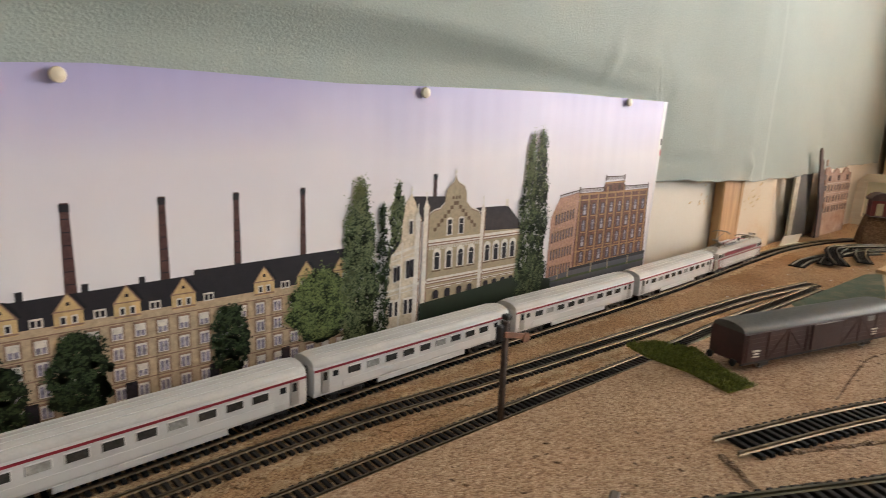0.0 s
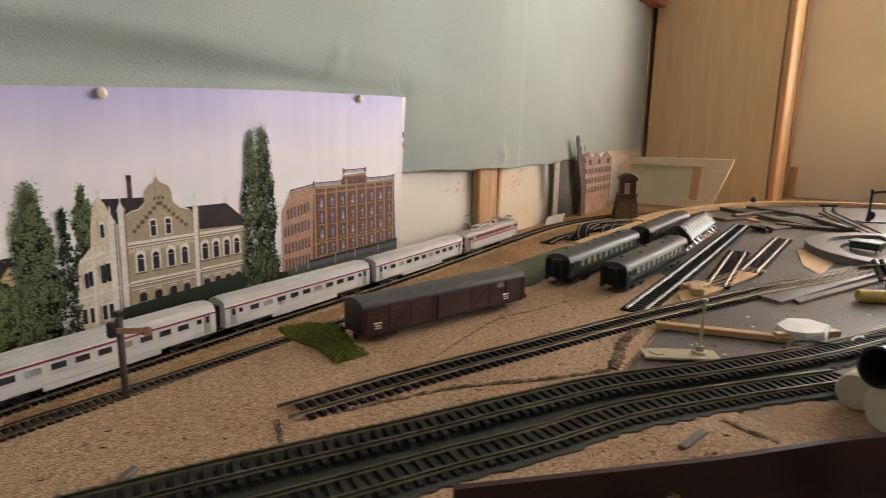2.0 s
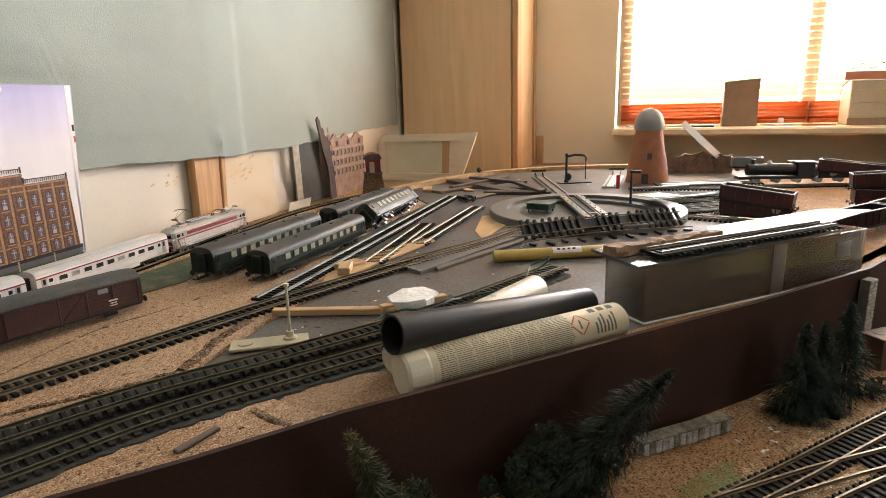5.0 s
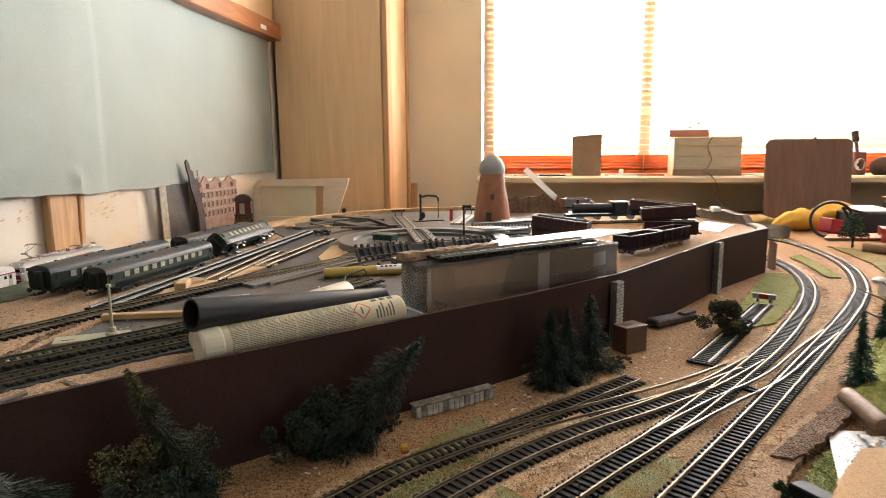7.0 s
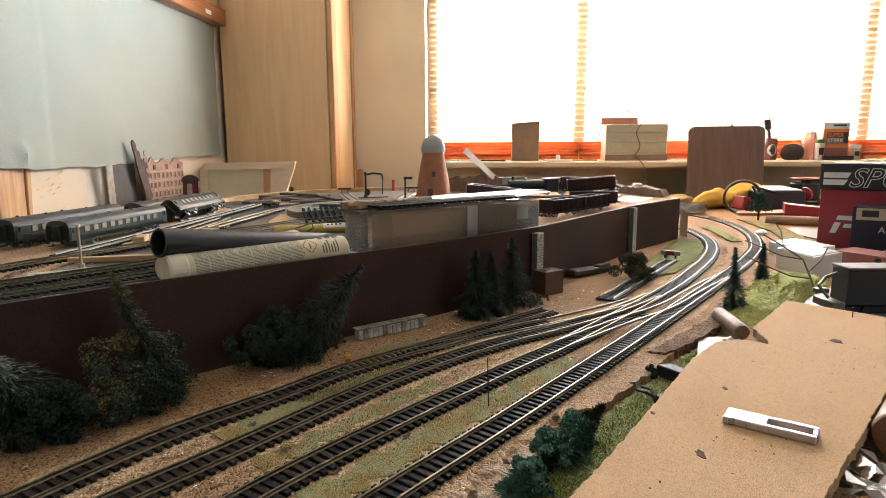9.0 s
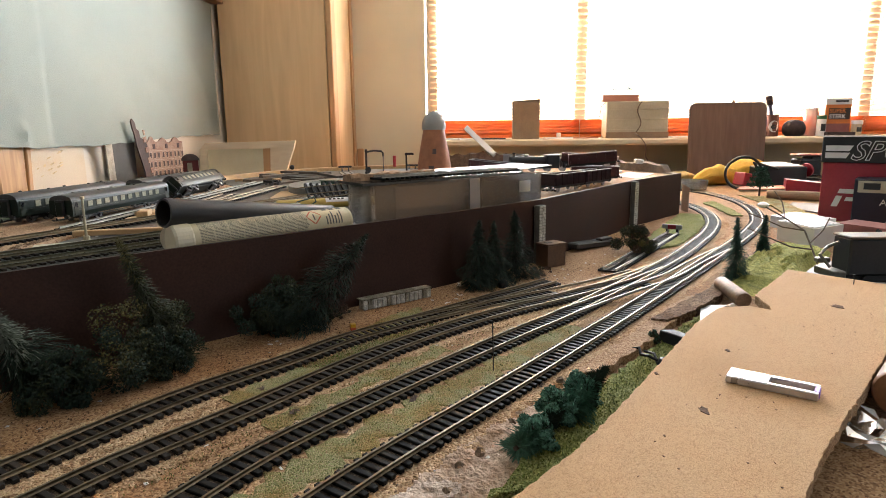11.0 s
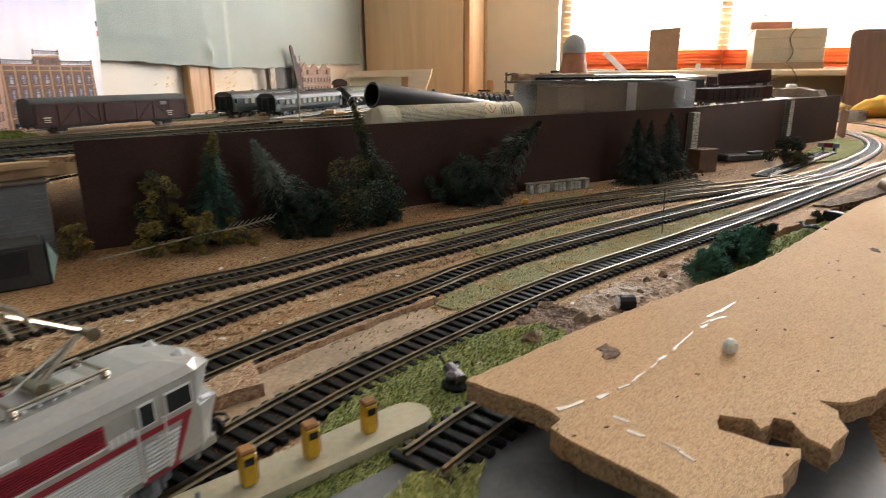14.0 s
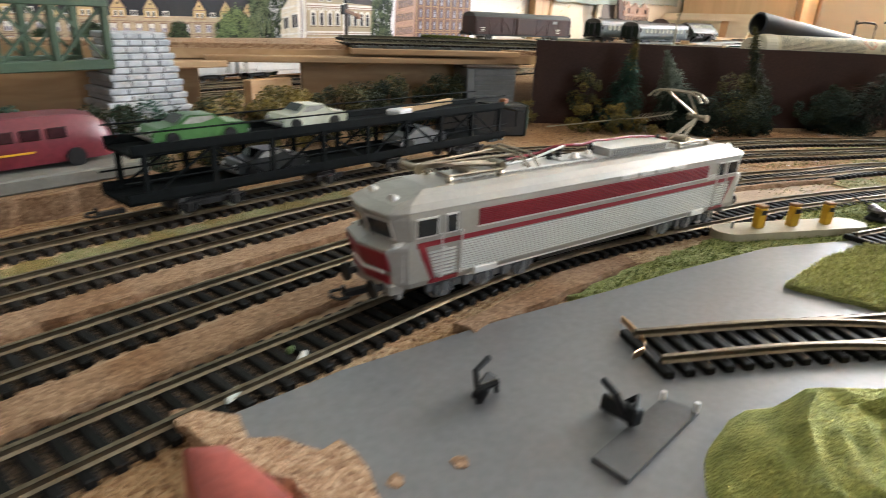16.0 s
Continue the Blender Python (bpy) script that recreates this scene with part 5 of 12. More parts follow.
def pantograph(parent, x, up, s):
    """A single-arm current collector, raised or folded flat on the roof."""
    z = 0.0478
    pan = part("pantograph", M().box((x, 0, z + 0.001), (0.005, 0.013, 0.0016), b=0.0004), NICKEL, parent, "raised nickel pantograph" if up else "folded nickel pantograph")
    for y in (-0.0075, 0.0075):
        part("base_bar", M().rod((x - 0.014, y, z + 0.001), (x + 0.014, y, z + 0.001), 0.0006, seg=6), NICKEL, pan)
        for dx in (-0.013, 0.013):
            part("insulator", M().lathe([(0.0013, -0.003), (0.0016, -0.002), (0.0010, -0.0013), (0.0015, -0.0004), (0.0009, 0.0008)], 8, (x + dx, y, z)), NICKEL, pan)
    for dx in (-0.013, 0.0, 0.013):
        part("cross_bar", M().rod((x + dx, -0.0075, z + 0.001), (x + dx, 0.0075, z + 0.001), 0.0006, seg=6), NICKEL, pan)
    knee = (x + s * (0.013 if up else 0.026), 0, z + (0.012 if up else 0.0048))
    tip = (x - s * (0.010 if up else 0.024), 0, z + (0.0262 if up else 0.0062))
    root = x - s * (0.004 if up else 0.016)
    part("spring_drum", M().rod((root, -0.006, z + 0.002), (root, 0.006, z + 0.002), 0.0019, seg=10), NICKEL, pan)
    for y in (-0.0028, 0.0028):
        part("arm", M().rod((root, y, z + 0.0018), knee, 0.0009, 0.0008, 6), NICKEL, pan)
    part("arm", M().rod((root - s * 0.005, 0.001, z + 0.0015), (knee[0] - s * 0.002, 0.001, knee[2] - 0.0012), 0.0005, seg=5), NICKEL, pan)
    for y in (-0.0062, 0.0062):
        part("arm", M().rod(knee, (tip[0], y, tip[2]), 0.0007, 0.0005, 6), NICKEL, pan)
    part("joint", M().rod((knee[0], -0.0052, knee[2]), (knee[0], 0.0052, knee[2]), 0.0014, seg=9), NICKEL, pan)
    for y in (-0.0052, 0.0052):
        part("joint_disc", M().rod((knee[0], y - 0.0004, knee[2]), (knee[0], y + 0.0004, knee[2]), 0.0021, seg=12), NICKEL, pan)
    for dx in (-0.0028, 0.0028):
        part("contact_bow", M().tube([(tip[0] + dx, -0.0155, tip[2] - 0.0034), (tip[0] + dx, -0.0125, tip[2] - 0.0006), (tip[0] + dx, -0.009, tip[2] + 0.0008), (tip[0] + dx, 0.009, tip[2] + 0.0008), (tip[0] + dx, 0.0125, tip[2] - 0.0006), (tip[0] + dx, 0.0155, tip[2] - 0.0034)], 0.0006, 6), NICKEL, pan)


def text_mesh(words, size, thick=0.0001):
    """Letters of the built-in font as a mesh in the xy plane."""
    cu = bpy.data.curves.new("letters", "FONT")
    cu.body, cu.size, cu.extrude, cu.resolution_u = words, size, thick, 2
    cu.align_x, cu.align_y = "CENTER", "CENTER"
    tmp = bpy.data.objects.new("letters", cu)
    scene.collection.objects.link(tmp)
    deps = bpy.context.evaluated_depsgraph_get()
    me = bpy.data.meshes.new_from_object(tmp.evaluated_get(deps))
    bpy.data.objects.remove(tmp)
    bpy.data.curves.remove(cu)
    return me


def lettering(words, size, material, parent, where, name="lettering"):
    me = text_mesh(words, size)
    me.materials.clear()
    me.materials.append(material)
    return part(name, me, material, parent, where=where)


LOCO_LEVELS = [(0.0100, 0.0155, -0.0035, 0.0130, 0.0020), (0.0125, 0.0166, -0.0012, 0.0138, 0.0026), (0.0200, 0.0168, -0.0002, 0.0142, 0.0030), (0.0260, 0.0168, 0.0022, 0.0145, 0.0036), (0.0270, 0.0168, 0.0022, 0.0145, 0.0036), (0.0292, 0.0168, -0.0028, 0.0138, 0.0030), (0.0374, 0.0166, -0.0002, 0.0138, 0.0032), (0.0394, 0.0164, 0.0012, 0.0140, 0.0032), (0.0400, 0.0164, 0.0012, 0.0140, 0.0032), (0.0424, 0.0148, -0.0030, 0.0120, 0.0022), (0.0448, 0.0124, -0.0120, 0.0098, 0.0010), (0.0462, 0.0100, -0.0200, 0.0080, 0.0)]
LOCO_END, LOCO_CORNER = 0.1195, 0.0062


def loco_level(z):
    """Half width, nose reach, half width of the nose and its ridge at a height of the body."""
    for a, b in zip(LOCO_LEVELS, LOCO_LEVELS[1:]):
        if z <= b[0]:
            t = (z - a[0]) / (b[0] - a[0])
            return [p + (q - p) * t for p, q in zip(a[1:], b[1:])]
    return list(LOCO_LEVELS[-1][1:])


def nose_patch(s, side, y0, y1, z0, z1, out):
    """A patch on one of the two front facets, from y0 to y1 as shares of the facet's width."""
    def at(f, z):
        w, fwd, hf, c = loco_level(z)
        return Vector((s * (LOCO_END + fwd + c * (1 - f) + out), side * hf * f, z))
    quad = [at(y0, z0), at(y1, z0), at(y1, z1), at(y0, z1)]
    deep = [q - Vector((s * 0.0008, 0, 0)) for q in quad]
    return M().add(quad + deep, [(0, 1, 2, 3), (7, 6, 5, 4), (0, 4, 5, 1), (1, 5, 6, 2), (2, 6, 7, 3), (3, 7, 4, 0)])


def side_patch(pts, side, out, thick=0.0006):
    """A flat patch on a body side, from (x, z) corners."""
    n = len(pts)
    face = [(x, side * (loco_level(z)[0] + out), z) for x, z in pts]
    back = [(x, y - side * thick, z) for x, y, z in face]
    return M().add(face + back, [tuple(range(n)), tuple(range(n, 2 * n))[::-1], *[(k, (k + 1) % n, n + (k + 1) % n, n + k) for k in range(n)]])


def electric_locomotive():
    """A silver electric locomotive with red bands and a broken nose."""
    lo = thing("model_locomotive", Matrix(), "silver model electric locomotive with dark red bands on the track", "locomotive", "silver train")
    rings = []
    for z, w, fwd, hf, c in LOCO_LEVELS:
        xf, xc = LOCO_END + fwd, LOCO_END - LOCO_CORNER + min(0.0, fwd) * 0.5
        half = [(xc, -w, z), (xf, -hf, z), (xf + c, 0, z), (xf, hf, z), (xc, w, z)]
        rings.append(half + [(-x, -y, zz) for x, y, zz in half])
    part("body", M().loft(rings), SILVER, lo)
    part("roof_deck", M().box((0, 0, 0.0467), (0.172, 0.0125, 0.0008), b=0.0003), SILVER_D, lo)
    for y in (-0.0068, 0.0068):
        for k in range(42):
            part("roof_rivet", M().box((-0.082 + 0.004 * k, y * 1.06, 0.04645), (0.0009, 0.0009, 0.0009)), SILVER_L, lo)
    part("roof_box", M().box((0.030, 0, 0.0486), (0.046, 0.0145, 0.0036), b=0.0006).box((0.030, 0, 0.0507), (0.0475, 0.0158, 0.0007), b=0.0002), SILVER_D, lo, "pale louvred roof box")
    for side in (-1, 1):
        for k in range(22):
            part("roof_slat", M().box((0.0092 + 0.002 * k, side * 0.0073, 0.0486), (0.0008, 0.0005, 0.0026)), GREY_P, lo)
    part("hatch", M().box((-0.012, 0, 0.0474), (0.022, 0.008, 0.0008), b=0.0003), SILVER_D, lo)
    for side in (-1, 1):
        part("red_band", side_patch([(-0.0805, 0.0306), (0.0805, 0.0306), (0.0805, 0.0372), (-0.0805, 0.0372)], side, 0.0002), RED, lo)
        for k in range(8):
            z = 0.0311 + 0.00076 * k
            part("louvre", side_patch([(-0.0802, z), (0.0802, z), (0.0802, z + 0.00042), (-0.0802, z + 0.00042)], side, 0.0007), RED, lo)
        part("band_frame", side_patch([(-0.0815, 0.0300), (0.0815, 0.0300), (0.0815, 0.0306), (-0.0815, 0.0306)], side, 0.0005), SILVER_L, lo)
        part("red_stripe", side_patch([(-0.1095, 0.0262), (0.1095, 0.0262), (0.1095, 0.0281), (-0.1095, 0.0281)], side, 0.0003), RED, lo)
        for k in range(13):
            z = 0.0131 + 0.00098 * k
            part("rib", side_patch([(-0.0892, z), (0.0892, z), (0.0892, z + 0.00062), (-0.0892, z + 0.00062)], side, 0.00035), SILVER_L, lo)
        part("skirt", M().box((0, side * 0.0152, 0.0110), (0.17, 0.001, 0.0026)), SILVER_L, lo)
        for k in range(4):
            x = 0.006 + 0.0135 * k
            part("roof_window", side_patch([(x, 0.0383), (x + 0.0118, 0.0383), (x + 0.0118, 0.0400), (x, 0.0400)], side, 0.0004), SILVER_L, lo)
            part("roof_pane", side_patch([(x + 0.0006, 0.0386), (x + 0.0112, 0.0386), (x + 0.0112, 0.0397), (x + 0.0006, 0.0397)], side, 0.0007), SILVER_D, lo)
        for s in (-1, 1):
            for name, x0, x1, z0, z1 in (("cab_window", 0.1010, 0.1098, 0.0306, 0.0368), ("door_window", 0.0918, 0.0962, 0.0306, 0.0370)):
                frame_ = [(s * x0, z0), (s * x1, z0), (s * x1, z1), (s * x0, z1)]
                part("window_frame", side_patch([(s * (x0 - 0.0007), z0 - 0.0007), (s * (x1 + 0.0007), z0 - 0.0007), (s * (x1 + 0.0007), z1 + 0.0007), (s * (x0 - 0.0007), z1 + 0.0007)], side, 0.0003), SILVER_L, lo)
                part(name, side_patch(frame_, side, 0.0006), GLASS_D, lo)
            part("red_stripe", side_patch([(s * 0.1095, 0.0281), (s * 0.1060, 0.0262), (s * 0.1012, 0.0126), (s * 0.1035, 0.0106)], side, 0.0004), RED, lo)
            part("red_stripe", side_patch([(s * 0.1035, 0.0106), (s * 0.1012, 0.0126), (s * 0.0900, 0.0126), (s * 0.0900, 0.0106)], side, 0.0006), RED, lo)
            for k in range(8):
                z = 0.0135 + 0.0014 * k
                part("rib", side_patch([(s * 0.0916, z), (s * (0.1005 + (z - 0.0126) * 0.36), z), (s * (0.1005 + (z - 0.0118) * 0.36), z + 0.0007), (s * 0.0916, z + 0.0007)], side, 0.0006), SILVER_L, lo)
            for dx in (0.0896, 0.0990):
                part("handrail", M().rod((s * dx, side * 0.0180, 0.0130), (s * dx, side * 0.0180, 0.0305), 0.00035, seg=6), SILVER_L, lo)
                for z in (0.0135, 0.030):
                    part("rail_mount", M().box((s * dx, side * 0.0174, z), (0.001, 0.0014, 0.001)), SILVER_L, lo)
            part("door_line", side_patch([(s * 0.0902, 0.0128), (s * 0.0905, 0.0128), (s * 0.0905, 0.0376), (s * 0.0902, 0.0376)], side, 0.0002), GREY_P, lo)
            part("door_handle", M().box((s * 0.0978, side * 0.0173, 0.0245), (0.0022, 0.001, 0.0008)), SILVER_L, lo)
            part("step", M().box((s * 0.0760, side * 0.0166, 0.0118), (0.0125, 0.0024, 0.0030), b=0.0004), SILVER_L, lo)
        for k in range(4):
            part("raised_mark", side_patch([(side * (-0.0890 + 0.0021 * k), 0.0290), (side * (-0.0890 + 0.0021 * k + 0.0015), 0.0290), (side * (-0.0890 + 0.0021 * k + 0.0015), 0.0318), (side * (-0.0890 + 0.0021 * k), 0.0318)], side, 0.0005), SILVER_L, lo)
    for s in (-1, 1):
        for side in (-1, 1):
            part("nose_panel", nose_patch(s, side, 0.0, 0.97, 0.0180, 0.0255, 0.0005), RED, lo)
            part("nose_panel", nose_patch(s, side, 0.0, 0.93, 0.0126, 0.0160, 0.0006), RED, lo)
            part("windscreen_frame", nose_patch(s, side, 0.06, 0.97, 0.0296, 0.0374, 0.0004), SILVER_L, lo)
            part("windscreen", nose_patch(s, side, 0.13, 0.91, 0.0304, 0.0367, 0.0008), GLASS_D, lo)
            part("wiper", M().rod((s * (LOCO_END + 0.0012), side * 0.006, 0.0302), (s * (LOCO_END + 0.0014), side * 0.0032, 0.0348), 0.00025, seg=5), BLACK, lo)
            hl = M().lathe([(0.0002, 0.0), (0.0017, 0.0006), (0.0022, 0.0030), (0.0019, 0.0036), (0.0012, 0.0034)], 14)
            hl.smooth = True
            part("headlight", hl.moved(pose(s * (LOCO_END - 0.0075), side * 0.0072, 0.0424, 0, s * 78, 0)), SILVER_L, lo)
            part("marker_light", M().rod((s * (LOCO_END - 0.005), side * 0.0150, 0.0282), (s * (LOCO_END - 0.0008), side * 0.0146, 0.0278), 0.0011, seg=9), SILVER_L, lo)
            part("buffer", M().rod((s * (LOCO_END - 0.004), side * 0.0098, 0.0108), (s * (LOCO_END + 0.0045), side * 0.0098, 0.0108), 0.0014, seg=9).rod((s * (LOCO_END + 0.0045), side * 0.0098, 0.0108), (s * (LOCO_END + 0.0056), side * 0.0098, 0.0108), 0.0036, seg=14), BLACK, lo)
            part("corner_rail", M().rod((s * (LOCO_END - 0.0045), side * 0.0158, 0.0135), (s * (LOCO_END - 0.0045), side * 0.0158, 0.0250), 0.0003, seg=5), SILVER_L, lo)
        part("nose_rail", M().tube([(s * (LOCO_END + 0.0008), -0.0112, 0.0172), (s * (LOCO_END + 0.0028), 0, 0.0164), (s * (LOCO_END + 0.0008), 0.0112, 0.0172)], 0.0006, 6), SILVER_L, lo)
        part("bufferbeam", M().box((s * (LOCO_END - 0.003), 0, 0.0104), (0.007, 0.029, 0.0044), b=0.0006), SILVER, lo)
        part("plough", M().box((s * (LOCO_END - 0.006), 0, 0.0064), (0.003, 0.024, 0.004), b=0.0006), GREY_P, lo)
        coupler(lo, s * (LOCO_END - 0.001), s)
        bogie(lo, s * 0.073, (-0.021, 0.0, 0.021), 0.058, GREY_DK, "grey plastic bogie")
        for side in (-1, 1):
            for k in range(5):
                part("brake_gear", M().box((s * (0.052 + 0.0105 * k), side * 0.0144, 0.0072), (0.003, 0.0018, 0.0042), b=0.0004), GREY_DK, lo)
        pantograph(lo, s * 0.076, s > 0, s)
    part("underframe", M().box((0, 0, 0.0085), (0.08, 0.024, 0.006), b=0.0008), BLACK, lo)
    part("cable", M().tube([(-0.060, 0.003, 0.0488), (-0.045, 0.004, 0.0492), (-0.030, 0.004, 0.0502), (-0.022, 0.002, 0.0528), (-0.012, 0.0, 0.0532), (-0.004, 0.001, 0.0524), (0.006, 0.002, 0.0534), (0.016, 0.003, 0.0526), (0.036, 0.004, 0.0526), (0.056, 0.004, 0.0512), (0.066, 0.002, 0.0494)], 0.0007, 6), RED, lo, "thin red roof cable")
    part("cable", M().tube([(-0.056, -0.003, 0.0488), (-0.040, -0.002, 0.0496), (-0.026, -0.001, 0.0520), (-0.016, 0.001, 0.0530)], 0.0006, 6), SILVER_L, lo, "thin white roof cable")
    for x in (-0.052, -0.024, -0.018, 0.004, 0.058):
        part("insulator", M().lathe([(0.0013, 0), (0.0018, 0.001), (0.0010, 0.0017), (0.0017, 0.0028), (0.0009, 0.0034), (0.0014, 0.0044), (0.0007, 0.0056)], 8, (x, 0.0025, 0.0468)), BLACK, lo)
    part("roof_fitting", M().lathe([(0.0036, 0), (0.0036, 0.0012), (0.0020, 0.0018), (0.001, 0.0036)], 10, (-0.004, -0.003, 0.0470)), SILVER_L, lo)
    part("roof_fitting", M().lathe([(0.0024, 0), (0.0024, 0.001), (0.0010, 0.0030)], 8, (-0.014, -0.0035, 0.0474)), SILVER_L, lo)
    part("roof_fitting", M().tube([(-0.046, -0.004, 0.0475), (-0.046, -0.002, 0.0500), (-0.046, 0.002, 0.0500), (-0.046, 0.004, 0.0475)], 0.0005, 5), NICKEL, lo)
    return lo


def coach_shell(L, w, z0, z1, zr, parent, body_m, roof_m, cant=0.0012):
    """Body sides and a rounded roof as two parts."""
    side = [(-(w - cant), z0), (-w, z0 + 0.006), (-w, z1 - 0.003), (-(w - 0.0008), z1)]
    sec = side + [(-y, z) for y, z in side[::-1]]
    part("body", M().loft([[(s * L, y, z) for y, z in sec] for s in (-1, 1)]), body_m, parent)
    arc = [(math.cos(a) * (w + 0.0002), z1 + math.sin(a) ** 0.9 * (zr - z1)) for a in [math.pi * k / 12 for k in range(13)]]
    m = M().loft([[(s * (L - d), y * q, z1 + (z - z1) * q) for y, z in arc] for s, d, q in ((-1, 0, 0.93), (-1, 0.006, 1), (1, 0.006, 1), (1, 0, 0.93))])
    m.smooth = True
    part("roof", m, roof_m, parent)


def silver_coach():
    c = thing("model_coach", Matrix(), "silver model express coach with a dark red stripe", "coach", "silver train")
    L, w = 0.131, 0.0166
    coach_shell(L, w, 0.0105, 0.0385, 0.0468, c, SILVER_D, COACH_ROOF)
    for k in range(5):
        y = -0.012 + 0.006 * k
        part("roof_rib", M().box((0, y, 0.0385 + 0.0083 * math.sqrt(max(0, 1 - (y / w) ** 2)) ** 0.9 + 0.0001), (0.246, 0.0008, 0.0004)), SILVER_L, c)
    for side in (-1, 1):
        y = side * (w + 0.0001)
        part("red_stripe", M().box((0, y, 0.0352), (0.2615, 0.0005, 0.0020)), RED, c)
        part("rib_panel", M().box((0, y, 0.0168), (0.20, 0.0004, 0.007)), SILVER_L, c)
        for k in range(9):
            x = -0.088 + 0.022 * k
            part("window_frame", M().box((x, y, 0.0282), (0.0152, 0.0006, 0.0078), b=0.0002), SILVER_L, c)
            part("window", M().box((x, y + side * 0.0002, 0.0282), (0.0136, 0.0006, 0.0064)), GLASS_L if k % 4 == 3 else GLASS_C, c)
        for s in (-1, 1):
            part("door", M().box((s * 0.1195, y, 0.0235), (0.0085, 0.0006, 0.0215), b=0.0002), SILVER, c)
            part("door_window", M().box((s * 0.1195, y + side * 0.0002, 0.0290), (0.0042, 0.0006, 0.0075)), GLASS_D, c)
            part("end_window", M().box((s * 0.1085, y, 0.0290), (0.0055, 0.0006, 0.0052)), GLASS_D, c)
            for k in range(3):
                part("vent", M().box((s * (0.104 + 0.004 * k), side * (w - 0.0022), 0.0415), (0.0018, 0.0006, 0.0018), pose(0, 0, 0, side * -35)), GLASS_D, c)
        part("skirt", M().box((0, y - side * 0.0012, 0.0085), (0.12, 0.0012, 0.0055), b=0.0004), SILVER_D, c)
    for s in (-1, 1):
        part("gangway", M().box((s * (L + 0.002), 0, 0.0245), (0.005, 0.0125, 0.027), b=0.0012), BLACK, c)
        bogie(c, s * 0.094, (-0.0145, 0.0145), 0.042, BLACK)
        coupler(c, s * (L - 0.004), s)
    part("underframe", M().box((0, 0, 0.0085), (0.10, 0.02, 0.005), b=0.0006), BLACK, c)
    return c


def on_line(ob, line, s, z, back=False):
    p, h = at_length(line, s)
    return copy_thing(ob, pose(p.x, p.y, z, 0, 0, h + (180 if back else 0)))


def nearest_s(line, x):
    """How far along a line its place with this x lies."""
    out, _ = spline(line, 0.004)
    return 0.004 * min(range(len(out)), key=lambda k: abs(out[k].x - x))


def place_train(line, s0, step, coaches, z, turn):
    """Put a locomotive and its coaches on a line, one behind the other."""
    made = []
    for k in range(coaches + 1):
        s = s0 if k == 0 else s0 + step * (0.2675 + 0.2745 * (k - 1))
        a, _ = at_length(line, s - 0.08)
        b, _ = at_length(line, s + 0.08)
        mid = (a + b) / 2
        h = math.degrees(math.atan2(b.y - a.y, b.x - a.x))
        made.append((k, pose(mid.x, mid.y, z, 0, 0, h + turn)))
    return made


loco, coach = electric_locomotive(), silver_coach()
first = True
REAR_S, FRONT_S = nearest_s(R1, 1.2), nearest_s(T4, -0.022)
for line, s0, step, n, turn in ((R1, REAR_S, -1, 5, 180), (T4, FRONT_S, 1, 0, 0)):
    for k, m in place_train(line, s0, step, n, RAILTOP, turn):
        if first and k < 2:
            (loco, coach)[k].matrix_basis = m
            if k == 1:
                first = False
        else:
            copy_thing(loco if k == 0 else coach, m)


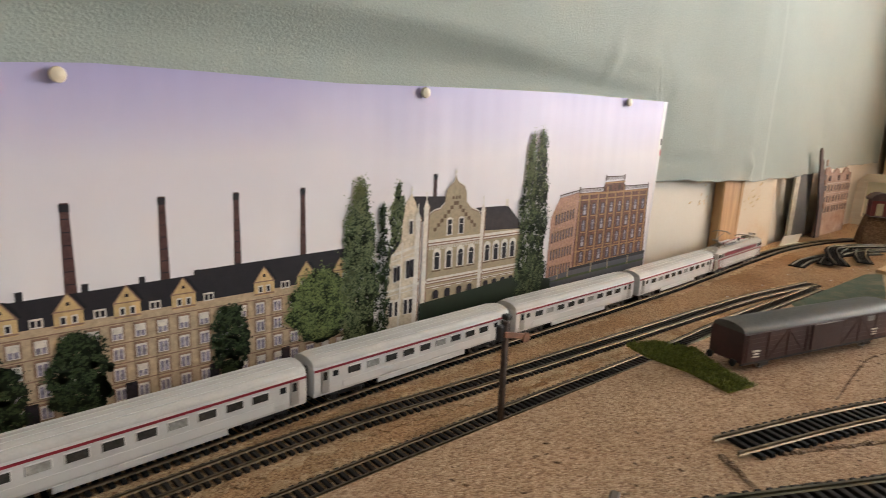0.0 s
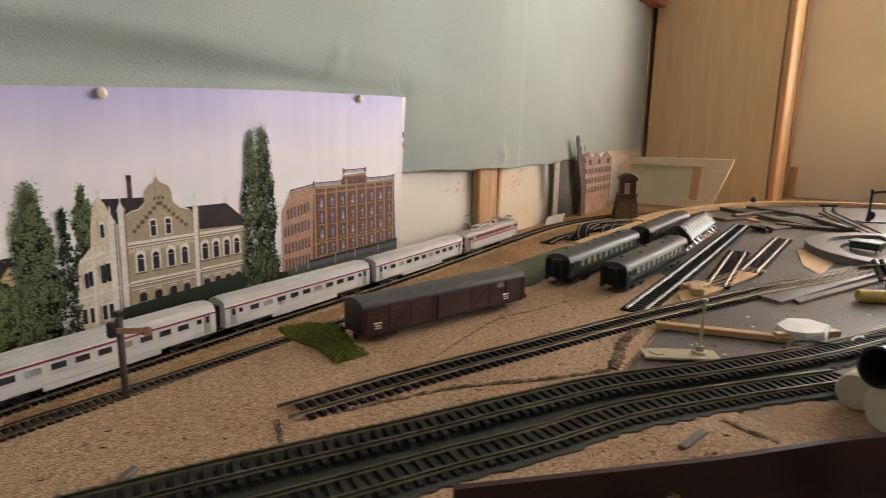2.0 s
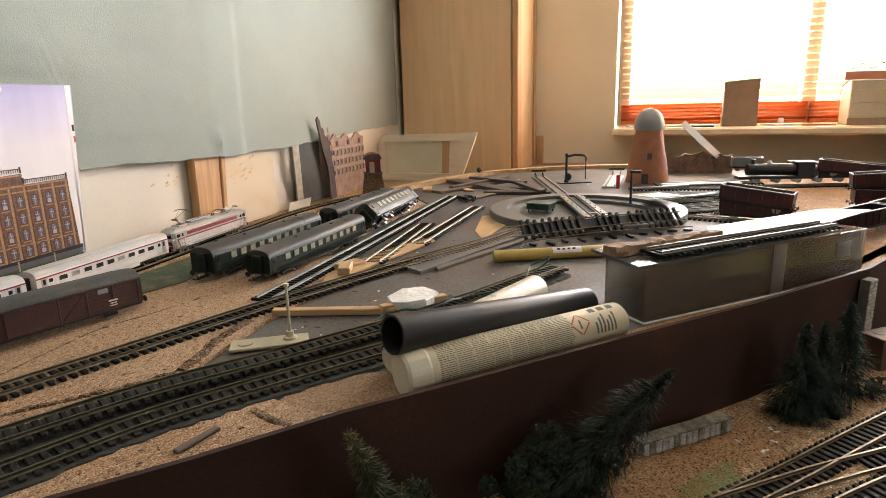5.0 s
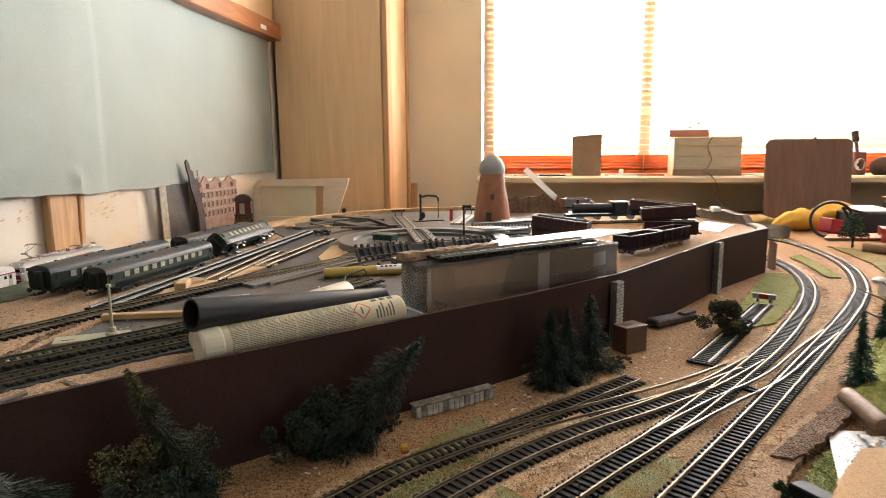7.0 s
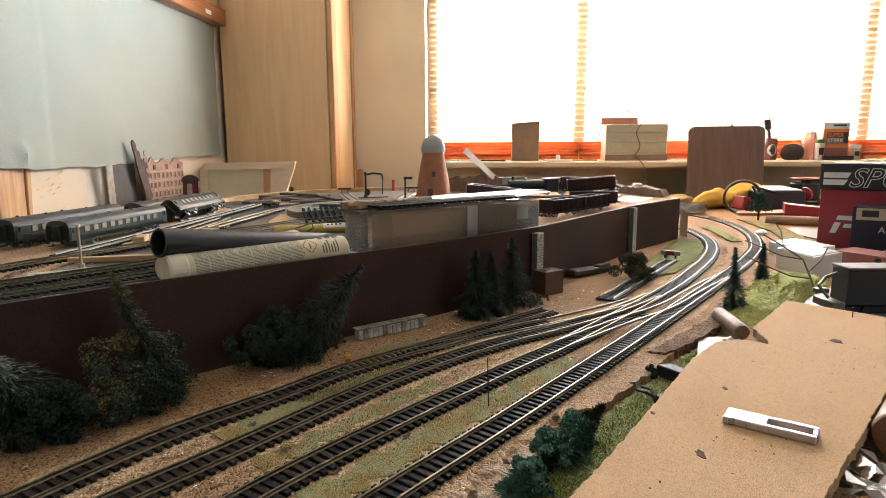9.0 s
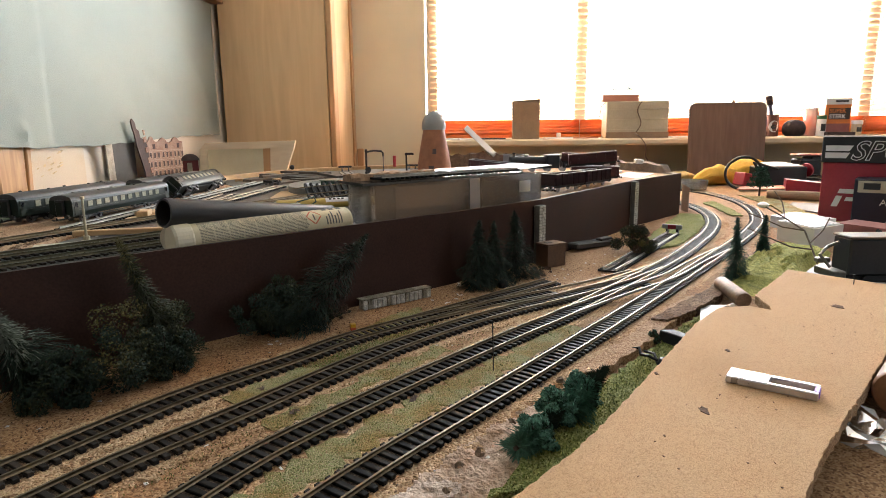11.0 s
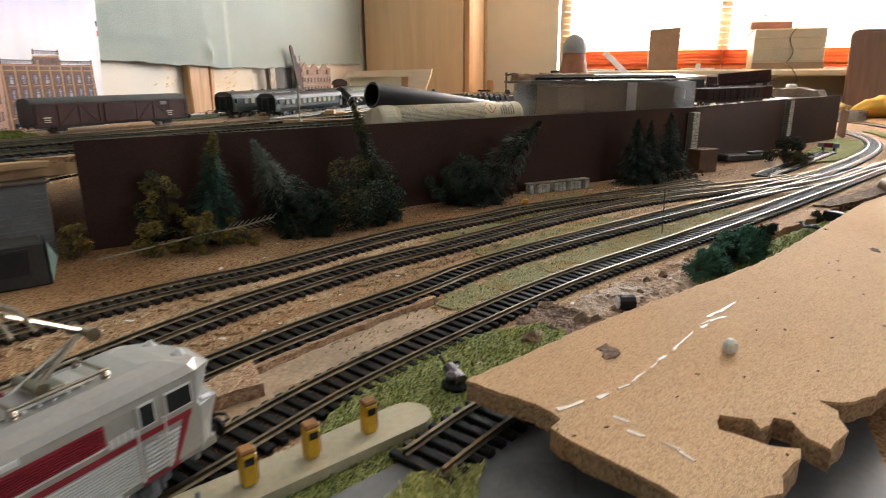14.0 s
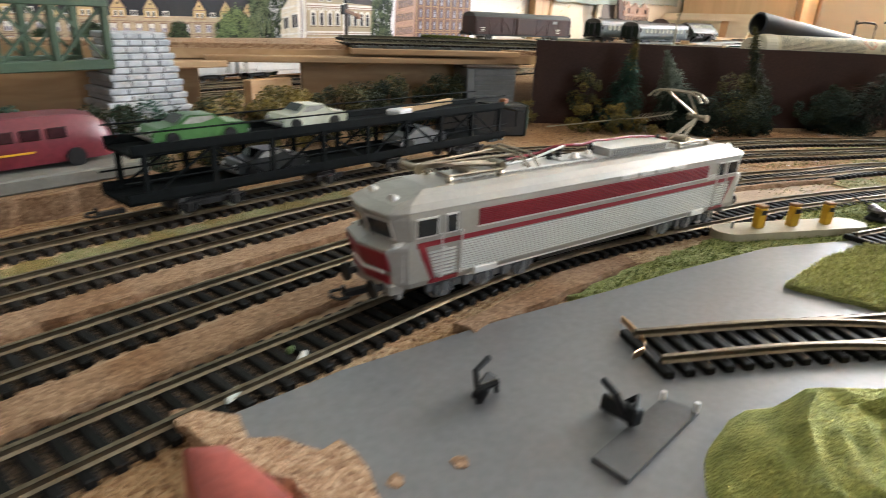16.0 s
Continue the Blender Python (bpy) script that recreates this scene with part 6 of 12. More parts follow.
def old_coach(length, label, body_m=DGREEN):
    """A dark green coach with a rounded roof, vents and cream windows."""
    c = thing("model_coach", Matrix(), label, "coach", "green coaches")
    L, w = length / 2, 0.0158
    coach_shell(L, w, 0.0105, 0.0345, 0.0425, c, body_m, ROOF_G)
    n = int(length / 0.0185) - 2
    for side in (-1, 1):
        y = side * (w + 0.0001)
        for k in range(n):
            x = (k - (n - 1) / 2) * 0.0172
            part("window_frame", M().box((x, y, 0.0265), (0.0112, 0.0006, 0.0098), b=0.0002), OLIVE, c)
            part("window", M().box((x, y + side * 0.0002, 0.0265), (0.0088, 0.0006, 0.0078)), CREAM_W, c)
        part("waist_line", M().box((0, y, 0.0198), (length * 0.96, 0.0006, 0.0007)), OLIVE, c)
        for s in (-1, 1):
            part("door", M().box((s * (L - 0.0075), y, 0.0225), (0.0082, 0.0006, 0.0205), b=0.0002), OLIVE, c)
            part("door_window", M().box((s * (L - 0.0075), y + side * 0.0002, 0.0275), (0.0045, 0.0006, 0.0072)), GLASS_D, c)
        part("truss", M().tube([(-L * 0.55, side * 0.012, 0.0095), (-L * 0.25, side * 0.012, 0.0055), (L * 0.25, side * 0.012, 0.0055), (L * 0.55, side * 0.012, 0.0095)], 0.0006, 5), BLACK, c)
        part("footboard", M().box((0, side * 0.0145, 0.0085), (length * 0.8, 0.002, 0.0008)), BLACK, c)
    for k in range(int(length / 0.04)):
        part("roof_vent", M().lathe([(0.0016, 0), (0.0022, 0.001), (0.0022, 0.0016), (0.0008, 0.0024)], 8, (-L + 0.03 + 0.04 * k, 0.004 * (-1) ** k, 0.0418)), ROOF_G, c)
    part("roof_band", M().loft([[(s, math.cos(a) * 0.0162, 0.0345 + math.sin(a) * 0.0085) for a in [math.pi * k / 10 for k in range(11)]] for s in (L - 0.042, L - 0.040)]), BLACK, c)
    for s in (-1, 1):
        part("gangway", M().box((s * (L + 0.0015), 0, 0.0235), (0.004, 0.0115, 0.0235), b=0.001), BLACK, c)
        part("end_door", M().box((s * (L + 0.0036), 0, 0.0225), (0.0006, 0.0085, 0.019)), DGREEN, c)
        for y in (-0.0105, 0.0105):
            part("buffer", M().rod((s * L, y, 0.0115), (s * (L + 0.005), y, 0.0115), 0.0010, seg=7).rod((s * (L + 0.005), y, 0.0115), (s * (L + 0.006), y, 0.0115), 0.0032, seg=10), BLACK, c)
        bogie(c, s * (L - 0.04), (-0.014, 0.014), 0.040, BLACK)
        coupler(c, s * (L - 0.003), s)
    return c


c1 = old_coach(0.222, "dark green model coach with a grey roof standing on the cork")
LOW_C = Matrix.Diagonal((1.0, 1.0, 0.93, 1.0))
c1.matrix_basis = pose(0.860, 0.124, DECK + 0.0015, 0, 0, -2.5) @ LOW_C
tagged(copy_thing(c1, pose(0.872, 0.061, DECK + 0.0015, 0, 0, -2.4) @ LOW_C), "dark green model coach standing beside a twin coach")
copy_thing(c1, pose(1.132, 0.118, DECK + 0.0015, 0, 0, -1) @ LOW_C)
c4 = old_coach(0.192, "olive green model coach tipped over on its side beside a track", OLIVE)
c4.matrix_basis = pose(1.142, 0.056, DECK + 0.0055, -46, 0, 2)


def covered_wagon():
    """A long red-brown covered goods wagon."""
    c = thing("goods_wagon", Matrix(), "red-brown covered model goods wagon with a grey roof on the cork", "wagon")
    L, w = 0.0985, 0.0152
    coach_shell(L, w, 0.0095, 0.0335, 0.0400, c, WAGON_R, WAGON_ROOF, 0.0003)
    for side in (-1, 1):
        y = side * (w + 0.0003)
        for k in range(9):
            part("post", M().box((-L + 0.004 + k * (2 * L - 0.008) / 8, y, 0.0212), (0.0016, 0.0012, 0.0225), b=0.0003), WAGON_R, c)
        for k in range(6):
            part("plank", M().box((0, side * w, 0.0118 + 0.0038 * k), (2 * L - 0.003, 0.0005, 0.0033)), WAGON_R, c)
        for k, s in ((1, 1), (2, -1), (5, 1), (6, -1)):
            x = -L + 0.004 + (k + 0.5) * (2 * L - 0.008) / 8
            part("brace", M().box((x, y, 0.0205), (0.0012, 0.001, 0.031), pose(0, 0, 0, 0, s * 45, 0)), WAGON_R, c)
        part("door", M().box((0.002, y + side * 0.0006, 0.0212), (0.040, 0.0012, 0.0215), b=0.0003), WAGON_R, c)
        part("sole_bar", M().box((0, side * 0.0135, 0.0088), (2 * L - 0.002, 0.002, 0.003), b=0.0003), BLACK, c)
        for x in (-0.084, 0.07):
            part("marking", M().box((x, y + side * 0.0001, 0.0185), (0.008, 0.0014, 0.0012)).box((x, y + side * 0.0001, 0.0160), (0.006, 0.0014, 0.0010)).box((x, y + side * 0.0001, 0.0138), (0.007, 0.0014, 0.0008)), BEIGE_M, c)
        part("plate", M().box((0.062, y, 0.029), (0.009, 0.0012, 0.0042)), GREY_P, c)
    part("roof_walk", M().box((0.03, 0.0045, 0.0395), (0.11, 0.003, 0.0008)), WAGON_ROOF, c)
    for s in (-1, 1):
        for y in (-0.0105, 0.0105):
            part("buffer", M().rod((s * L, y, 0.010), (s * (L + 0.004), y, 0.010), 0.001, seg=7).rod((s * (L + 0.004), y, 0.010), (s * (L + 0.005), y, 0.010), 0.003, seg=10), BLACK, c)
        wheelset(c, s * 0.068)
        part("axle_guard", M().box((s * 0.068, -0.0118, 0.0062), (0.012, 0.0012, 0.006)).box((s * 0.068, 0.0118, 0.0062), (0.012, 0.0012, 0.006)), BLACK, c)
    return c


covered_wagon().matrix_basis = pose(0.5625, 0.162, DECK + 0.0015, 0, 0, -15.5)


# ---- clutter on the plateau ----
BLACK_PIPE = mat("black_tube_plastic", (0.018, 0.018, 0.019), 0.36, vary=0.2, scale=30)
CREAM = mat("cream_canister", (0.66, 0.58, 0.38), 0.35, vary=0.07, scale=25)
INK = mat("grey_print", (0.10, 0.095, 0.085), 0.5, vary=0.1)
RED_INK = mat("red_print", (0.55, 0.10, 0.05), 0.5, vary=0.1)
STYRO = mat("white_foam", (0.78, 0.77, 0.74), 0.8, vary=0.08, scale=60, fine=220, bump=0.8, dist=0.002)
YELLOW_R = mat("yellow_plastic_rod", (0.55, 0.40, 0.10), 0.4, vary=0.1)
BEIGE_P = mat("beige_plastic", (0.42, 0.37, 0.25), 0.45, vary=0.12, scale=40)
CLEAR = clear("clear_plastic", (0.36, 0.27, 0.19), 0.12, 0.3)
TAPE = clear("clear_tape", (0.45, 0.36, 0.26), 0.3, 0.2)
BROWN_CARD = mat("brown_cardboard", (0.40, 0.28, 0.185), 0.7, vary=0.1, scale=30)
MILL_BRICK = mat("orange_card_brick", (0.36, 0.14, 0.065), 0.6, vary=0.18, scale=60, fine=500, bump=0.1)
MILL_CAP = mat("grey_mill_cap", (0.31, 0.30, 0.28), 0.5, vary=0.15, scale=30)
TIMBER = wood("dark_weathered_timber", (0.16, 0.115, 0.08), (0.085, 0.06, 0.045), (1.2, 14, 14), 20, 0.6)
GREY_TT = mat("grey_turntable_plastic", (0.155, 0.150, 0.142), 0.4, vary=0.2, scale=40)
DGREEN_P = mat("bottle_green_plastic", (0.02, 0.055, 0.038), 0.3, vary=0.2)
FOIL = mat("white_card_gloss", (0.74, 0.74, 0.75), 0.25, vary=0.04)


def lying_tube(name, a, b, r, material, label, category, hollow=False, seg=28, end=1.0):
    """A round tube lying from a to b."""
    a, b = Vector(a), Vector(b)
    d = b - a
    q = d.to_track_quat("X", "Z").to_matrix().to_4x4()
    ob = thing(name, Matrix.Translation(a) @ q, label, category)
    L = d.length
    ring = lambda x, rr: [(x, rr * math.cos(2 * math.pi * k / seg), rr * math.sin(2 * math.pi * k / seg)) for k in range(seg)]
    if hollow:
        m = M().loft([ring(0.004, r * 0.82), ring(0.0, r * 0.86), ring(0.0, r * 0.98), ring(0.002, r), ring(L, r * end), ring(L, r * 0.86 * end), ring(L - 0.004, r * 0.82 * end), ring(0.004, r * 0.82)], caps=False)
        m.smooth = True
        part("shell", m, material, ob)
    else:
        m = M().loft([ring(0.0, r * 0.9), ring(0.0018, r * 0.985), ring(0.004, r), ring(L - 0.004, r), ring(L - 0.0015, r * 0.98), ring(L, r * 0.9)])
        m.smooth = True
        part("shell", m, material, ob)
    return ob, L, ring


can, L, ring = lying_tube("glue_canister", (0.558, -0.188, DECK + 0.0158), (0.696, -0.316, DECK + 0.0158), 0.0148, CREAM, "cream canister with printed text lying on the plateau edge", "canister")
part("cap", M().loft([ring(-0.004, 0.0138), ring(-0.002, 0.0156), ring(0.012, 0.0158), ring(0.0135, 0.0152)]), mat("pale_cap_plastic", (0.70, 0.64, 0.48), 0.4, vary=0.05), can, "pale plastic cap")
rnd = random.Random(3)
for col in range(9):
    x0 = 0.019 + 0.0142 * col
    if col > 7:
        continue
    m = M()
    for j in range(40):
        a, at = radians(-25 + 5.6 * j), 0.0
        while at < 0.0118:
            run = rnd.uniform(0.0010, 0.0030)
            m.add([(x0 + at + dx, -0.01492 * math.cos(a + da), 0.01492 * math.sin(a + da)) for dx, da in ((0, 0), (run, 0), (run, 0.042), (0, 0.042))], [(0, 1, 2, 3)])
            at += run + rnd.uniform(0.0003, 0.0008)
    part("small_print", m, INK, can)


def on_can(pts, x, deg, material, name="print"):
    """A thin flat shape wrapped on the canister: a strip of small quads between its two long edges."""
    m, n = M(), 8
    a, b, c, d = pts
    for k in range(n):
        quad = []
        for (p, q), t in (((a, b), k / n), ((a, b), (k + 1) / n), ((d, c), (k + 1) / n), ((d, c), k / n)):
            u, v = p[0] + (q[0] - p[0]) * t, p[1] + (q[1] - p[1]) * t
            ang = radians(deg) + v / 0.01498
            quad.append((x + u, -0.01498 * math.cos(ang), 0.01498 * math.sin(ang)))
        m.add(quad, [(0, 1, 2, 3)])
    return part(name, m, material, can)


for a, b in (((-0.008, 0), (0, 0.008)), ((0, 0.008), (0.008, 0)), ((0.008, 0), (0, -0.008)), ((0, -0.008), (-0.008, 0))):
    dx, dy = b[0] - a[0], b[1] - a[1]
    k = 0.0012 / math.hypot(dx, dy)
    on_can([(a[0], a[1]), (b[0], b[1]), (b[0] - dy * k, b[1] + dx * k), (a[0] - dy * k, a[1] + dx * k)], 0.140, 42, RED_INK, "hazard_sign")
on_can([(-0.0008, -0.004), (-0.0008, 0.003), (0.0008, 0.003), (0.0008, -0.004)], 0.140, 42, INK, "hazard_mark")
for k in range(6):
    on_can([(0, -0.007), (0, 0.002 + 0.003 * (k % 3)), (0.0016, 0.002 + 0.003 * (k % 3)), (0.0016, -0.007)], 0.154 + 0.0036 * k, 28, INK, "printed_bar")
for k in range(3):
    on_can([(0, 0), (0, 0.005), (0.006, 0.005), (0.006, 0)], 0.154 + 0.009 * k, 70, INK, "printed_bar")
tube, L, ring = lying_tube("black_tube", (0.5585, -0.1795, DECK + 0.0422), (0.738, -0.287, DECK + 0.0138), 0.0137, BLACK_PIPE, "matt black plastic tube propped on two canisters", "tube", True)
can2, L, ring = lying_tube("clear_canister", (0.582, -0.170, DECK + 0.0135), (0.772, -0.238, DECK + 0.0135), 0.0134, mat("milky_canister", (0.60, 0.55, 0.43), 0.3, vary=0.06), "milky canister lying under the black tube", "canister")
# the long clear box with its lid and the things on top
box = thing("clear_box", pose(0.735, -0.337, DECK, 0, 0, -46.5), "long clear plastic box with a grey lid lying at the wall", "storage box")
LB, WB, HB = 0.298, 0.052, 0.050
for c, s in (((LB / 2, 0.0006, HB / 2), (LB, 0.0012, HB)), ((LB / 2, WB - 0.0006, HB / 2), (LB, 0.0012, HB)), ((0.0006, WB / 2, HB / 2), (0.0012, WB - 0.0026, HB)), ((LB - 0.0006, WB / 2, HB / 2), (0.0012, WB - 0.0026, HB)), ((LB / 2, WB / 2, 0.0006), (LB - 0.003, WB - 0.003, 0.001))):
    ob = part("panel", M().box(c, s, b=0.0003), CLEAR, box)
    ob.visible_shadow = False
part("rim", M().tube([(-0.002, -0.002, 0.001), (LB + 0.002, -0.002, 0.001), (LB + 0.002, WB + 0.002, 0.001), (-0.002, WB + 0.002, 0.001), (-0.002, -0.002, 0.001)], 0.0011, 6), FOIL, box)
part("card_lining", M().box((0.152, WB / 2, 0.024), (0.23, WB - 0.006, 0.044), b=0.001), BROWN_CARD, box, "brown card lining")
part("tape", M().box((0.165, -0.0009, 0.0255), (0.018, 0.0004, 0.049)), TAPE, box)
part("tape", M().box((0.262, -0.0009, 0.033), (0.022, 0.0004, 0.016)), TAPE, box)
part("lid", M().prism([(-0.012, -0.003), (0.06, -0.005), (0.115, -0.004), (0.12, 0.001), (0.2, -0.001), (0.262, 0.004), (0.262, WB + 0.006), (0.1, WB + 0.012), (-0.006, WB + 0.014)], HB + 0.0005, HB + 0.0035), mat("slate_grey_card", (0.10, 0.096, 0.09), 0.15, vary=0.3, scale=30, fine=300), box, "grey slate-like card lid")
BT = DECK + HB + 0.004
bm_ = pose(0.735, -0.337, 0, 0, 0, -46.5)
solid("white_card_strip", M().prism([(0.10, 0.0), (0.28, 0.0), (0.366, 0.012), (0.31, 0.032), (0.13, 0.03)], 0, 0.0012).moved(bm_ @ pose(0, 0.026, BT + 0.0005, 10, 0, 0)), mat("glossy_white_card", (0.74, 0.73, 0.70), 0.18, vary=0.08, scale=30, coat=0.5), "white glossy card strip lying on the clear box", "card")
q = [bm_ @ Vector((x, y, 0)) for x, y in ((0.02, 0.014), (0.12, 0.014), (0.255, 0.012))]
track([(p.x, p.y) for p in q], BT + 0.0012, "short model track lying on the box lid", rail=RAIL_S)
rw = random.Random(33)
strip = M().loft([[(-0.010 + 0.0068 * k, 0.036 + y * rw.uniform(0.82, 1.15), BT + z * rw.uniform(0.8, 1.12)) for y, z in ((-0.0095, 0.0), (-0.0092, 0.0045), (-0.0075, 0.0085), (0.0, 0.0092), (0.0075, 0.0080), (0.0092, 0.0))] for k in range(20)])
solid("wood_offcut", strip.moved(bm_), mat("rough_bark_wood", (0.27, 0.165, 0.09), 0.8, vary=0.4, scale=60, fine=300, bump=0.6), "rough strip of wood lying on the box lid", "wood offcut")
# the lamp post with its base
lamp = thing("yard_lamp_post", pose(0.612, -0.048, DECK + 0.0015), "beige plastic post on a flat base with no lamp head", "post")
part("base", M().box((-0.002, 0.0, 0.0012), (0.062, 0.022, 0.0024), pose(0, 0, 0, 0, 0, -58), b=0.0006), BEIGE_P, lamp)
part("ring_mark", M().lathe([(0.006, 0.0024), (0.006, 0.0032), (0.0052, 0.0032)], 18, (-0.012, 0.016, 0)), BEIGE_P, lamp)
part("socket", M().lathe([(0.006, 0.0024), (0.0055, 0.004), (0.0034, 0.005), (0.0031, 0.009)], 14, (0.008, -0.013, 0)), BEIGE_P, lamp)
part("pole", M().rod((0.008, -0.013, 0.009), (0.0085, -0.013, 0.047), 0.0014, 0.0011, 8).box((0.0085, -0.013, 0.048), (0.0035, 0.0035, 0.003), b=0.0004), BEIGE_P, lamp)
# foam, sticks and offcuts
fo = M()
rnd = random.Random(8)
pts = [(0.0, 0.0), (0.012, 0.016), (0.038, 0.018), (0.058, 0.006), (0.052, -0.016), (0.024, -0.022), (0.006, -0.014)]
fo.loft([[(x * k, y * k, z + rnd.uniform(-0.0006, 0.0006)) for x, y in pts] for k, z in ((0.97, 0), (1.0, 0.004), (0.99, 0.009), (0.93, 0.012))])
solid("foam_block", fo, STYRO, "rough white foam block lying on the grey yard", "foam block", pose(0.705, -0.116, DECK, 0, 0, -18))
solid("wood_strip", M().box((0, 0, 0.003), (0.118, 0.009, 0.006), b=0.0007), PINE_X, "thin pine strip lying on the yard", "wood strip", pose(0.690, -0.066, DECK + 0.001, 0, 0, -73), "wood strips")
solid("wood_strip", M().box((0, 0, 0.003), (0.07, 0.008, 0.006), b=0.0007), PINE_X, "short pine strip beside the foam block", "wood strip", pose(0.725, -0.13, DECK + 0.003, 0, 2, -40), "wood strips")
rod, L, ring = lying_tube("yellow_rod", (0.906, -0.163, DECK + 0.0072), (0.981, -0.326, DECK + 0.0072), 0.0072, YELLOW_R, "yellow plastic rod with a small printed label", "rod")
label_ = part("paper_label", M().loft([[(x, 0.0074 * math.cos(a), 0.0074 * math.sin(a)) for a in [radians(95 + 12 * k) for k in range(7)]] for x in (L * 0.40, L * 0.60)], caps=False, closed=False), WHITE_PAPER, rod, "small white paper label")
for k in range(4):
    part("printed_bar", M().box((L * (0.44 + 0.035 * k), 0.00755 * math.cos(radians(130)), 0.00755 * math.sin(radians(130))), (0.0035, 0.0009, 0.0030), b=0.0), INK, label_)
plate = solid("grey_strip", M().prism([(0.855, -0.062), (0.835, -0.096), (1.13, -0.205), (1.16, -0.17)], DECK, DECK + 0.004), GREY_TT, "flat grey plastic platform strip beside the track", "platform strip")
solid("grey_strip", M().prism([(0.86, -0.105), (0.85, -0.112), (1.10, -0.215), (1.105, -0.207)], DECK, DECK + 0.0035), TIMBER, "thin dark timber strip beside the track", "timber strip")
solid("wood_board", M().prism([(0.76, -0.012), (0.795, -0.02), (0.99, -0.06), (1.0, -0.036), (0.86, -0.003), (0.80, 0.004)], DECK + 0.0016, DECK + 0.004), PINE_X, "thin pale wooden board under the loose tracks", "board")
solid("wood_board", M().prism([(1.02, -0.12), (1.07, -0.095), (1.19, -0.075), (1.21, -0.1), (1.12, -0.13)], DECK, DECK + 0.0012), PINE_X, "pale wooden patch on the grey yard", "board")
solid("wood_offcut", M().box((0, 0, 0.004), (0.032, 0.014, 0.008), b=0.001), PINE_X, "small wooden block lying by the tracks", "wood offcut", pose(0.815, -0.012, DECK + 0.0042, 0, 0, 20))
# the turntable
TT = Vector((1.235, -0.240, 0))
tt = thing("turntable", pose(TT.x, TT.y, DECK), "round grey model turntable with a bridge", "turntable")
seg = 48
outer = M()
for ra, rb, z0, z1 in ((0.158, 0.130, 0.0, 0.013),):
    rings = [[(r * math.cos(2 * math.pi * k / seg), r * math.sin(2 * math.pi * k / seg), z) for k in range(seg)] for r, z in ((ra, z0), (ra, z1 - 0.001), (ra - 0.001, z1), (rb, z1), (rb, z1 - 0.006), (rb - 0.02, z1 - 0.006), (rb - 0.02, z0))]
    outer.loft(rings, caps=False)
outer.smooth = True
part("ring_wall", outer, GREY_TT, tt)
part("pit_floor", M().lathe([(0.108, 0.0004), (0.108, 0.0016)], 48), GREY_BOARD, tt)
br = pose(0, 0, 0.005, 0, 0, 17.5)
BRIDGE_P = mat("pale_bridge_grey", (0.27, 0.255, 0.235), 0.35, vary=0.2, scale=60)
part("bridge_deck", M().box((0, 0, 0.0035), (0.256, 0.042, 0.003), b=0.0006).moved(br), BLACK, tt)
for y in (-0.0155, 0.0155):
    part("bridge_beam", M().box((0, y, 0.0065), (0.258, 0.0115, 0.004), b=0.0007).moved(br), BRIDGE_P, tt)
    for k in range(14):
        part("rivet", M().rod((-0.121 + 0.0186 * k, y + 0.0022 * (-1) ** k, 0.0085), (-0.121 + 0.0186 * k, y + 0.0022 * (-1) ** k, 0.0091), 0.0015, seg=6).moved(br), BLACK, tt)
for y in (-0.0065, 0.0065):
    part("bridge_rail", M().box((0, y, 0.0066), (0.256, 0.0022, 0.0034), b=0.0003).moved(br), GREY_TT, tt)
part("bridge_latch", M().box((-0.055, 0, 0.0078), (0.006, 0.012, 0.0016), b=0.0004).moved(br), BRIDGE_P, tt)
hou = thing("model_housing", pose(1.243, -0.164, DECK + 0.0016, 0, 0, -14), "small dark green model housing on short legs in the turntable", "model housing")
part("body", M().box((0, 0, 0.0100), (0.030, 0.040, 0.0100), b=0.0008), DGREEN_P, hou)
part("roof", M().box((0, 0, 0.0158), (0.034, 0.044, 0.0018), b=0.0006), mat("worn_green_roof", (0.085, 0.125, 0.095), 0.4, vary=0.3, scale=80), hou, "worn pale green roof plate")
for x in (-0.012, 0.012):
    for y in (-0.017, 0.017):
        part("leg", M().box((x, y, 0.0025), (0.0022, 0.0022, 0.0052)), DGREEN_P, hou)
# approach tracks with buffer stops behind the turntable
BUFF = mat("dark_buffer_plastic", (0.03, 0.028, 0.027), 0.45, vary=0.2)


def buffer_track(x, y, turn, material, label, length=0.20):
    ob = thing("buffer_track", pose(x, y, DECK, 0, 0, turn), label, "buffer track", "buffer tracks")
    e = length / 2
    part("bed", M().box((0, 0, 0.002), (length, 0.034, 0.004), b=0.0008), material, ob)
    for s in (-1, 1):
        part("rail", M().box((0, s * 0.0089, 0.0055), (length, 0.0016, 0.003)), RAIL_Y, ob)
        part("buffer_post", M().tube([(e - 0.025, s * 0.0089, 0.005), (e, s * 0.0089, 0.018)], 0.0012, 6).tube([(e, s * 0.0089, 0.004), (e, s * 0.0089, 0.019)], 0.0012, 6), BUFF, ob)
    part("buffer_beam", M().box((e + 0.001, 0, 0.018), (0.003, 0.036, 0.005), b=0.0006), BUFF, ob)
    return ob


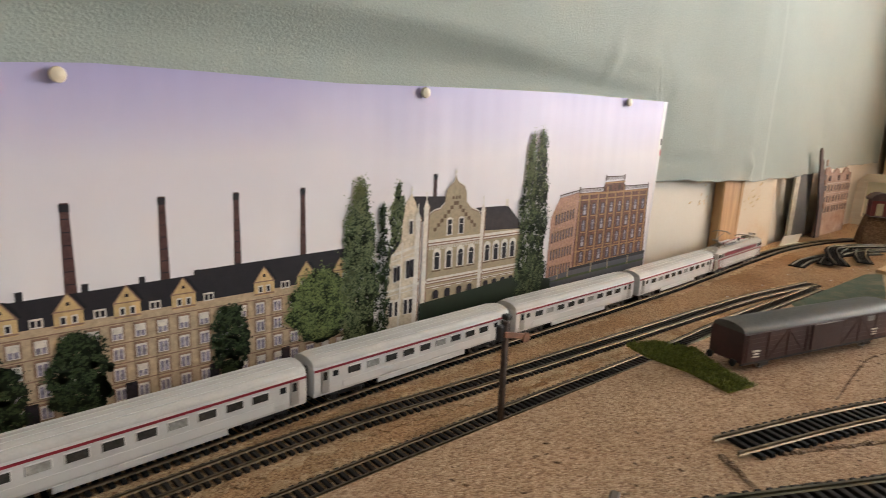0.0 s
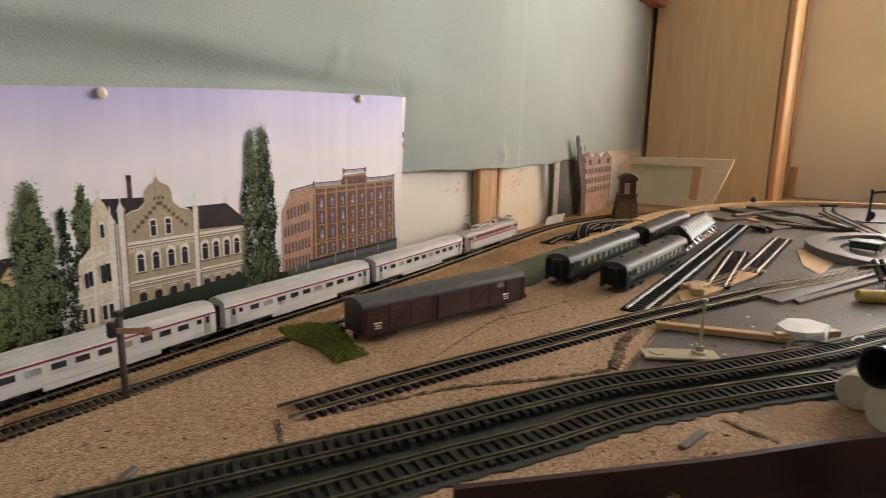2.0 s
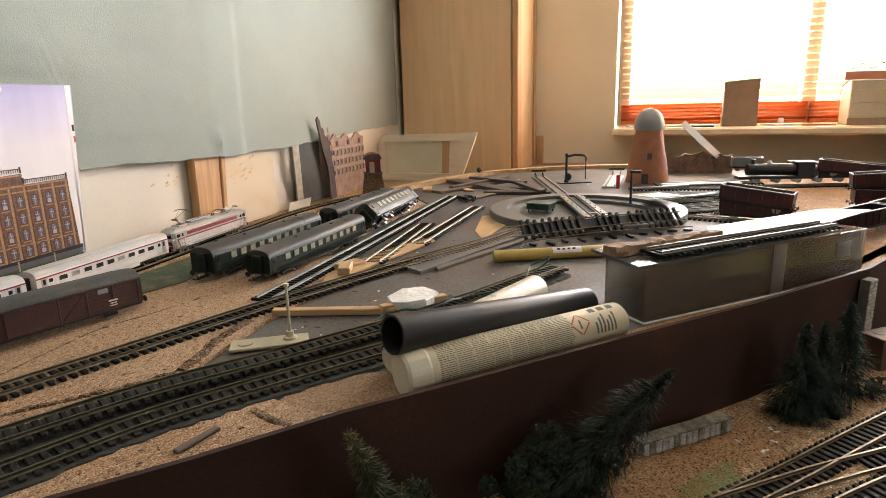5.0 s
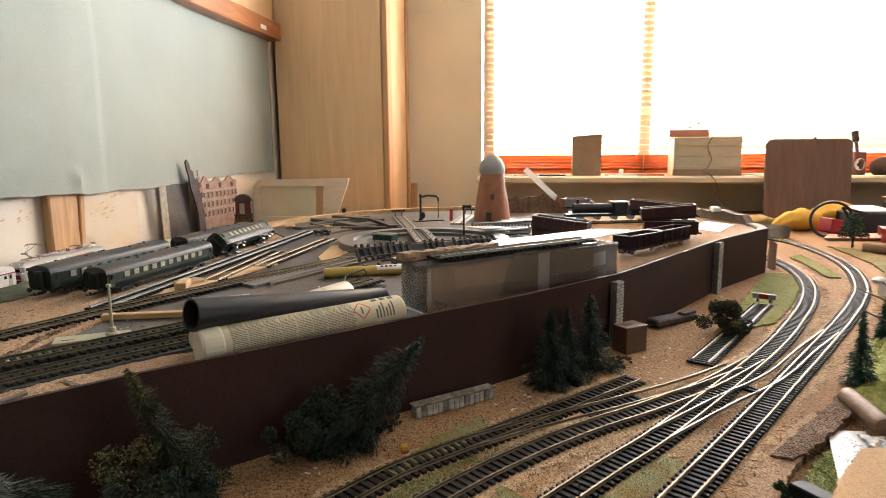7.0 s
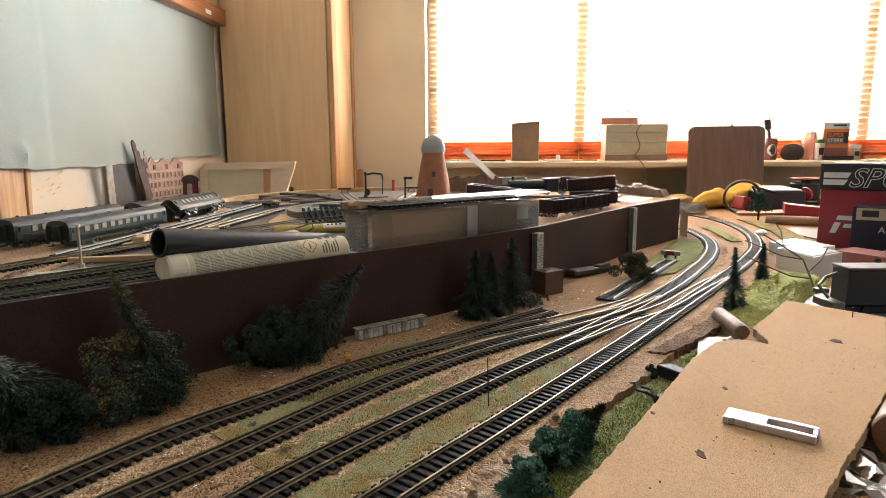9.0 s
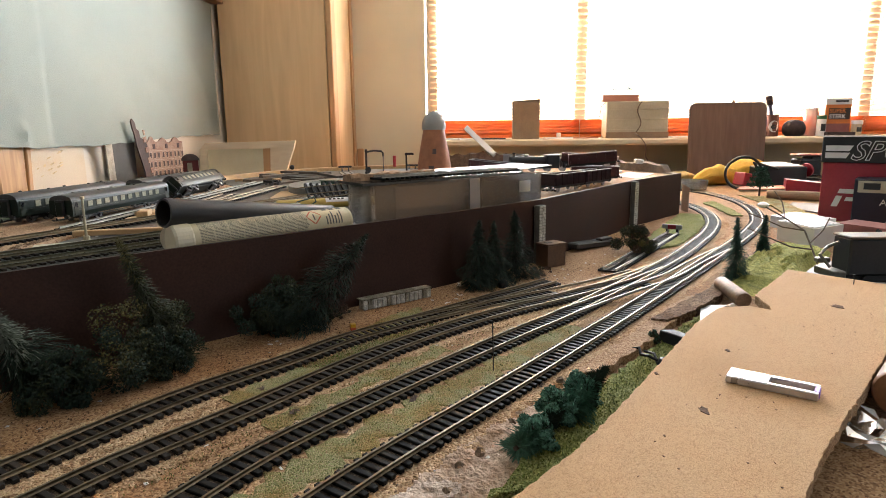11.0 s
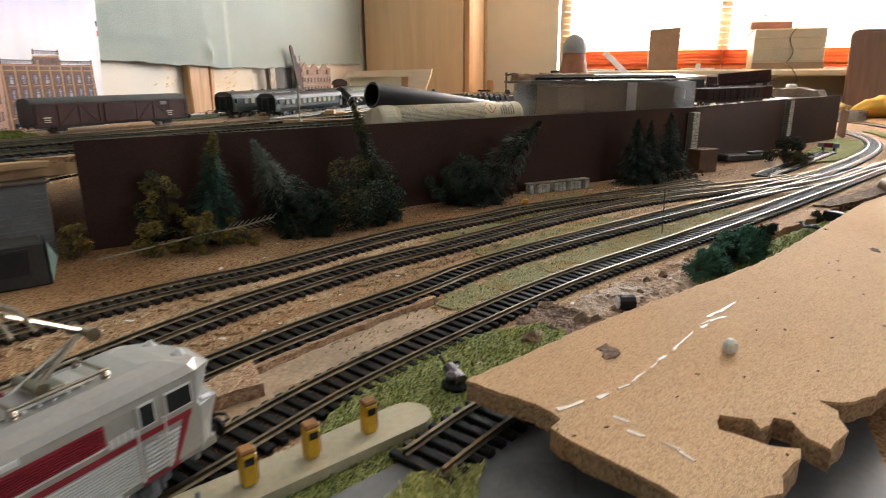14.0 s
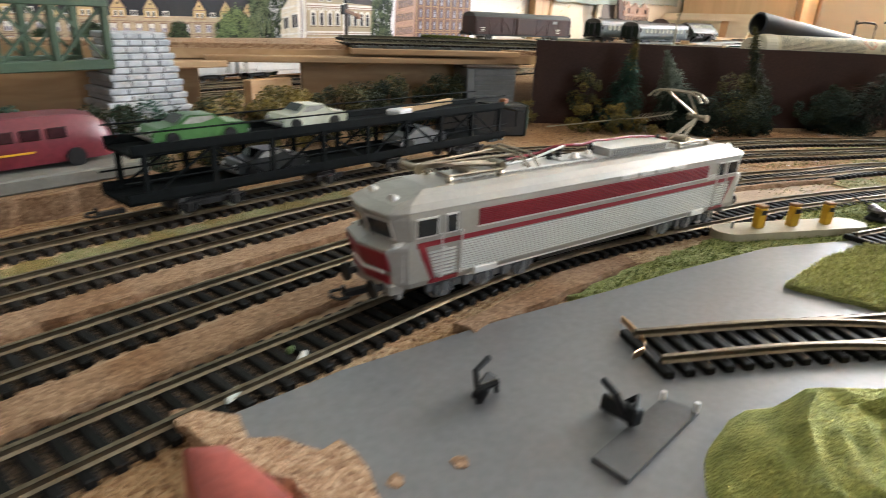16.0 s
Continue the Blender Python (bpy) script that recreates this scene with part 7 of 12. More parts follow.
buffer_track(1.543, -0.136, 18.5, GREY_TT, "grey approach track with a black buffer stop", 0.33)
buffer_track(1.650, -0.262, -1, mat("pale_grey_bed", (0.34, 0.33, 0.31), 0.4, vary=0.15), "pale grey approach track with a black buffer stop")
solid("dark_board", M().box((0, 0, 0.003), (0.24, 0.03, 0.006), b=0.0008).box((0.02, 0.004, 0.009), (0.20, 0.012, 0.005), pose(0, 0, 0, 0, 0, 4), b=0.0006), TIMBER, "dark timber sleepers stacked on the yard", "timber stack", pose(1.53, 0.03, DECK, 0, 0, -28))
solid("dark_board", M().box((0, 0, 0.002), (0.16, 0.022, 0.004), b=0.0006), TIMBER, "short dark timber boards on the yard", "timber stack", pose(1.42, -0.03, DECK, 0, 0, -20))
# water crane
crane = thing("water_crane", pose(1.615, -0.160, DECK, 0, 0, -62) @ Matrix.Diagonal((1.0, 1.0, 1.2, 1.0)), "black model water crane on a small base", "water crane")
part("base", M().box((0.02, 0, 0.001), (0.075, 0.02, 0.002), b=0.0005), BLACK, crane)
part("column", M().lathe([(0.005, 0.002), (0.004, 0.008), (0.0028, 0.01), (0.0026, 0.05), (0.004, 0.052), (0.003, 0.056)], 10), BLACK, crane)
part("arm", M().tube([(0, 0, 0.05), (0.02, 0, 0.053), (0.042, 0, 0.051), (0.046, 0, 0.047), (0.046, 0, 0.040)], 0.0022, 8), BLACK, crane)
part("hose", M().rod((0.046, 0, 0.04), (0.046, 0, 0.006), 0.0012, seg=6), BLACK, crane)
part("wheel", M().rod((0.004, -0.003, 0.012), (0.004, 0.003, 0.012), 0.007, seg=14), BLACK, crane)
# the windmill tower
mill = thing("windmill_tower", pose(1.665, -0.333, DECK), "orange card windmill tower with a grey cap", "model windmill")
def octo(r, z, k=18):
    return [(r * math.cos(2 * math.pi * (j + 0.5) / k), r * math.sin(2 * math.pi * (j + 0.5) / k), z) for j in range(k)]
tw_ = M().loft([octo(0.047, 0), octo(0.045, 0.014), octo(0.0425, 0.03), octo(0.0385, 0.055), octo(0.0345, 0.08), octo(0.028, 0.118)])
rw = random.Random(12)
tw_.v = [(x * rw.uniform(0.975, 1.02), y * rw.uniform(0.975, 1.02), z) for x, y, z in tw_.v]
tw_.smooth = True
part("tower", tw_, MILL_BRICK, mill)
cp_ = M().loft([octo(0.031, 0.115), octo(0.0325, 0.124), octo(0.030, 0.138), octo(0.024, 0.15), octo(0.013, 0.159), octo(0.003, 0.163)])
cp_.smooth = True
part("cap", cp_, MILL_CAP, mill)
part("door", M().box((-0.0455, 0.004, 0.012), (0.003, 0.014, 0.022), b=0.0005), FAC_D, mill)
part("window", M().box((-0.038, -0.004, 0.06), (0.004, 0.010, 0.013), pose(0, 0, 0, 0, 10, 0)), FAC_D, mill)
SAIL = thin_sheet("milky_white_card", (0.80, 0.79, 0.76), 0.6)
ax_ = Vector((0, -0.0774, -0.0729))
sail_n = Vector((-0.75, 0.0, 0.65))
sail_u = ax_.normalized()
sail_n = (sail_n - sail_u * sail_n.dot(sail_u)).normalized()
sail_w = sail_u.cross(sail_n)
top_ = Vector((1.85, -0.41, 0.1943))
solid("mill_sail", M().add([top_ + ax_ * t + sail_w * (w * 0.009) + sail_n * h for t in (0, 1.12) for w in (-1, 1) for h in (0, 0.0012)], [(0, 1, 3, 2), (4, 6, 7, 5), (0, 2, 6, 4), (1, 5, 7, 3), (0, 4, 5, 1), (2, 3, 7, 6)]), SAIL, "milky white card strip leaning behind the windmill", "card strip")
cw, rw = M(), random.Random(15)
cw.loft([[(x, -0.014 + rw.uniform(-0.002, 0.002), 0), (x, 0.014 + rw.uniform(-0.002, 0.002), 0), (x + rw.uniform(-0.002, 0.002), 0.012, h * rw.uniform(0.92, 1.0)), (x, -0.012, h)] for x, h in [(-0.085 + 0.01 * k, 0.043 + 0.004 * math.sin(k * 1.7) + (0.006 if 9 < k < 14 else 0)) for k in range(20)]])
solid("broken_wall", cw, mat("broken_cork_wall", (0.22, 0.13, 0.08), 0.9, vary=0.35, scale=60, fine=220, bump=0.9), "brown broken cork block on the yard", "cork block", pose(1.86, -0.425, DECK, 0, 0, -88))
# the black girder section lying with its teeth out
gir = thing("track_frame", pose(1.078, -0.282, DECK + 0.004, 0, 0, -55), "black plastic track frame lying on edge with bent rails", "track frame")
rnd = random.Random(12)
tilt = pose(0, 0.004, 0.006, -44, 0, 0)
part("spine", M().box((0.0, 0.0, 0.010), (0.236, 0.004, 0.016), b=0.0008).moved(tilt), BLACK, gir)
part("spine", M().box((0.02, 0.016, 0.003), (0.20, 0.004, 0.014), b=0.0008).moved(tilt), BLACK, gir)
for k in range(24):
    if k in (9, 10, 15):
        continue
    part("sleeper", M().box((-0.122 + 0.0106 * k, -0.004, 0.007), (0.0042, 0.005, 0.031), pose(0, 0, 0, rnd.uniform(-8, 6), rnd.uniform(-5, 5), 0), b=0.0006).moved(tilt), BLACK, gir)
for k in range(11):
    part("sleeper", M().box((-0.118 + 0.0240 * k, -0.016 + rnd.uniform(-0.003, 0.003), -0.002), (0.0046, 0.016, 0.0034), pose(0, 0, 0, rnd.uniform(-14, 8), 0, rnd.uniform(-8, 8)), b=0.0006), BLACK, gir)
for y, z, b in ((-0.021, 0.003, 0.004), (-0.011, 0.010, -0.003), (0.008, 0.019, 0.003)):
    part("bent_rail", M().tube([(-0.145 + 0.027 * k, y + b * math.sin(k * 0.5), z + 0.004 * math.sin(0.28 * k)) for k in range(11)], 0.0009, 5), RAIL_M, gir)
sig = thing("ground_signal", pose(1.279, -0.309, DECK + 0.013), "small black model signal with a red target", "signal")
part("mast", M().rod((0, 0, 0), (0, 0, 0.055), 0.0022, 0.0018, 8).box((0, -0.006, 0.054), (0.004, 0.018, 0.005), b=0.0008), BLACK, sig)
part("target", M().rod((-0.03, 0.02, 0.03), (-0.03, 0.02, 0.052), 0.0032, seg=10), mat("signal_red", (0.5, 0.03, 0.04), 0.4), sig)
solid("white_tag", M().box((0, 0, 0.001), (0.085, 0.05, 0.0016)), FOIL, "white card tag lying over the track frame", "card", pose(1.315, -0.35, DECK + 0.022, 0, 4, -38))
# loose rails and pale strips over the rest of the yard
rnd = random.Random(21)
for k, (x, y, a, l) in enumerate(((1.45, -0.41, -70, 0.24), (1.40, -0.45, -62, 0.26), (1.52, -0.40, -80, 0.2), (1.35, -0.43, -55, 0.2), (1.62, -0.46, -75, 0.22), (1.30, -0.46, -58, 0.18))):
    d = Vector((math.cos(radians(a)), math.sin(radians(a)), 0))
    track([(x - d.x * l / 2, y - d.y * l / 2), (x, y), (x + d.x * l / 2, y + d.y * l / 2)], DECK + 0.002 * (k % 3), "loose yard track beside the turntable", rail=RAIL_Y, group="loose yard tracks")
for k, (x, y, a, l) in enumerate(((1.56, -0.44, -72, 0.16), (1.50, -0.36, -60, 0.12), (1.38, -0.40, -50, 0.14))):
    solid("pale_strip", M().box((0, 0, 0.003), (l, 0.012, 0.003), b=0.0006), FOIL if k == 0 else GREY_P, "pale plastic strip lying on the yard tracks", "plastic strip", pose(x, y, DECK + 0.009, 0, 0, a), "pale strips")
solid("black_cable", M().tube([(0.665 + 0.012 * k, -0.118 - 0.010 * k + 0.006 * math.sin(k * 1.3), DECK + 0.008 + 0.004 * abs(math.sin(k))) for k in range(12)] + [(0.82, -0.222, DECK + 0.022), (0.845, -0.238, DECK + 0.026), (0.86, -0.236, DECK + 0.018), (0.85, -0.225, DECK + 0.01)], 0.0011, 6), DGREEN_P, "thin dark green cable lying over the loose track", "cable")
# the open wagons and the black engine at the far side
def open_wagon(length, label, material=MAROON):
    c = thing("open_wagon", Matrix(), label, "wagon", "open wagons")
    L, w = length / 2, 0.0155
    part("floor", M().box((0, 0, 0.0115), (length, 0.03, 0.002), b=0.0004), BLACK, c)
    for s in (-1, 1):
        part("side", M().box((0, s * w, 0.022), (length, 0.0014, 0.02), b=0.0004), material, c)
        part("end", M().box((s * (L - 0.0007), 0, 0.022), (0.0014, 2 * w - 0.0016, 0.02), b=0.0004), material, c)
        part("top_edge", M().box((0, s * w, 0.0324), (length, 0.0022, 0.0009)), GREY_P, c)
        part("top_edge", M().box((s * (L - 0.0007), 0, 0.0325), (0.0022, 2 * w, 0.0009)), GREY_P, c)
        for k in range(6):
            part("post", M().box((-L + 0.004 + k * (length - 0.008) / 5, s * (w + 0.001), 0.022), (0.0018, 0.0012, 0.0195)), material, c)
        part("sole_bar", M().box((0, s * 0.0125, 0.009), (length - 0.004, 0.002, 0.003)), BLACK, c)
        wheelset(c, s * L * 0.6)
        for y in (-0.0105, 0.0105):
            part("buffer", M().rod((s * L, y, 0.010), (s * (L + 0.005), y, 0.010), 0.001, seg=6).rod((s * (L + 0.005), y, 0.010), (s * (L + 0.006), y, 0.010), 0.003, seg=10), BLACK, c)
    return c


w1 = open_wagon(0.098, "maroon open model wagon with pale edges stacked on another")
w1.matrix_basis = pose(1.205, -0.487, DECK + 0.0215, 0, 5, -109)
tagged(copy_thing(w1, pose(1.21, -0.49, DECK + 0.003, 0, 0, -106)), "maroon open model wagon carrying another wagon")
copy_thing(w1, pose(1.347, -0.696, DECK + 0.0315, 0, -5, -95))
tagged(copy_thing(w1, pose(1.35, -0.70, DECK + 0.003, 0, 0, -93)), "maroon open model wagon carrying another wagon")
w2 = open_wagon(0.098, "dark maroon high-sided wagon standing near the wall", MAROON_D)
w2.matrix_basis = pose(1.159, -0.612, DECK + 0.003, 0, 0, -40)
copy_thing(w2, pose(1.243, -0.677, DECK + 0.003, 0, 0, -38))
w3 = open_wagon(0.14, "long maroon wagon standing at the far edge of the yard")
w3.matrix_basis = pose(1.64, -0.735, DECK + 0.016, 0, 4, -112)
w4 = open_wagon(0.066, "small grey open wagon with pale posts by the cork block", GREY_P)
w4.matrix_basis = pose(1.79, -0.552, DECK + 0.012, 0, 0, -92)
for x, y, a in ((1.208, -0.49, -106), (1.62, -0.64, -72)):
    d = Vector((math.cos(radians(a)), math.sin(radians(a)), 0)) * 0.12
    track([(x - d.x, y - d.y), (x, y), (x + d.x, y + d.y)], DECK, "yard track under the maroon wagons", group="loose yard tracks")
eng = thing("steam_locomotive", pose(1.655, -0.605, DECK + 0.004, 0, 0, 104), "black model steam engine standing on the yard", "locomotive")
part("boiler", M().rod((-0.02, 0, 0.028), (0.075, 0, 0.028), 0.0125, seg=18), BLACK, eng)
part("frame", M().box((0.02, 0, 0.012), (0.15, 0.026, 0.006), b=0.001), BLACK, eng)
part("cab", M().box((-0.038, 0, 0.027), (0.034, 0.032, 0.030), b=0.001), BLACK, eng)
part("cab_roof", M().box((-0.038, 0, 0.0435), (0.04, 0.034, 0.002), b=0.0008), GREY_P, eng, "pale grey cab roof")
part("chimney", M().lathe([(0.004, 0.038), (0.0035, 0.046), (0.005, 0.05)], 12, (0.064, 0, 0)), BLACK, eng)
part("dome", M().lathe([(0.006, 0.038), (0.006, 0.043), (0.003, 0.046), (0.0005, 0.047)], 12, (0.03, 0, 0)), GREY_P, eng)
part("tender", M().box((-0.10, 0, 0.022), (0.07, 0.03, 0.024), b=0.001), BLACK, eng)
part("coal", M().box((-0.10, 0, 0.036), (0.06, 0.024, 0.006), b=0.002), mat("coal", (0.02, 0.02, 0.02), 0.6, vary=0.4, scale=200, fine=500, bump=0.8), eng)
for k in range(5):
    wheelset(eng, -0.11 + 0.042 * k, 0.0075)
rimline = [(1.27, 0.205), (1.39, 0.198), (1.47, 0.178), (1.60, 0.135), (1.735, 0.07), (1.80, 0.01), (1.872, -0.085), (1.92, -0.2), (1.94, -0.32), (1.945, -0.45)]
rings = []
out, heads = spline(rimline, 0.02)
for p, h in zip(out, heads):
    n = Vector((-h.y, h.x, 0))
    rings.append([p + n * a + Vector((0, 0, z)) for a, z in ((-0.016, DECK), (0.006, DECK), (0.006, DECK + 0.010), (-0.016, DECK + 0.010))])
solid("rim_strip", M().loft(rings), PINE_X, "curved pine strip along the plateau rim", "rim strip", kind="structure")
ball = M().lathe([(0.001, -0.007), (0.005, -0.005), (0.007, 0), (0.005, 0.005), (0.001, 0.007)], 14)
ball.smooth = True
solid("black_ball", ball, BLACK, "small round black ball on the rim strip", "ball", pose(1.715, 0.07, DECK + 0.0165))
# a red hut and a small mat by the facade
hut = thing("red_hut", pose(1.80, 0.404, -0.004, 0, 0, 27), "dark red model hut with a rounded roof on a block", "model hut")
part("block", M().loft([[(-w, -w, z), (w, -w, z), (w, w, z), (-w, w, z)] for w, z in ((0.034, 0.0), (0.030, 0.03), (0.024, 0.066), (0.022, 0.072))]), CORK_EDGE, hut, "brown cork block")
HUT_R = mat("dull_red_paint", (0.15, 0.022, 0.02), 0.5, vary=0.25, scale=60)
part("wall", M().box((0, 0, 0.092), (0.042, 0.040, 0.040), b=0.001), HUT_R, hut)
for y in (-0.019, 0.019):
    part("corner_post", M().box((-0.0205, y, 0.092), (0.004, 0.004, 0.042), b=0.0005), HUT_R, hut)
part("roof", M().loft([[(s, 0.025 * math.cos(a), 0.112 + 0.018 * math.sin(a)) for a in [math.pi * k / 10 for k in range(11)]] for s in (-0.027, 0.027)]), FAC_D, hut)
part("door", M().box((-0.0215, 0.003, 0.090), (0.0012, 0.014, 0.030)), BEIGE_P, hut)
part("foot_board", M().box((-0.01, 0, 0.073), (0.062, 0.052, 0.002), b=0.0005), FAC_D, hut)
solid("moss_mat", M().prism([(0.447, 0.262), (0.474, 0.252), (0.486, 0.222), (0.461, 0.185), (0.452, 0.158), (0.424, 0.165), (0.436, 0.2), (0.438, 0.236)], DECK + 0.0016, lambda x, y: DECK + 0.0036 + 0.0008 * math.sin(90 * x) * math.cos(80 * y)), MOSS, "green moss mat lying on the cork beside the wagon", "moss mat")
solid("green_scatter", M().prism([(0.69, 0.165), (0.74, 0.15), (0.86, 0.17), (0.99, 0.205), (0.97, 0.219), (0.72, 0.226), (0.68, 0.2)], DECK + 0.0015, DECK + 0.0022), mat("dark_green_scatter", (0.045, 0.065, 0.03), 0.9, vary=0.4, scale=60, fine=900, bump=0.6, col2=(0.16, 0.13, 0.07), spot=0.62), "patch of green scatter on the cork", "grass patch", kind="structure")
solid("pale_board", M().prism([(0.985, 0.185), (1.03, 0.17), (1.36, 0.18), (1.33, 0.2), (1.0, 0.215)], DECK + 0.0016, DECK + 0.006), PINE_X, "pale plywood board lying at the plateau rim", "board")
# seams and torn edges in the cork
def cork_ridge(pts, label, w=0.0024, h=0.0026):
    rnd = random.Random(len(pts) + int(pts[0][0] * 1000))
    out, heads = spline(pts, 0.004)
    rings = []
    for p, hd in zip(out, heads):
        n = Vector((-hd.y, hd.x, 0))
        a, b, c = w * rnd.uniform(0.6, 1.3), w * rnd.uniform(0.6, 1.3), h * rnd.uniform(0.35, 1.1)
        rings.append([p - n * a + Vector((0, 0, DECK + 0.001)), p + n * b + Vector((0, 0, DECK + 0.001)), p + n * b * 0.4 + Vector((0, 0, DECK + 0.001 + c)), p - n * a * 0.5 + Vector((0, 0, DECK + 0.001 + c * 0.8))])
    solid("torn_cork_ridge", M().loft(rings), CORK_EDGE, label, "cork ridge", group="torn cork ridges", kind="structure")


cork_ridge([(0.365, 0.108), (0.44, 0.068), (0.496, 0.022), (0.545, -0.014)], "torn ridge of dark cork along the track")
cork_ridge([(0.478, 0.112), (0.54, 0.118), (0.60, 0.121), (0.65, 0.105), (0.70, 0.092)], "thin dark seam in the cork sheet", 0.0013, 0.0012)
cork_ridge([(0.547, -0.014), (0.575, -0.008), (0.61, 0.0), (0.655, 0.002)], "crumbled cork edge at the grey yard", 0.006, 0.003)
cork_ridge([(0.335, 0.13), (0.318, 0.105), (0.30, 0.085)], "crumbled seam at the end of the rails", 0.003, 0.002)
cork_ridge([(0.471, -0.057), (0.455, -0.078), (0.440, -0.099)], "straight dark joint between two cork sheets", 0.0012, 0.0008)
cork_ridge([(0.50, -0.135), (0.505, -0.115), (0.512, -0.1)], "small torn hole in the cork edge", 0.004, 0.002)
solid("dark_chip", M().box((0, 0, 0.0012), (0.030, 0.005, 0.0024), b=0.0006), TIMBER, "dark cork chip lying on the cork sheet", "cork chip", pose(0.47, -0.092, DECK + 0.0015, 0, 0, -12), "cork chips")
solid("dark_chip", M().box((0, 0, 0.0015), (0.020, 0.005, 0.003), b=0.0008), TIMBER, "small stick lying on the cork sheet", "stick", pose(0.243, 0.142, DECK + 0.0015, 0, 0, 25), "cork chips")
# semaphore behind the plateau
sem = thing("semaphore", pose(0.318, 0.285, -0.004), "old dark model semaphore standing behind the plateau", "signal")
SEM = mat("rusty_dark_post", (0.075, 0.048, 0.036), 0.55, vary=0.4, scale=60)
part("post", M().box((0, 0, 0.06), (0.0042, 0.0042, 0.120), b=0.0006), SEM, sem)
part("arm", M().box((0.008, -0.003, 0.108), (0.026, 0.0015, 0.0045), pose(0, 0, 0, 0, 14, 0), b=0.0004).rod((0.019, -0.0045, 0.1045), (0.019, -0.002, 0.1045), 0.0038, seg=12), mat("faded_orange_arm", (0.22, 0.10, 0.05), 0.55, vary=0.4), sem)
part("lamp", M().box((-0.006, 0, 0.112), (0.006, 0.005, 0.012), b=0.001).box((0.0, 0, 0.123), (0.006, 0.006, 0.004), b=0.0008), BLACK, sem)


# ---- lower level: ballast, grass, road ----
def ribbon(pts, half, z0, z1, seed, ragged=0.25):
    """A strip of loose ground along a line, with a ragged edge."""
    rnd = random.Random(seed)
    out, heads = spline(pts, 0.006)
    rings = []
    for p, h in zip(out, heads):
        n = Vector((-h.y, h.x, 0))
        a, b = half * (1 + rnd.uniform(-ragged, ragged)), half * (1 + rnd.uniform(-ragged, ragged))
        rings.append([p - n * (a + 0.002) + Vector((0, 0, z0)), p + n * (b + 0.002) + Vector((0, 0, z0)), p + n * b + Vector((0, 0, z1)), p - n * a + Vector((0, 0, z1))])
    return M().loft(rings)


for k, (line, label) in enumerate(((T4, "tan granular ballast under the outer track"), (T3, "tan granular ballast under the second track"), (T2, "tan granular ballast between the worn tracks"), (T1, "tan granular ballast near the brown wall"))):
    solid("ballast_bed", ribbon(line, 0.0245, -0.0042, -0.0034 + 0.00016 * k, k), BALLAST, label, "ballast", kind="structure")
BED_DARK = mat("dark_olive_track_bed", (0.026, 0.024, 0.016), 0.8, vary=0.4, scale=60, fine=400, bump=0.3)
for k, line in enumerate((EDGE_A, EDGE_B)):
    solid("track_bed", ribbon(line, 0.020, DECK, DECK + 0.0021 + 0.0003 * k, 60 + k, 0.1), BED_DARK, "dark bed under the tracks at the plateau edge", "track bed", kind="structure")
for k, line in enumerate((R1, R2, R3)):
    solid("ballast_bed", ribbon(line, 0.024, -0.0042, -0.0033 + 0.00016 * k, 10 + k), BALLAST, "brown granular ballast under a rear track", "ballast", kind="structure")


def between(a, b, x0, x1, f=0.5, n=9):
    """A line that runs between two tracks."""
    pa, pb = spline(a, 0.004)[0], spline(b, 0.004)[0]
    pts = []
    for k in range(n):
        x = x0 + (x1 - x0) * k / (n - 1)
        p = min(pa, key=lambda q: abs(q.x - x))
        q = min(pb, key=lambda o: (o - p).length)
        m = p.lerp(q, f)
        pts.append((m.x, m.y))
    return pts


for a, b, x0, x1, h, seed in ((T3, T4, 0.28, 0.62, 0.012, 31), (T2, T3, 0.40, 0.56, 0.008, 32), (T1, T2, 0.44, 0.60, 0.009, 33), (T1, T2, -0.3, -0.02, 0.010, 34)):
    solid("worn_grass_strip", ribbon(between(a, b, x0, x1), h, -0.0034, -0.0026, seed, 0.6), GRASS_PALE, "worn green scatter between two tracks", "grass strip", kind="structure")
BARE = mat("bare_board", (0.38, 0.265, 0.165), 0.75, vary=0.3, scale=40, fine=400, bump=0.4, dist=0.001)
for pts in (between(T3, T4, 0.13, 0.27), between(T3, T4, -0.25, -0.02), between(T2, T3, -0.2, 0.02)):
    solid("bare_patch", ribbon(pts, 0.014, -0.0034, -0.0023, int(pts[0][0] * 500) + 900, 0.3), BARE, "bare pale board where the cork came off", "bare patch", kind="structure")
solid("torn_edge", ribbon(between(T3, T4, 0.14, 0.285, f=0.30), 0.0016, -0.0034, 0.0006, 77, 0.7), TORN_CORK, "torn cork edge along the bare board", "cork edge", kind="structure")


def slab(name, poly, z0, z1, label, category, material=None, kind="", seed=1, rough=0.0012):
    """A broken flat piece with an uneven, ragged edge."""
    rnd = random.Random(seed)
    pts = []
    for (ax, ay), (bx, by) in zip(poly, poly[1:] + poly[:1]):
        n = max(2, int(math.hypot(bx - ax, by - ay) / 0.006))
        for k in range(n):
            t = k / n
            pts.append((ax + (bx - ax) * t + rnd.uniform(-rough, rough), ay + (by - ay) * t + rnd.uniform(-rough, rough)))
    return solid(name, M().prism(pts, z0, z1), material or CORK_EDGE, label, category, kind=kind)


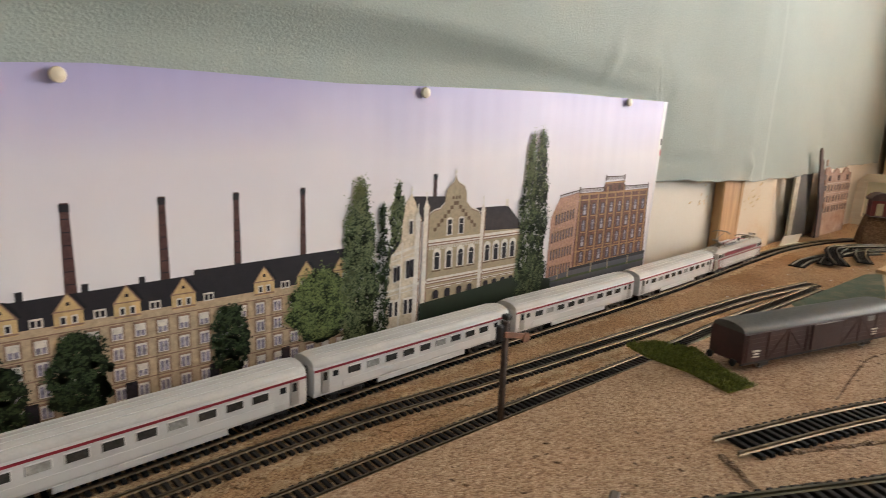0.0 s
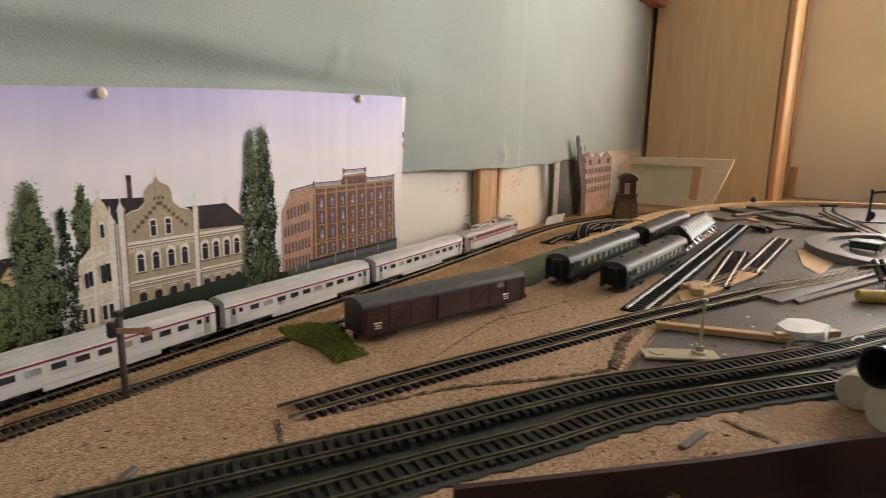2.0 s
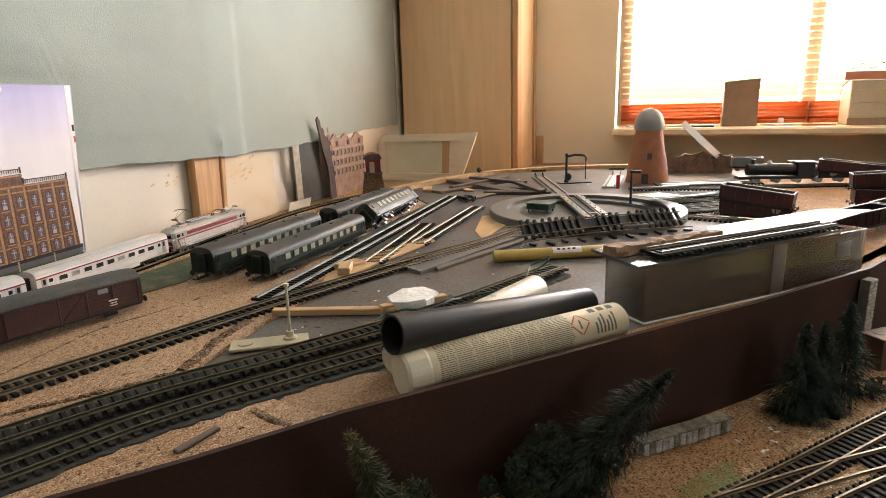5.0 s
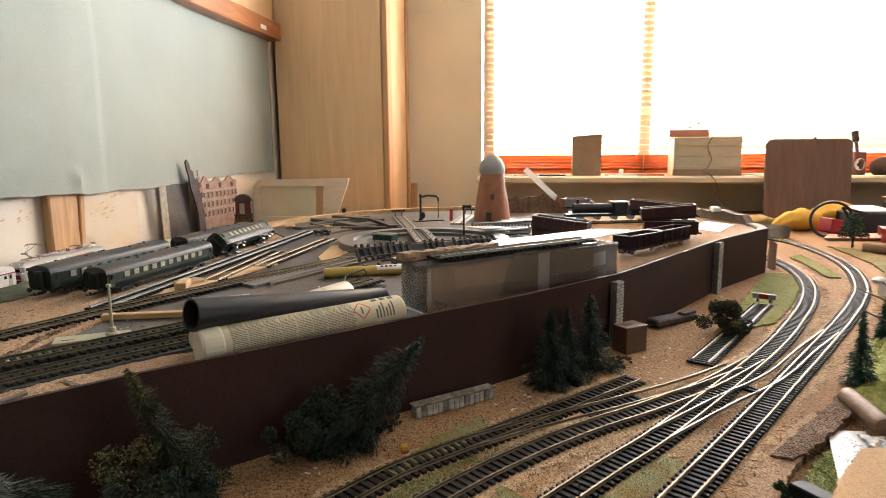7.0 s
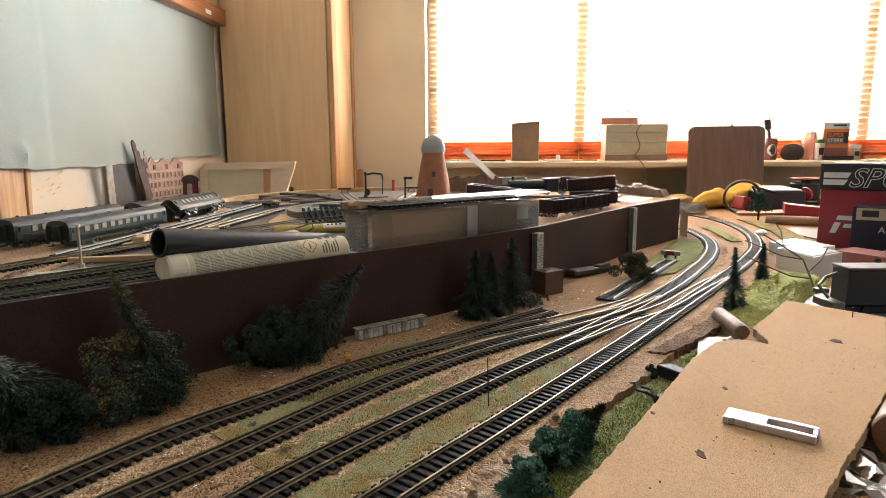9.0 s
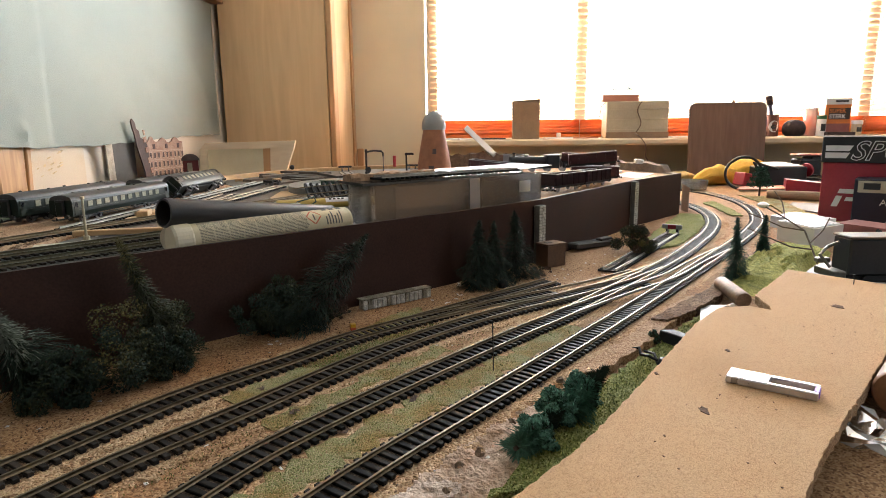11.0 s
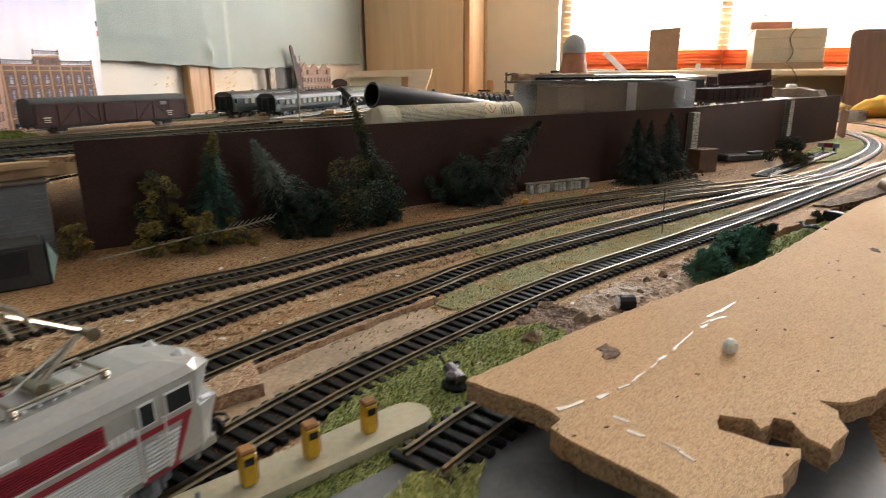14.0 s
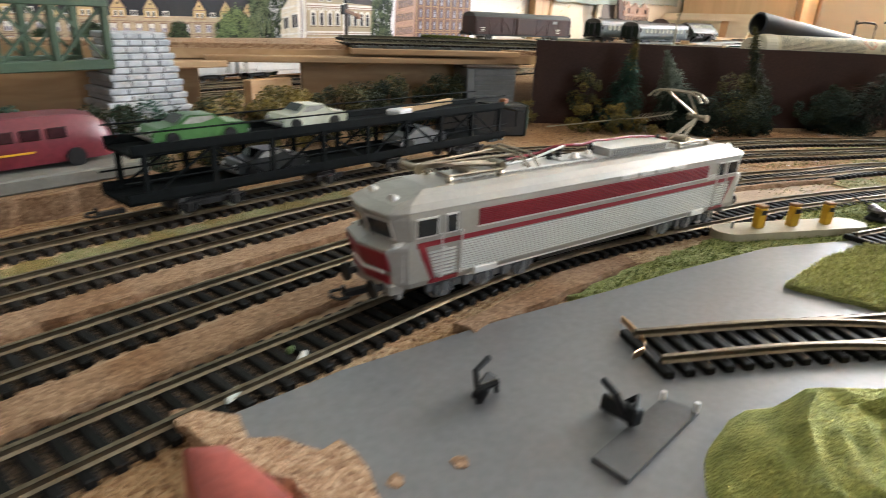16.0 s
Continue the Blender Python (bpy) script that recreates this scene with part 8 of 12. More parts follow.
slab("cork_piece", [(0.0418, -0.1783), (0.0605, -0.1596), (0.0812, -0.176), (0.1059, -0.2033), (0.0809, -0.199), (0.0514, -0.1896)], -0.003, 0.003, "flat cork slab between two tracks", "cork piece", CORK, seed=80, rough=0.0009)
slab("cork_piece", [(0.097, -0.1731), (0.1132, -0.179), (0.1248, -0.1914), (0.1386, -0.2129), (0.1559, -0.2185), (0.1489, -0.1929), (0.1245, -0.1766), (0.1076, -0.1716)], -0.003, 0.0022, "torn cork edge between two tracks", "cork piece", CORK, seed=81, rough=0.0009)
slab("cork_piece", [(0.1028, -0.2449), (0.1292, -0.256), (0.1597, -0.2657), (0.1392, -0.2836), (0.1206, -0.2672), (0.105, -0.2515)], -0.003, 0.0042, "loose wedge of cork beside the outer track", "cork piece", CORK, seed=82, rough=0.0009)
slab("cork_piece", [(0.0523, -0.2258), (0.0681, -0.2296), (0.0841, -0.2361), (0.0716, -0.2454), (0.0564, -0.2414), (0.0469, -0.2346)], -0.003, 0.0045, "thick loose cork block beside the outer track", "cork piece", CORK, seed=83, rough=0.0009)
slab("cork_piece", [(-0.30, -0.135), (-0.2, -0.138), (-0.08, -0.14), (0.0, -0.154), (0.02, -0.168), (-0.06, -0.156), (-0.2, -0.152), (-0.3, -0.152)], -0.003, 0.0012, "long crumbled cork strip between the tracks", "cork piece", TORN_CORK, seed=6)
slab("cork_piece", [(-0.30, -0.193), (-0.2, -0.194), (-0.12, -0.195), (-0.1, -0.21), (-0.2, -0.212), (-0.3, -0.21)], -0.003, 0.0012, "torn brown cork strip beside the outer track", "cork piece", TORN_CORK, seed=7)
slab("cork_piece", [(-0.13, -0.258), (-0.06, -0.262), (-0.012, -0.274), (-0.02, -0.282), (-0.07, -0.275), (-0.13, -0.266)], -0.0036, 0.0006, "crumbled cork edge beside the road", "cork piece", TORN_CORK, seed=8)
slab("cork_piece", [(-0.229, -0.232), (-0.220, -0.240), (-0.219, -0.258), (-0.215, -0.270), (-0.206, -0.279), (-0.208, -0.292), (-0.216, -0.305), (-0.224, -0.30), (-0.223, -0.285), (-0.228, -0.27), (-0.231, -0.25)], -0.0036, 0.0018, "crumbling cork edge at the end of the road", "cork piece", CORK, seed=9, rough=0.0028)
slab("cork_piece", [(0.47, -0.54), (0.56, -0.60), (0.66, -0.665), (0.70, -0.70), (0.68, -0.705), (0.60, -0.652), (0.52, -0.597), (0.475, -0.56)], -0.0036, 0.004, "thick cork slab with a torn edge beside the outer track", "cork piece", CORK, seed=10, rough=0.002)


def inside(x, y, poly):
    """Whether a place lies within a plan outline."""
    odd = False
    for (x0, y0), (x1, y1) in zip(poly, poly[1:] + poly[:1]):
        if (y0 > y) != (y1 > y) and x < x0 + (y - y0) / (y1 - y0) * (x1 - x0):
            odd = not odd
    return odd


def rough_ground(poly, step, base, rise, material, label, seed):
    """Lumpy broken ground over an outline, as one uneven sheet."""
    xs, ys = [q[0] for q in poly], [q[1] for q in poly]
    nx, ny = int((max(xs) - min(xs)) / step) + 2, int((max(ys) - min(ys)) / step) + 2
    m, idx = M(), {}
    for j in range(ny):
        for i in range(nx):
            x, y = min(xs) + i * step, min(ys) + j * step
            if inside(x + 0.004 * noise.noise(Vector((x * 150, y * 150, seed))), y + 0.004 * noise.noise(Vector((x * 150, y * 150, seed + 9))), poly):
                h = noise.noise(Vector((x * 45, y * 45, seed))) + 0.6 * noise.noise(Vector((x * 120, y * 120, seed + 3))) + 0.35 * noise.noise(Vector((x * 330, y * 330, seed + 5)))
                idx[i, j] = len(m.v)
                m.v.append((x, y, base + rise * max(-0.5, h)))
    m.f = [(idx[i, j], idx[i + 1, j], idx[i + 1, j + 1], idx[i, j + 1]) for i, j in idx if (i + 1, j) in idx and (i, j + 1) in idx and (i + 1, j + 1) in idx]
    return solid("rough_ground", m, material, label, "ground patch", kind="structure")


PLASTER = mat("crumbled_plaster", (0.34, 0.215, 0.135), 0.9, vary=0.35, scale=70, fine=520, bump=0.9, dist=0.002, col2=(0.58, 0.45, 0.35), spot=0.54)
EARTH = mat("dark_torn_earth", (0.13, 0.075, 0.048), 0.95, vary=0.45, scale=90, fine=500, bump=1.0, dist=0.003, col2=(0.30, 0.20, 0.14))
GYPSUM = mat("grey_gypsum_crust", (0.40, 0.28, 0.205), 0.85, vary=0.4, scale=80, fine=500, bump=0.9, dist=0.002, col2=(0.62, 0.52, 0.44), spot=0.52)
rough_ground([(0.19, -0.352), (0.27, -0.398), (0.36, -0.452), (0.47, -0.535), (0.46, -0.568), (0.40, -0.53), (0.32, -0.485), (0.24, -0.43), (0.19, -0.385)], 0.0022, -0.0026, 0.0030, PLASTER, "crumbled plaster and brown earth beside the track", 11)
rough_ground([(0.245, -0.378), (0.282, -0.392), (0.276, -0.412), (0.262, -0.43), (0.242, -0.428), (0.232, -0.40)], 0.0018, -0.0016, 0.0030, EARTH, "torn dark brown edge of the ground", 12)
rough_ground([(0.262, -0.405), (0.30, -0.415), (0.335, -0.445), (0.322, -0.462), (0.285, -0.447), (0.26, -0.43)], 0.0018, -0.0012, 0.0028, GYPSUM, "broken grey plaster beside the track", 13)
PIT = mat("dark_ballast_pit", (0.075, 0.042, 0.025), 0.95, vary=0.4, scale=200, fine=600, bump=0.8)
for k, (x, y, q) in enumerate(((0.431, -0.421, 0.008), (0.383, -0.382, 0.0085), (0.407, -0.342, 0.007), (0.444, -0.304, 0.006), (0.464, -0.513, 0.007), (0.497, -0.402, 0.004), (0.352, -0.436, 0.0055))):
    rough_ground([(x + q * (0.75 + 0.3 * math.sin(a * 3 + k)) * math.cos(a), y + 0.8 * q * (0.75 + 0.3 * math.cos(a * 2 + k)) * math.sin(a)) for a in [0.45 * j for j in range(14)]], 0.0011, -0.0024, 0.0016, PIT, "dark pit torn into the ballast", 20 + k)
rough_ground([(-0.0043, -0.2084), (0.0212, -0.2092), (0.0442, -0.2132), (0.0371, -0.2382), (0.0092, -0.2355), (-0.0121, -0.2357), (-0.0172, -0.2261)], 0.002, 0.0, 0.0028, TORN_CORK, "crumbled torn cork between the tracks", 31)
MAT_GREEN = granular("bright_grass_mat", [(0.12, 0.14, 0.035), (0.22, 0.25, 0.07), (0.29, 0.31, 0.10), (0.36, 0.36, 0.15)], 800, 1.0, 0.0018, (0.8, 0.8, 0.55), 40)
slab("grass_strip", [(-0.075, -0.276), (-0.012, -0.285), (0.05, -0.298), (0.10, -0.318), (0.155, -0.322), (0.195, -0.337), (0.226, -0.364), (0.252, -0.398), (0.243, -0.410), (0.20, -0.405), (0.15, -0.385), (0.10, -0.357), (0.056, -0.327), (-0.012, -0.303), (-0.07, -0.285)], -0.0036, -0.0008, "green grass strip along the outer track", "grass strip", MAT_GREEN, "structure", 12, 0.002)
slab("grass_strip", [(0.31, -0.475), (0.37, -0.505), (0.42, -0.53), (0.5, -0.59), (0.6, -0.66), (0.66, -0.71), (0.62, -0.725), (0.52, -0.665), (0.41, -0.575), (0.32, -0.515)], -0.0036, 0.0012, "green grass mat along the chipboard", "grass strip", MAT_GREEN, "structure", 13, 0.003)
slab("grass_strip", [(0.98, -0.700), (1.15, -0.775), (1.30, -0.845), (1.42, -0.905), (1.40, -0.945), (1.28, -0.912), (1.15, -0.853), (1.03, -0.785)], -0.0036, -0.0012, "yellow-green grass mat inside the curve", "grass strip", MAT_GREEN, "structure", 14, 0.003)
slab("grass_strip", [(1.38, -1.00), (1.5, -1.015), (1.62, -1.02), (1.66, -1.06), (1.5, -1.045), (1.38, -1.025)], -0.0036, -0.001, "yellow-green grass mat between the curves", "grass strip", MAT_GREEN, "structure", 15, 0.003)
slab("grass_strip", [(1.32, -1.10), (1.55, -1.16), (1.8, -1.18), (1.75, -1.24), (1.5, -1.20), (1.3, -1.15)], -0.0036, -0.0008, "dull green grass mat outside the curve", "grass strip", GRASS_PALE, "structure", 16, 0.003)
slab("grass_strip", [(0.54, -0.335), (0.62, -0.37), (0.66, -0.40), (0.63, -0.412), (0.58, -0.372)], -0.0036, -0.001, "dull green scatter beside the stone slab", "grass strip", GRASS_PALE, "structure", 17, 0.003)
slab("grass_strip", [(0.05, -0.66), (0.2, -0.64), (0.3, -0.68), (0.45, -0.80), (0.6, -0.93), (0.4, -1.0), (0.1, -0.85)], -0.0036, -0.001, "dark green grass ground beyond the chipboard", "grass strip", GRASS, "structure", 18, 0.004)
road = [(-0.227, -0.243), (-0.181, -0.250), (-0.112, -0.269), (-0.057, -0.288), (-0.012, -0.302), (0.056, -0.326), (0.107, -0.360), (0.16, -0.40), (0.26, -0.48), (0.22, -0.54), (0.10, -0.52), (0.0, -0.50), (-0.12, -0.47), (-0.19, -0.40), (-0.218, -0.31), (-0.210, -0.277), (-0.221, -0.26)]
solid("model_road", M().prism(road, -0.0035, 0.0), ROAD, "smooth grey card model road", "road", kind="structure")
slab("road_strip", [(0.02, -0.395), (0.06, -0.40), (0.11, -0.395), (0.12, -0.42), (0.05, -0.425), (0.0, -0.41)], 0.0, 0.0006, "pale grey card strip with glue traces on the road", "card", mat("pale_road_card", (0.12, 0.12, 0.125), 0.36, vary=0.25, scale=30), seed=19)
GLUE = mat("dried_white_glue", (0.52, 0.52, 0.53), 0.3, vary=0.25, scale=300)
for k in range(7):
    x, y = 0.1025 + (-0.00313) * k, -0.3917 + (-0.00207) * k
    solid("glue_streak", ribbon([(x, y), (x + (-0.00243), y + (-0.00161))], 0.0004 + 0.0003 * (k % 3), 0.0, 0.0009, 90 + k, 0.8), GLUE, "thin white streak of dried glue on the road", "glue streak", group="road glue streaks", kind="structure")
slab("grass_wedge", [(0.096, -0.366), (0.108, -0.389), (0.019, -0.394), (0.004, -0.386), (0.001, -0.345), (0.05, -0.352)], 0.0, 0.0022, "bright yellow-green grass wedge lying on the road", "grass mat", mat("bright_flock", (0.46, 0.46, 0.15), 0.9, vary=0.5, scale=330, fine=1200, bump=1.0, dist=0.003, col2=(0.30, 0.32, 0.09)), seed=20)
track([(0.1015, -0.3685), (0.139, -0.386), (0.2, -0.42)], 0.0, "short track piece running under the chipboard")
SW = [(-0.1025, -0.3205), (-0.066, -0.349), (-0.025, -0.3835), (0.03, -0.425), (0.082, -0.461)]
track(SW, 0.0, "loose set of points lying on the road", pitch=0.0078)
track([(-0.102, -0.3208), (-0.06, -0.3535), (-0.028, -0.388), (-0.004, -0.43)], 0.0002, "diverging rails of the loose set of points", skip=[SW])
solid("copper_strip", M().loft([[(x, y, z), (x + 0.001, y + 0.0004, z), (x + 0.001, y + 0.0004, z + 0.0026), (x, y, z + 0.0026)] for x, y, z in ((-0.086, -0.304, 0.001), (-0.0895, -0.309, 0.001), (-0.093, -0.313, 0.001), (-0.0965, -0.3165, 0.001), (-0.100, -0.319, 0.0012), (-0.106, -0.3205, 0.002), (-0.113, -0.320, 0.003))]), mat("copper", (0.62, 0.38, 0.2), 0.35, 1.0, vary=0.15), "bent copper contact strip at the end of the points", "contact strip")


def lump(poly, height, material, label, category, seed, z=-0.003, n=22, name="grass_hill", kind=""):
    """A soft raised mound over an outline."""
    cx, cy = sum(p[0] for p in poly) / len(poly), sum(p[1] for p in poly) / len(poly)
    edge = spline(poly + [poly[0]], 0.006)[0]
    rings = []
    for k in range(n):
        t = k / (n - 1)
        rings.append([(cx + (p.x - cx) * (1 - t), cy + (p.y - cy) * (1 - t), z + height * math.sin(min(1, t * 2.2) * math.pi / 2) * (0.75 + 0.35 * noise.noise(Vector((p.x * (1 - t) * 30, p.y * (1 - t) * 30 + t * 2, seed))))) for p in edge[:-1]])
    m = M().loft(rings, caps=False)
    m.smooth = True
    return solid(name, m, material, label, category, kind=kind)


FLOCK = mat("yellow_green_flock", (0.50, 0.49, 0.13), 0.95, vary=0.5, scale=160, fine=1100, bump=1.0, dist=0.003, col2=(0.24, 0.27, 0.06))
lump([(-0.122, -0.351), (-0.105, -0.366), (-0.06, -0.398), (0.0, -0.45), (-0.03, -0.52), (-0.11, -0.50), (-0.178, -0.44), (-0.176, -0.372), (-0.150, -0.352)], 0.024, FLOCK, "soft yellow-green grass mound beside the points", "grass mound", 3)
lump([(0.73, -0.755), (0.80, -0.775), (0.92, -0.845), (1.0, -0.905), (1.06, -0.96), (1.0, -1.0), (0.93, -0.965), (0.85, -0.90), (0.78, -0.855), (0.72, -0.80)], 0.016, FLOCK, "crumpled yellow-green grass sheet beside the outer curve", "grass mound", 7)
lump([(1.25, -1.02), (1.4, -1.12), (1.35, -1.17), (1.2, -1.1)], 0.010, FLOCK, "low grass mound beyond the curve", "grass mound", 9)
# road junk
JUNK = mat("black_junk_plastic", (0.013, 0.013, 0.014), 0.6, vary=0.2, spec=0.2)
pl = thing("grey_plate", pose(-0.1465, -0.3385, 0.0), "dark grey plastic plate with pegs lying on the road", "plastic plate")
part("plate", M().prism([(-0.0195, 0.0075), (0.0205, 0.0035), (0.0215, -0.0075), (-0.0215, -0.0035)], 0.0002, 0.0016), mat("dark_plate", (0.06, 0.06, 0.062), 0.35, vary=0.2), pl)
for x, y in ((0.0195, 0.0030), (0.0205, -0.0068)):
    part("peg", M().rod((x, y, 0.001), (x, y, 0.0045), 0.0009, seg=6), FOIL, pl)
for x, y, a, s in ((-0.162, -0.293, 20, 1.0), (-0.144, -0.329, 70, 1.1)):
    j = thing("plastic_scrap", pose(x, y, 0.0, 0, 0, a), "black broken plastic fitting lying on the road", "plastic scrap", "plastic scraps")
    part("frame", M().box((0, 0, 0.004), (0.012 * s, 0.004, 0.005), pose(0, 0, 0, 20, 10, 0), b=0.0006), JUNK, j)
    part("arm", M().tube([(-0.005, 0, 0.001), (0.0, 0.003, 0.009 * s), (0.007, 0.001, 0.010)], 0.0011, 6), JUNK, j)
    part("arm", M().tube([(0.004, -0.003, 0.001), (-0.002, -0.004, 0.008), (-0.006, 0.001, 0.006)], 0.001, 6), JUNK, j)
CASE = [(-0.243, -0.266), (-0.236, -0.272), (-0.2355, -0.29), (-0.238, -0.312), (-0.256, -0.306), (-0.250, -0.283)]
cxm, cym = -0.243, -0.288
rt = M().loft([[(cxm + (x - cxm) * q, cym + (y - cym) * q, z) for x, y in CASE] for q, z in ((1.06, -0.003), (1.04, 0.008), (1.0, 0.014), (0.9, 0.0165), (0.6, 0.018))])
rt.smooth = True
solid("red_casing", rt, mat("faded_red_plastic", (0.30, 0.06, 0.045), 0.45, vary=0.2), "faded red plastic casing lying at the road end", "plastic casing")
# petrol pumps on their island
isl = thing("pump_island", pose(0.096, -0.3285, -0.001, 0, 0, -35.5), "beige traffic island with three yellow petrol pumps", "pump island")
stad = [(0.043 * s + 0.0095 * math.cos(a), 0.0095 * math.sin(a)) for s, a0 in ((1, -90), (-1, 90)) for a in [radians(a0 + 18 * k) for k in range(11)]]
part("island", M().prism(stad, 0, 0.0045), BEIGE_P, isl)
part("kerb_stub", M().rod((-0.040, 0.001, 0.0045), (-0.040, 0.001, 0.0085), 0.0008, seg=6), GREY_P, isl)
P_Y = mat("pump_yellow", (0.62, 0.36, 0.02), 0.4, vary=0.12)
for x in (-0.0235, 0.0, 0.0245):
    p = part("pump", M().box((x, 0, 0.0105), (0.0052, 0.0048, 0.012), b=0.0006), P_Y, isl)
    part("pump_top", M().box((x, 0, 0.0172), (0.0056, 0.0052, 0.0018), b=0.0006), mat("pump_cap_brown", (0.30, 0.13, 0.03), 0.5), p)
    part("pump_panel", M().box((x + 0.0027, 0, 0.010), (0.0006, 0.0036, 0.0085)), RED, p)
    part("pump_dial", M().box((x, -0.0025, 0.0138), (0.0034, 0.0006, 0.0026)), BLACK, p)
TARN = mat("tarnished_metal", (0.16, 0.14, 0.15), 0.35, 0.7, vary=0.4, scale=200, bump=0.4)
ct = thing("crossing_motor", pose(0.168, -0.364, -0.001, 0, 0, 24), "small tarnished crossing lamp base with black wires beside the grass", "lamp base")
part("base", M().lathe([(0.0062, 0), (0.0066, 0.002), (0.005, 0.0034), (0.0042, 0.0062)], 11, (-0.003, 0, 0)), JUNK, ct)
part("barrel", M().rod((-0.007, -0.002, 0.0050), (0.004, 0.002, 0.0068), 0.0030, seg=10), TARN, ct)
part("cap", M().lathe([(0.0030, 0), (0.0032, 0.0014), (0.0016, 0.0030)], 9, (-0.0055, 0.002, 0.0064)), TARN, ct)
part("lug", M().box((0.006, -0.002, 0.0034), (0.004, 0.0024, 0.005), pose(0, 0, 0, 0, 25, 20), b=0.0005), mat("bright_lug_metal", (0.6, 0.58, 0.56), 0.3, 0.8, vary=0.1), ct, "bright metal lug")
for pts in ([(0.004, 0.002, 0.006), (0.010, 0.005, 0.0095), (0.016, 0.0035, 0.0078), (0.022, 0.006, 0.0082)], [(0.003, -0.002, 0.0045), (0.009, -0.004, 0.0065), (0.014, -0.001, 0.0035)]):
    part("wire", M().tube(pts, 0.0006, 5), JUNK, ct)
# the sheet of chipboard
CH = 0.0205
chip_top = [(0.133, -0.377), (0.1202, -0.4087), (0.1138, -0.4142), (0.107, -0.4115), (0.103, -0.417), (0.085, -0.444), (0.067, -0.466), (0.075, -0.4695), (0.085, -0.4705), (0.089, -0.478), (0.098, -0.480), (0.1089, -0.4885), (0.1145, -0.4890), (0.1134, -0.480), (0.1188, -0.471), (0.120, -0.466), (0.1293, -0.4683), (0.1295, -0.4783), (0.1236, -0.4806), (0.1315, -0.4861), (0.1319, -0.4912), (0.1221, -0.4941), (0.1157, -0.4984), (0.1288, -0.5073), (0.1423, -0.5085), (0.1485, -0.5046), (0.1491, -0.5139), (0.157, -0.526), (0.245, -0.588), (0.328, -0.647), (0.478, -0.77), (0.688, -0.897), (0.757, -0.828), (0.70, -0.787), (0.640, -0.742), (0.600, -0.739), (0.588, -0.735), (0.600, -0.720), (0.594, -0.690), (0.546, -0.654), (0.455, -0.600), (0.376, -0.5535), (0.32, -0.5175), (0.202, -0.4235)]
rnd = random.Random(44)
jag = []
for (ax, ay), (bx, by) in zip(chip_top, chip_top[1:] + chip_top[:1]):
    n = max(1, int(math.hypot(bx - ax, by - ay) / 0.004))
    for k in range(n):
        t = k / n
        jag.append((ax + (bx - ax) * t + rnd.uniform(-0.0007, 0.0007), ay + (by - ay) * t + rnd.uniform(-0.0007, 0.0007)))
board = thing("chipboard_sheet", pose(0, 0, 0), "broken sheet of raw chipboard lying over the board edge", "chipboard")
part("top_face", M().prism(jag, CH - 0.0012, CH), CHIP, board)
part("core", M().prism([(x + rnd.uniform(-0.0007, 0.0007), y + rnd.uniform(-0.0007, 0.0007)) for x, y in jag], CH - 0.0085, CH - 0.0012), CHIP_EDGE, board, "crumbly broken chipboard edge")
for x, y in ((0.30, -0.56), (0.6, -0.80), (0.2, -0.50)):
    solid("support_block", M().box((x, y, (CH - 0.0085 - 0.004) / 2), (0.04, 0.03, CH - 0.0045), b=0.001), PLY, "wooden block under the chipboard", "wood block", group="support blocks")
SCR = mat("white_glue_trace", (0.68, 0.57, 0.45), 0.4, vary=0.15, scale=200)
rnd = random.Random(9)
for pts in ([(0.1192, -0.4128), (0.1248, -0.4194), (0.1361, -0.4313), (0.1472, -0.4397), (0.1601, -0.4467), (0.1787, -0.457), (0.2022, -0.4677), (0.2165, -0.4758), (0.2312, -0.4908)], [(0.1805, -0.4258), (0.1825, -0.4285), (0.184, -0.431)], [(0.1775, -0.4335), (0.179, -0.4365)], [(0.2085, -0.4722), (0.217, -0.4785), (0.222, -0.485)], [(0.224, -0.478), (0.240, -0.489), (0.252, -0.496)], [(0.112, -0.437), (0.104, -0.452), (0.094, -0.460)], [(0.60, -0.70), (0.612, -0.712)], [(0.12, -0.432), (0.11, -0.45)]):
    line = spline(pts, 0.003)[0]
    k = 0
    while k < len(line) - 2:
        run = rnd.randint(3, 7)
        bit = [(p.x + rnd.uniform(-0.0006, 0.0006), p.y + rnd.uniform(-0.0006, 0.0006)) for p in line[k:k + run]]
        if len(bit) > 1:
            part("glue_trace", ribbon(bit, rnd.uniform(0.0003, 0.0008), CH - 0.0022, CH + 0.0003, k, 0.8), SCR, board, "broken streak of dried glue")
        k += run - 1 + rnd.randint(0, 1)
DARKH = mat("torn_hole_dark", (0.13, 0.07, 0.038), 0.95, vary=0.4, scale=300, bump=0.8)
for x, y, s, seed in ((0.1725, -0.4313, 0.0085, 1), (0.374, -0.603, 0.005, 2), (0.478, -0.655, 0.003, 3), (0.60, -0.80, 0.008, 4), (0.43, -0.59, 0.0025, 5)):
    r2 = random.Random(seed)
    part("torn_spot", M().prism([(x + s * r2.uniform(0.5, 1.25) * math.cos(a), y + 0.6 * s * r2.uniform(0.5, 1.25) * math.sin(a)) for a in [2 * math.pi * k / 14 for k in range(14)]], CH, CH + 0.0004), DARKH, board)
m = M()
